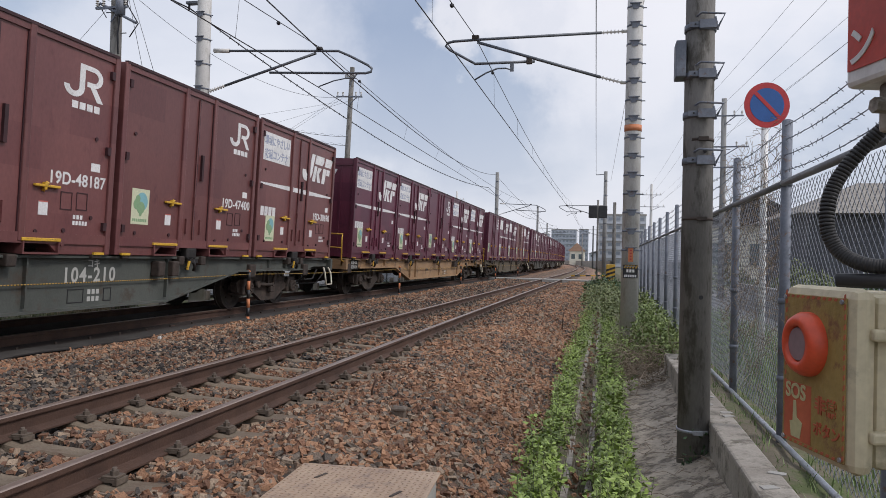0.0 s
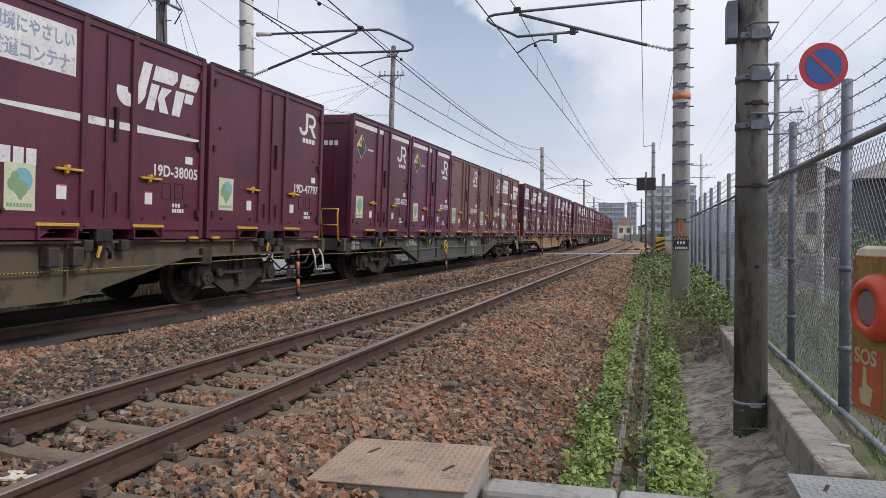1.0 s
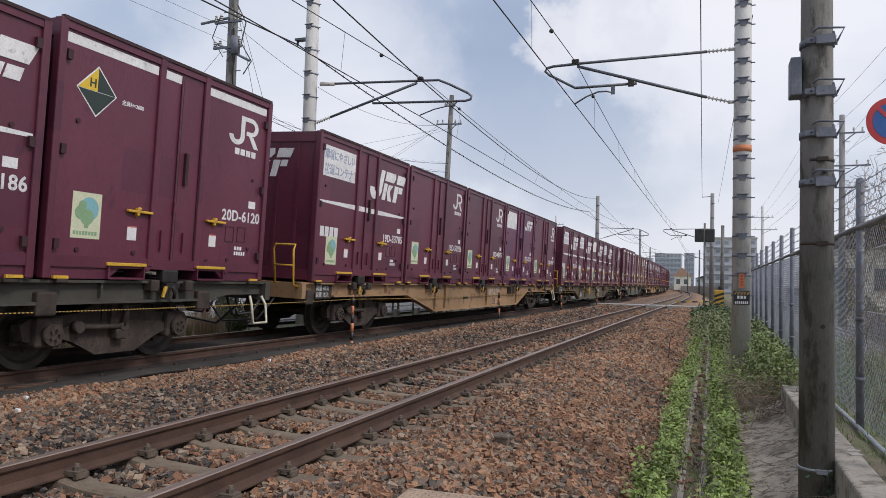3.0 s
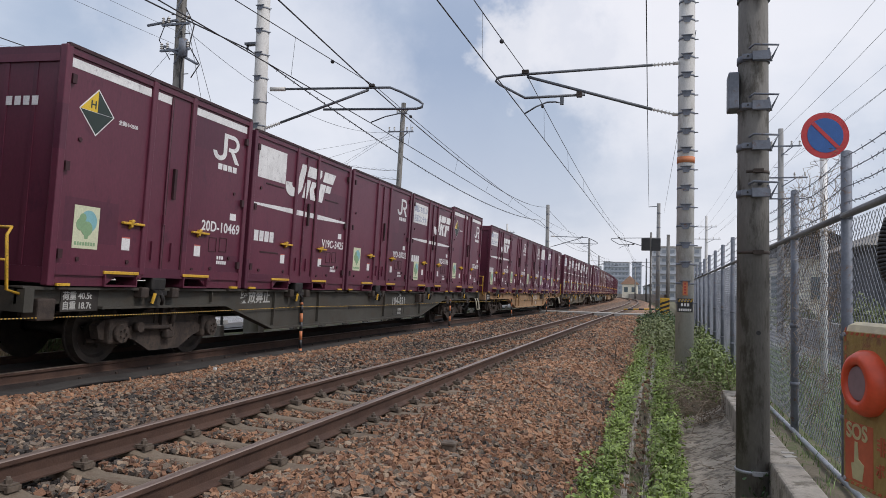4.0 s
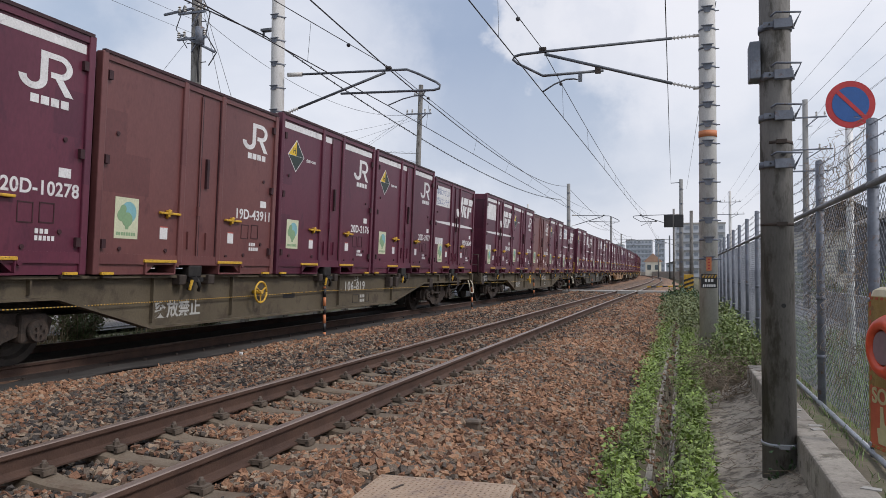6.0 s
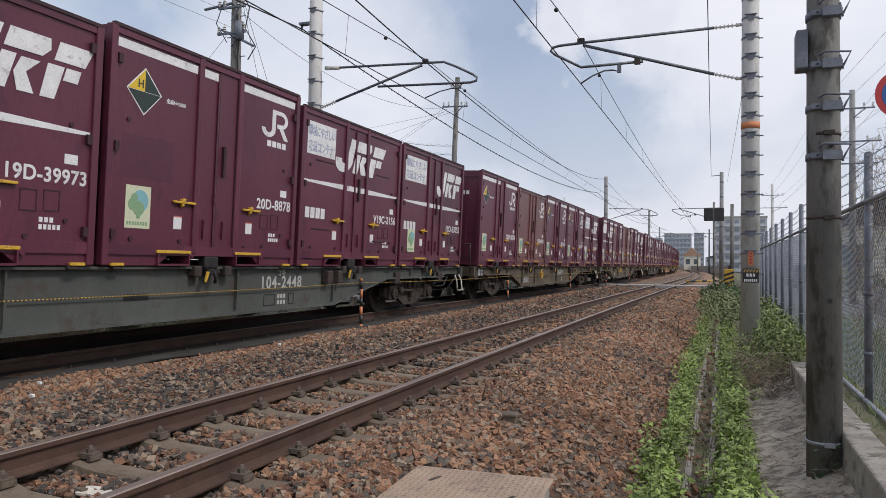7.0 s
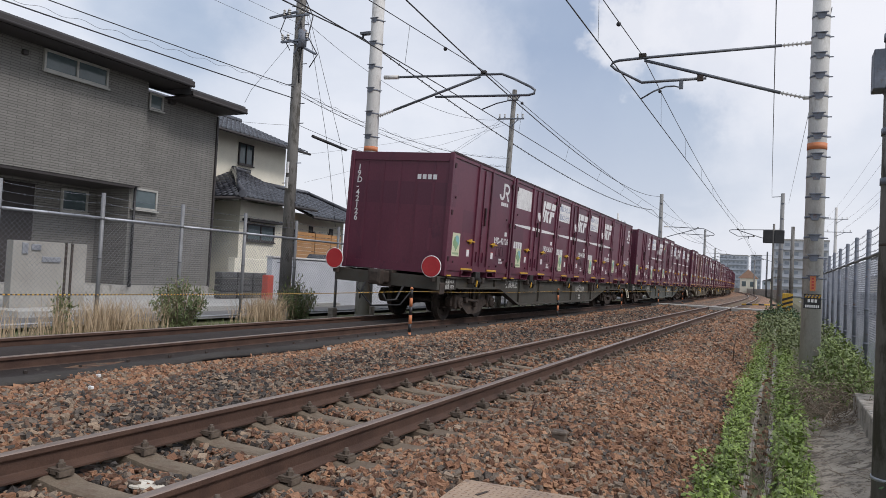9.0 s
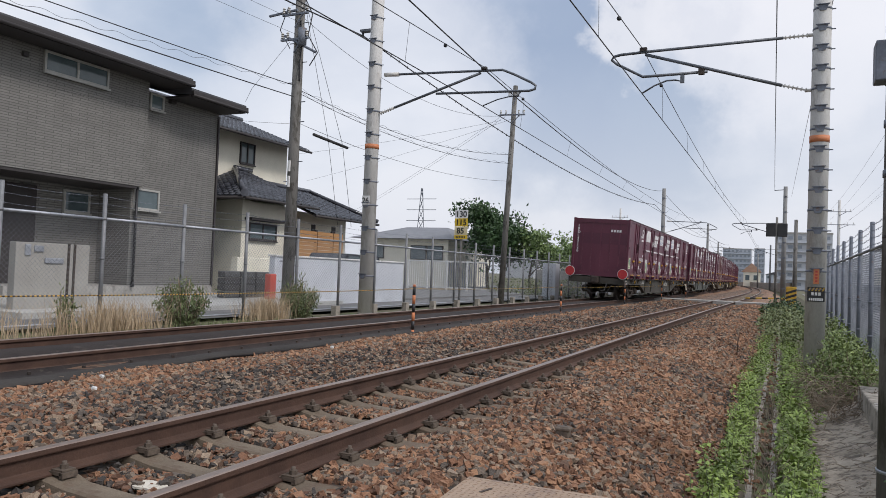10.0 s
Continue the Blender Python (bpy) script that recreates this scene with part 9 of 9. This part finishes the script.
def build_crossing():
    """Boarded foot crossing, its barrier, signal heads and yellow-black mechanism."""
    c = thing("level_crossing", "narrow boarded level crossing over both tracks", "crossing", kind="structure")
    for off0, off1 in ((FAR + 0.64, -0.64), (-0.48, 0.48), (0.64, 3.4), (FAR - 0.48, FAR + 0.48)):
        for k in range(3):
            bm = bmesh.new()
            s = 42.0 + k * 0.62
            a, b = along(s, off0, 0), along(s + 0.6, off1, 0)
            box(bm, a.x, b.x, a.y, a.y + 0.6, -0.14, 0.012 if off0 > -3.7 else 0.05)
            part("panel", bm, M_CONC, c)
    m = thing("barrier_machine", "yellow and black striped crossing barrier machine", "barrier", pose(0.95, 42.5, -0.3))
    bm = bmesh.new()
    soft_box(bm, -0.25, 0.25, -0.2, 0.2, 0, 1.25, 0.03)
    part("case", bm, M_YELLOW, m)
    for k in range(4):
        bm = bmesh.new()
        slab(bm, [(-0.25, 0), (0.25, 0.18), (0.25, 0.30), (-0.25, 0.12)], 0.006, on_rear(0, -0.2, 0.12 + k * 0.24))
        part("stripe", bm, M_BLACKPAINT, m)
    bm = bmesh.new()
    rod(bm, (-0.2, -0.1, 0.62), (-2.2, -0.3, 0.55), 0.04, n=8)
    part("arm", bm, M_YELLOW, m)
    for k in range(3):
        bm = bmesh.new()
        rod(bm, (-0.5 - k * 0.6, -0.13 - k * 0.06, 0.611 - k * 0.021), (-0.78 - k * 0.6, -0.158 - k * 0.06, 0.601 - k * 0.021), 0.046, n=8)
        part("stripe", bm, M_BLACKPAINT, m)
    s = thing("crossing_signal", "twin black crossing signal heads on a slim post", "signal", pose(0.19, 41.3, -0.4))
    bm = bmesh.new()
    rod(bm, (0, 0, 0), (0, 0, 4.9), 0.055, n=10)
    part("post", bm, M_POLE_DARK, s)
    for x in (-0.27, 0.27):
        bm = bmesh.new()
        soft_box(bm, x - 0.235, x + 0.235, -0.1, 0.1, 3.90, 4.58, 0.03)
        part("head", bm, M_BLACK, s)


def build_right_distance():
    bm = bmesh.new()
    box(bm, 3.0, 9.0, -30, 110, -0.3, -0.22)
    tagged(new("road", mesh_of(bm, "road", M_LANE)), "pale asphalt lane beyond the fence", "road", kind="structure")
    dark = material("dark_board_wall", (0.05, 0.055, 0.065), (0.085, 0.09, 0.105), 1.0, 0.7, stretch=(1, 1, 8))
    h = thing("house", "dark boarded house with a brown-grey roof beyond the fence", "house")
    bm = bmesh.new()
    box(bm, 6.6, 15, 24, 31, -0.3, 2.75)
    part("wall", bm, dark, h)
    bm = bmesh.new()
    vs = [bm.verts.new(p) for p in ((6.2, 23.4, 2.7), (15.6, 23.4, 2.7), (15.6, 31.6, 2.7), (6.2, 31.6, 2.7), (9.0, 27.5, 4.0), (13.0, 27.5, 4.0))]
    for f in ((0, 1, 5, 4), (1, 2, 5), (2, 3, 4, 5), (3, 0, 4), (0, 3, 2, 1)):
        bm.faces.new([vs[i] for i in f])
    part("roof", bm, material("weathered_roof", (0.20, 0.18, 0.16), (0.28, 0.26, 0.235), 2.0, 0.8, bump=0.5, bscale=10), h)
    h2 = thing("house", "pale house with a grey roof beyond the fence", "house")
    bm = bmesh.new()
    box(bm, 6.0, 12, 44, 52, -0.3, 3.4)
    part("wall", bm, M_CREAM, h2)
    bm = bmesh.new()
    slab(bm, [(5.5, 3.3), (12.5, 3.3), (9, 5.0)], 9.0, Matrix(((1, 0, 0, 0), (0, 0, 1, 43.5), (0, 1, 0, 0), (0, 0, 0, 1))))
    part("roof", bm, M_SHEET, h2)
    bm = bmesh.new()
    for x in (6.6, 8.6, 10.4):
        box(bm, x, x + 1.1, 43.9, 44.02, 1.1, 2.3)
    part("window", bm, M_GLASS, h2)
    bm = bmesh.new()
    for i in range(4):
        for j in range(30):
            soft_box(bm, 4.62, 4.78, 12 + j * 0.41, 12.395 + j * 0.41, -0.26 + i * 0.2, -0.07 + i * 0.2, 0.012)
    for i in range(4):
        for j in range(16):
            soft_box(bm, 9.0 + j * 0.41, 9.395 + j * 0.41, 18, 18.16, -0.26 + i * 0.2, -0.07 + i * 0.2, 0.012)
    ob = solid("block_wall", bm, material("grey_block", (0.20, 0.19, 0.18), (0.30, 0.29, 0.27), 2.0, 0.9, bump=0.4, bscale=30, island=0.2), "low grey concrete block wall beyond the lane", "wall", kind="stuff")
    rnd = random.Random(8)
    for n, (cx, cy, rx, ry, hh, k, mt) in enumerate(((6.4, 17, 1.0, 2.2, 1.5, 3000, M_LEAF_DARK), (6.0, 22, 1.0, 2.0, 1.7, 2600, M_LEAF_OLIVE), (7.5, 13.5, 1.4, 1.5, 1.4, 2200, M_LEAF_DARK), (5.6, 34, 1.2, 5.0, 1.8, 2600, M_LEAF_OLIVE), (9.0, 20, 1.5, 2, 1.9, 2200, M_LEAF_DARK))):
        sp = []
        for _ in range(k):
            a, r = rnd.uniform(0, 6.28), math.sqrt(rnd.random())
            x, y = cx + rx * r * math.cos(a), cy + ry * r * math.sin(a)
            sp.append((x, y, -0.25 + hh * (1 - 0.5 * r * r) * rnd.random() ** 0.5 * (0.75 + 0.5 * noise.noise(Vector((x, y, n))))))
        leaf_cloud("shrub", sp, mt, "dense dark green garden shrub beyond the lane", "shrub", (0.08, 0.16), 0.8, seed=80 + n)
    for k, (x, y, c) in enumerate(((5.7, 56, (0.5, 0.5, 0.5)), (5.8, 62, (0.06, 0.06, 0.07)), (5.7, 50.5, (0.35, 0.36, 0.38)))):
        car = thing("car", "parked car on the lane beyond the fence", "car", pose(x, y, -0.22), "parked cars")
        bm = bmesh.new()
        slab(bm, [(0, 0.25), (4.2, 0.25), (4.2, 0.8), (3.4, 0.9), (2.8, 1.45), (0.8, 1.48), (0.1, 0.95)], 1.65, Matrix(((0, 0, 1, -0.8), (1, 0, 0, 0), (0, 1, 0, 0), (0, 0, 0, 1))))
        part("body", bm, plain("car_paint", c, 0.3), car)
        bm = bmesh.new()
        box(bm, -0.7, 0.75, -0.012, 0.16, 0.98, 1.36)
        part("window", bm, M_GLASS, car)
        for yy in (0.8, 3.4):
            for xx in (-0.82, 0.68):
                bm = bmesh.new()
                rod(bm, (xx, yy, 0.31), (xx + 0.2, yy, 0.31), 0.31, n=16)
                part("wheel", bm, M_BLACK, car)
    # thin lattice pylon on the skyline
    py = thing("pylon", "thin distant steel lattice pylon", "pylon", pose(-60, 120, 0))
    bm = bmesh.new()
    for z in range(0, 16, 2):
        w, w2 = 1.2 * (1 - z / 18), 1.2 * (1 - (z + 2) / 18)
        for a, b in (((-w, z), (-w2, z + 2)), ((w, z), (w2, z + 2)), ((-w, z), (w2, z + 2)), ((w, z), (-w2, z + 2))):
            rod(bm, (a[0], 0, a[1]), (b[0], 0, b[1]), 0.06, n=4)
    for z in (10, 12, 14):
        rod(bm, (-3, 0, z), (3, 0, z), 0.07, n=4)
    part("lattice", bm, M_GALV_OLD, py)


def build_debris():
    # pale splash of mortar on a sleeper and small litter on the stones
    bm = bmesh.new()
    rim = [(0.125 * math.cos(a) * (1 + 0.35 * noise.noise(Vector((math.cos(a) * 1.7, math.sin(a) * 1.7, 3)))), 0.062 * math.sin(a) * (1 + 0.5 * noise.noise(Vector((math.cos(a) * 1.7, math.sin(a) * 1.7, 8))))) for a in [2 * math.pi * i / 26 for i in range(26)]]
    slab(bm, rim, 0.012, Matrix.Translation((-2.73, 3.09, -0.203)))
    solid("mortar_patch", bm, material("pale_mortar", (0.50, 0.46, 0.38), (0.66, 0.62, 0.54), 14.0, 0.9, bump=0.4, bscale=50, spots=((0.36, 0.32, 0.26), 0.3)), "pale mortar patch on a sleeper", "debris")
    for x, y, l, c in ((-1.39, 6.0, 0.16, M_TWIG), (-0.2, 14.0, 0.3, M_TWIG)):
        bm = bmesh.new()
        tube(bm, [(x, y, -0.2), (x + 0.01, y, -0.12 + l * 0.5), (x + 0.035, y + 0.01, -0.12 + l)], 0.008, 6)
        solid("rusty_rod", bm, M_RAIL, "short rusty rod standing in the ballast", "rod", "rusty rods")
    bm = bmesh.new()
    soft_box(bm, -1.0, -0.9, 5.28, 5.36, -0.22, -0.03, 0.01)
    soft_box(bm, -1.0, -0.89, 5.27, 5.37, -0.06, -0.035, 0.008)
    solid("survey_stub", bm, M_CLIP, "small rusty marker stub in the ballast", "marker")
    for x, y in ((-5.35, 8.9), (-5.5, 5.1), (-5.0, 4.6)):
        bm = bmesh.new()
        soft_box(bm, x - 0.025, x + 0.025, y - 0.015, y + 0.015, -0.10, -0.065, 0.008)
        solid("litter", bm, M_WHITE, "scrap of white litter on the ballast", "litter", "white litter")



build_near_track()
build_far_track()
build_train()
build_line_poles()
build_cantilevers()
build_wires()
build_utility_poles()
build_dark_pole()
build_right_fence()
build_left_fence()
build_stakes()
build_right_ground()
build_covers()
build_sos_box()
build_crossing_sign()
build_round_sign()
build_house_grey()
build_house_cream()
build_left_distance()
build_far_distance()
build_crossing()
build_right_distance()
build_weeds()
build_debris()
build_stones()
motions()
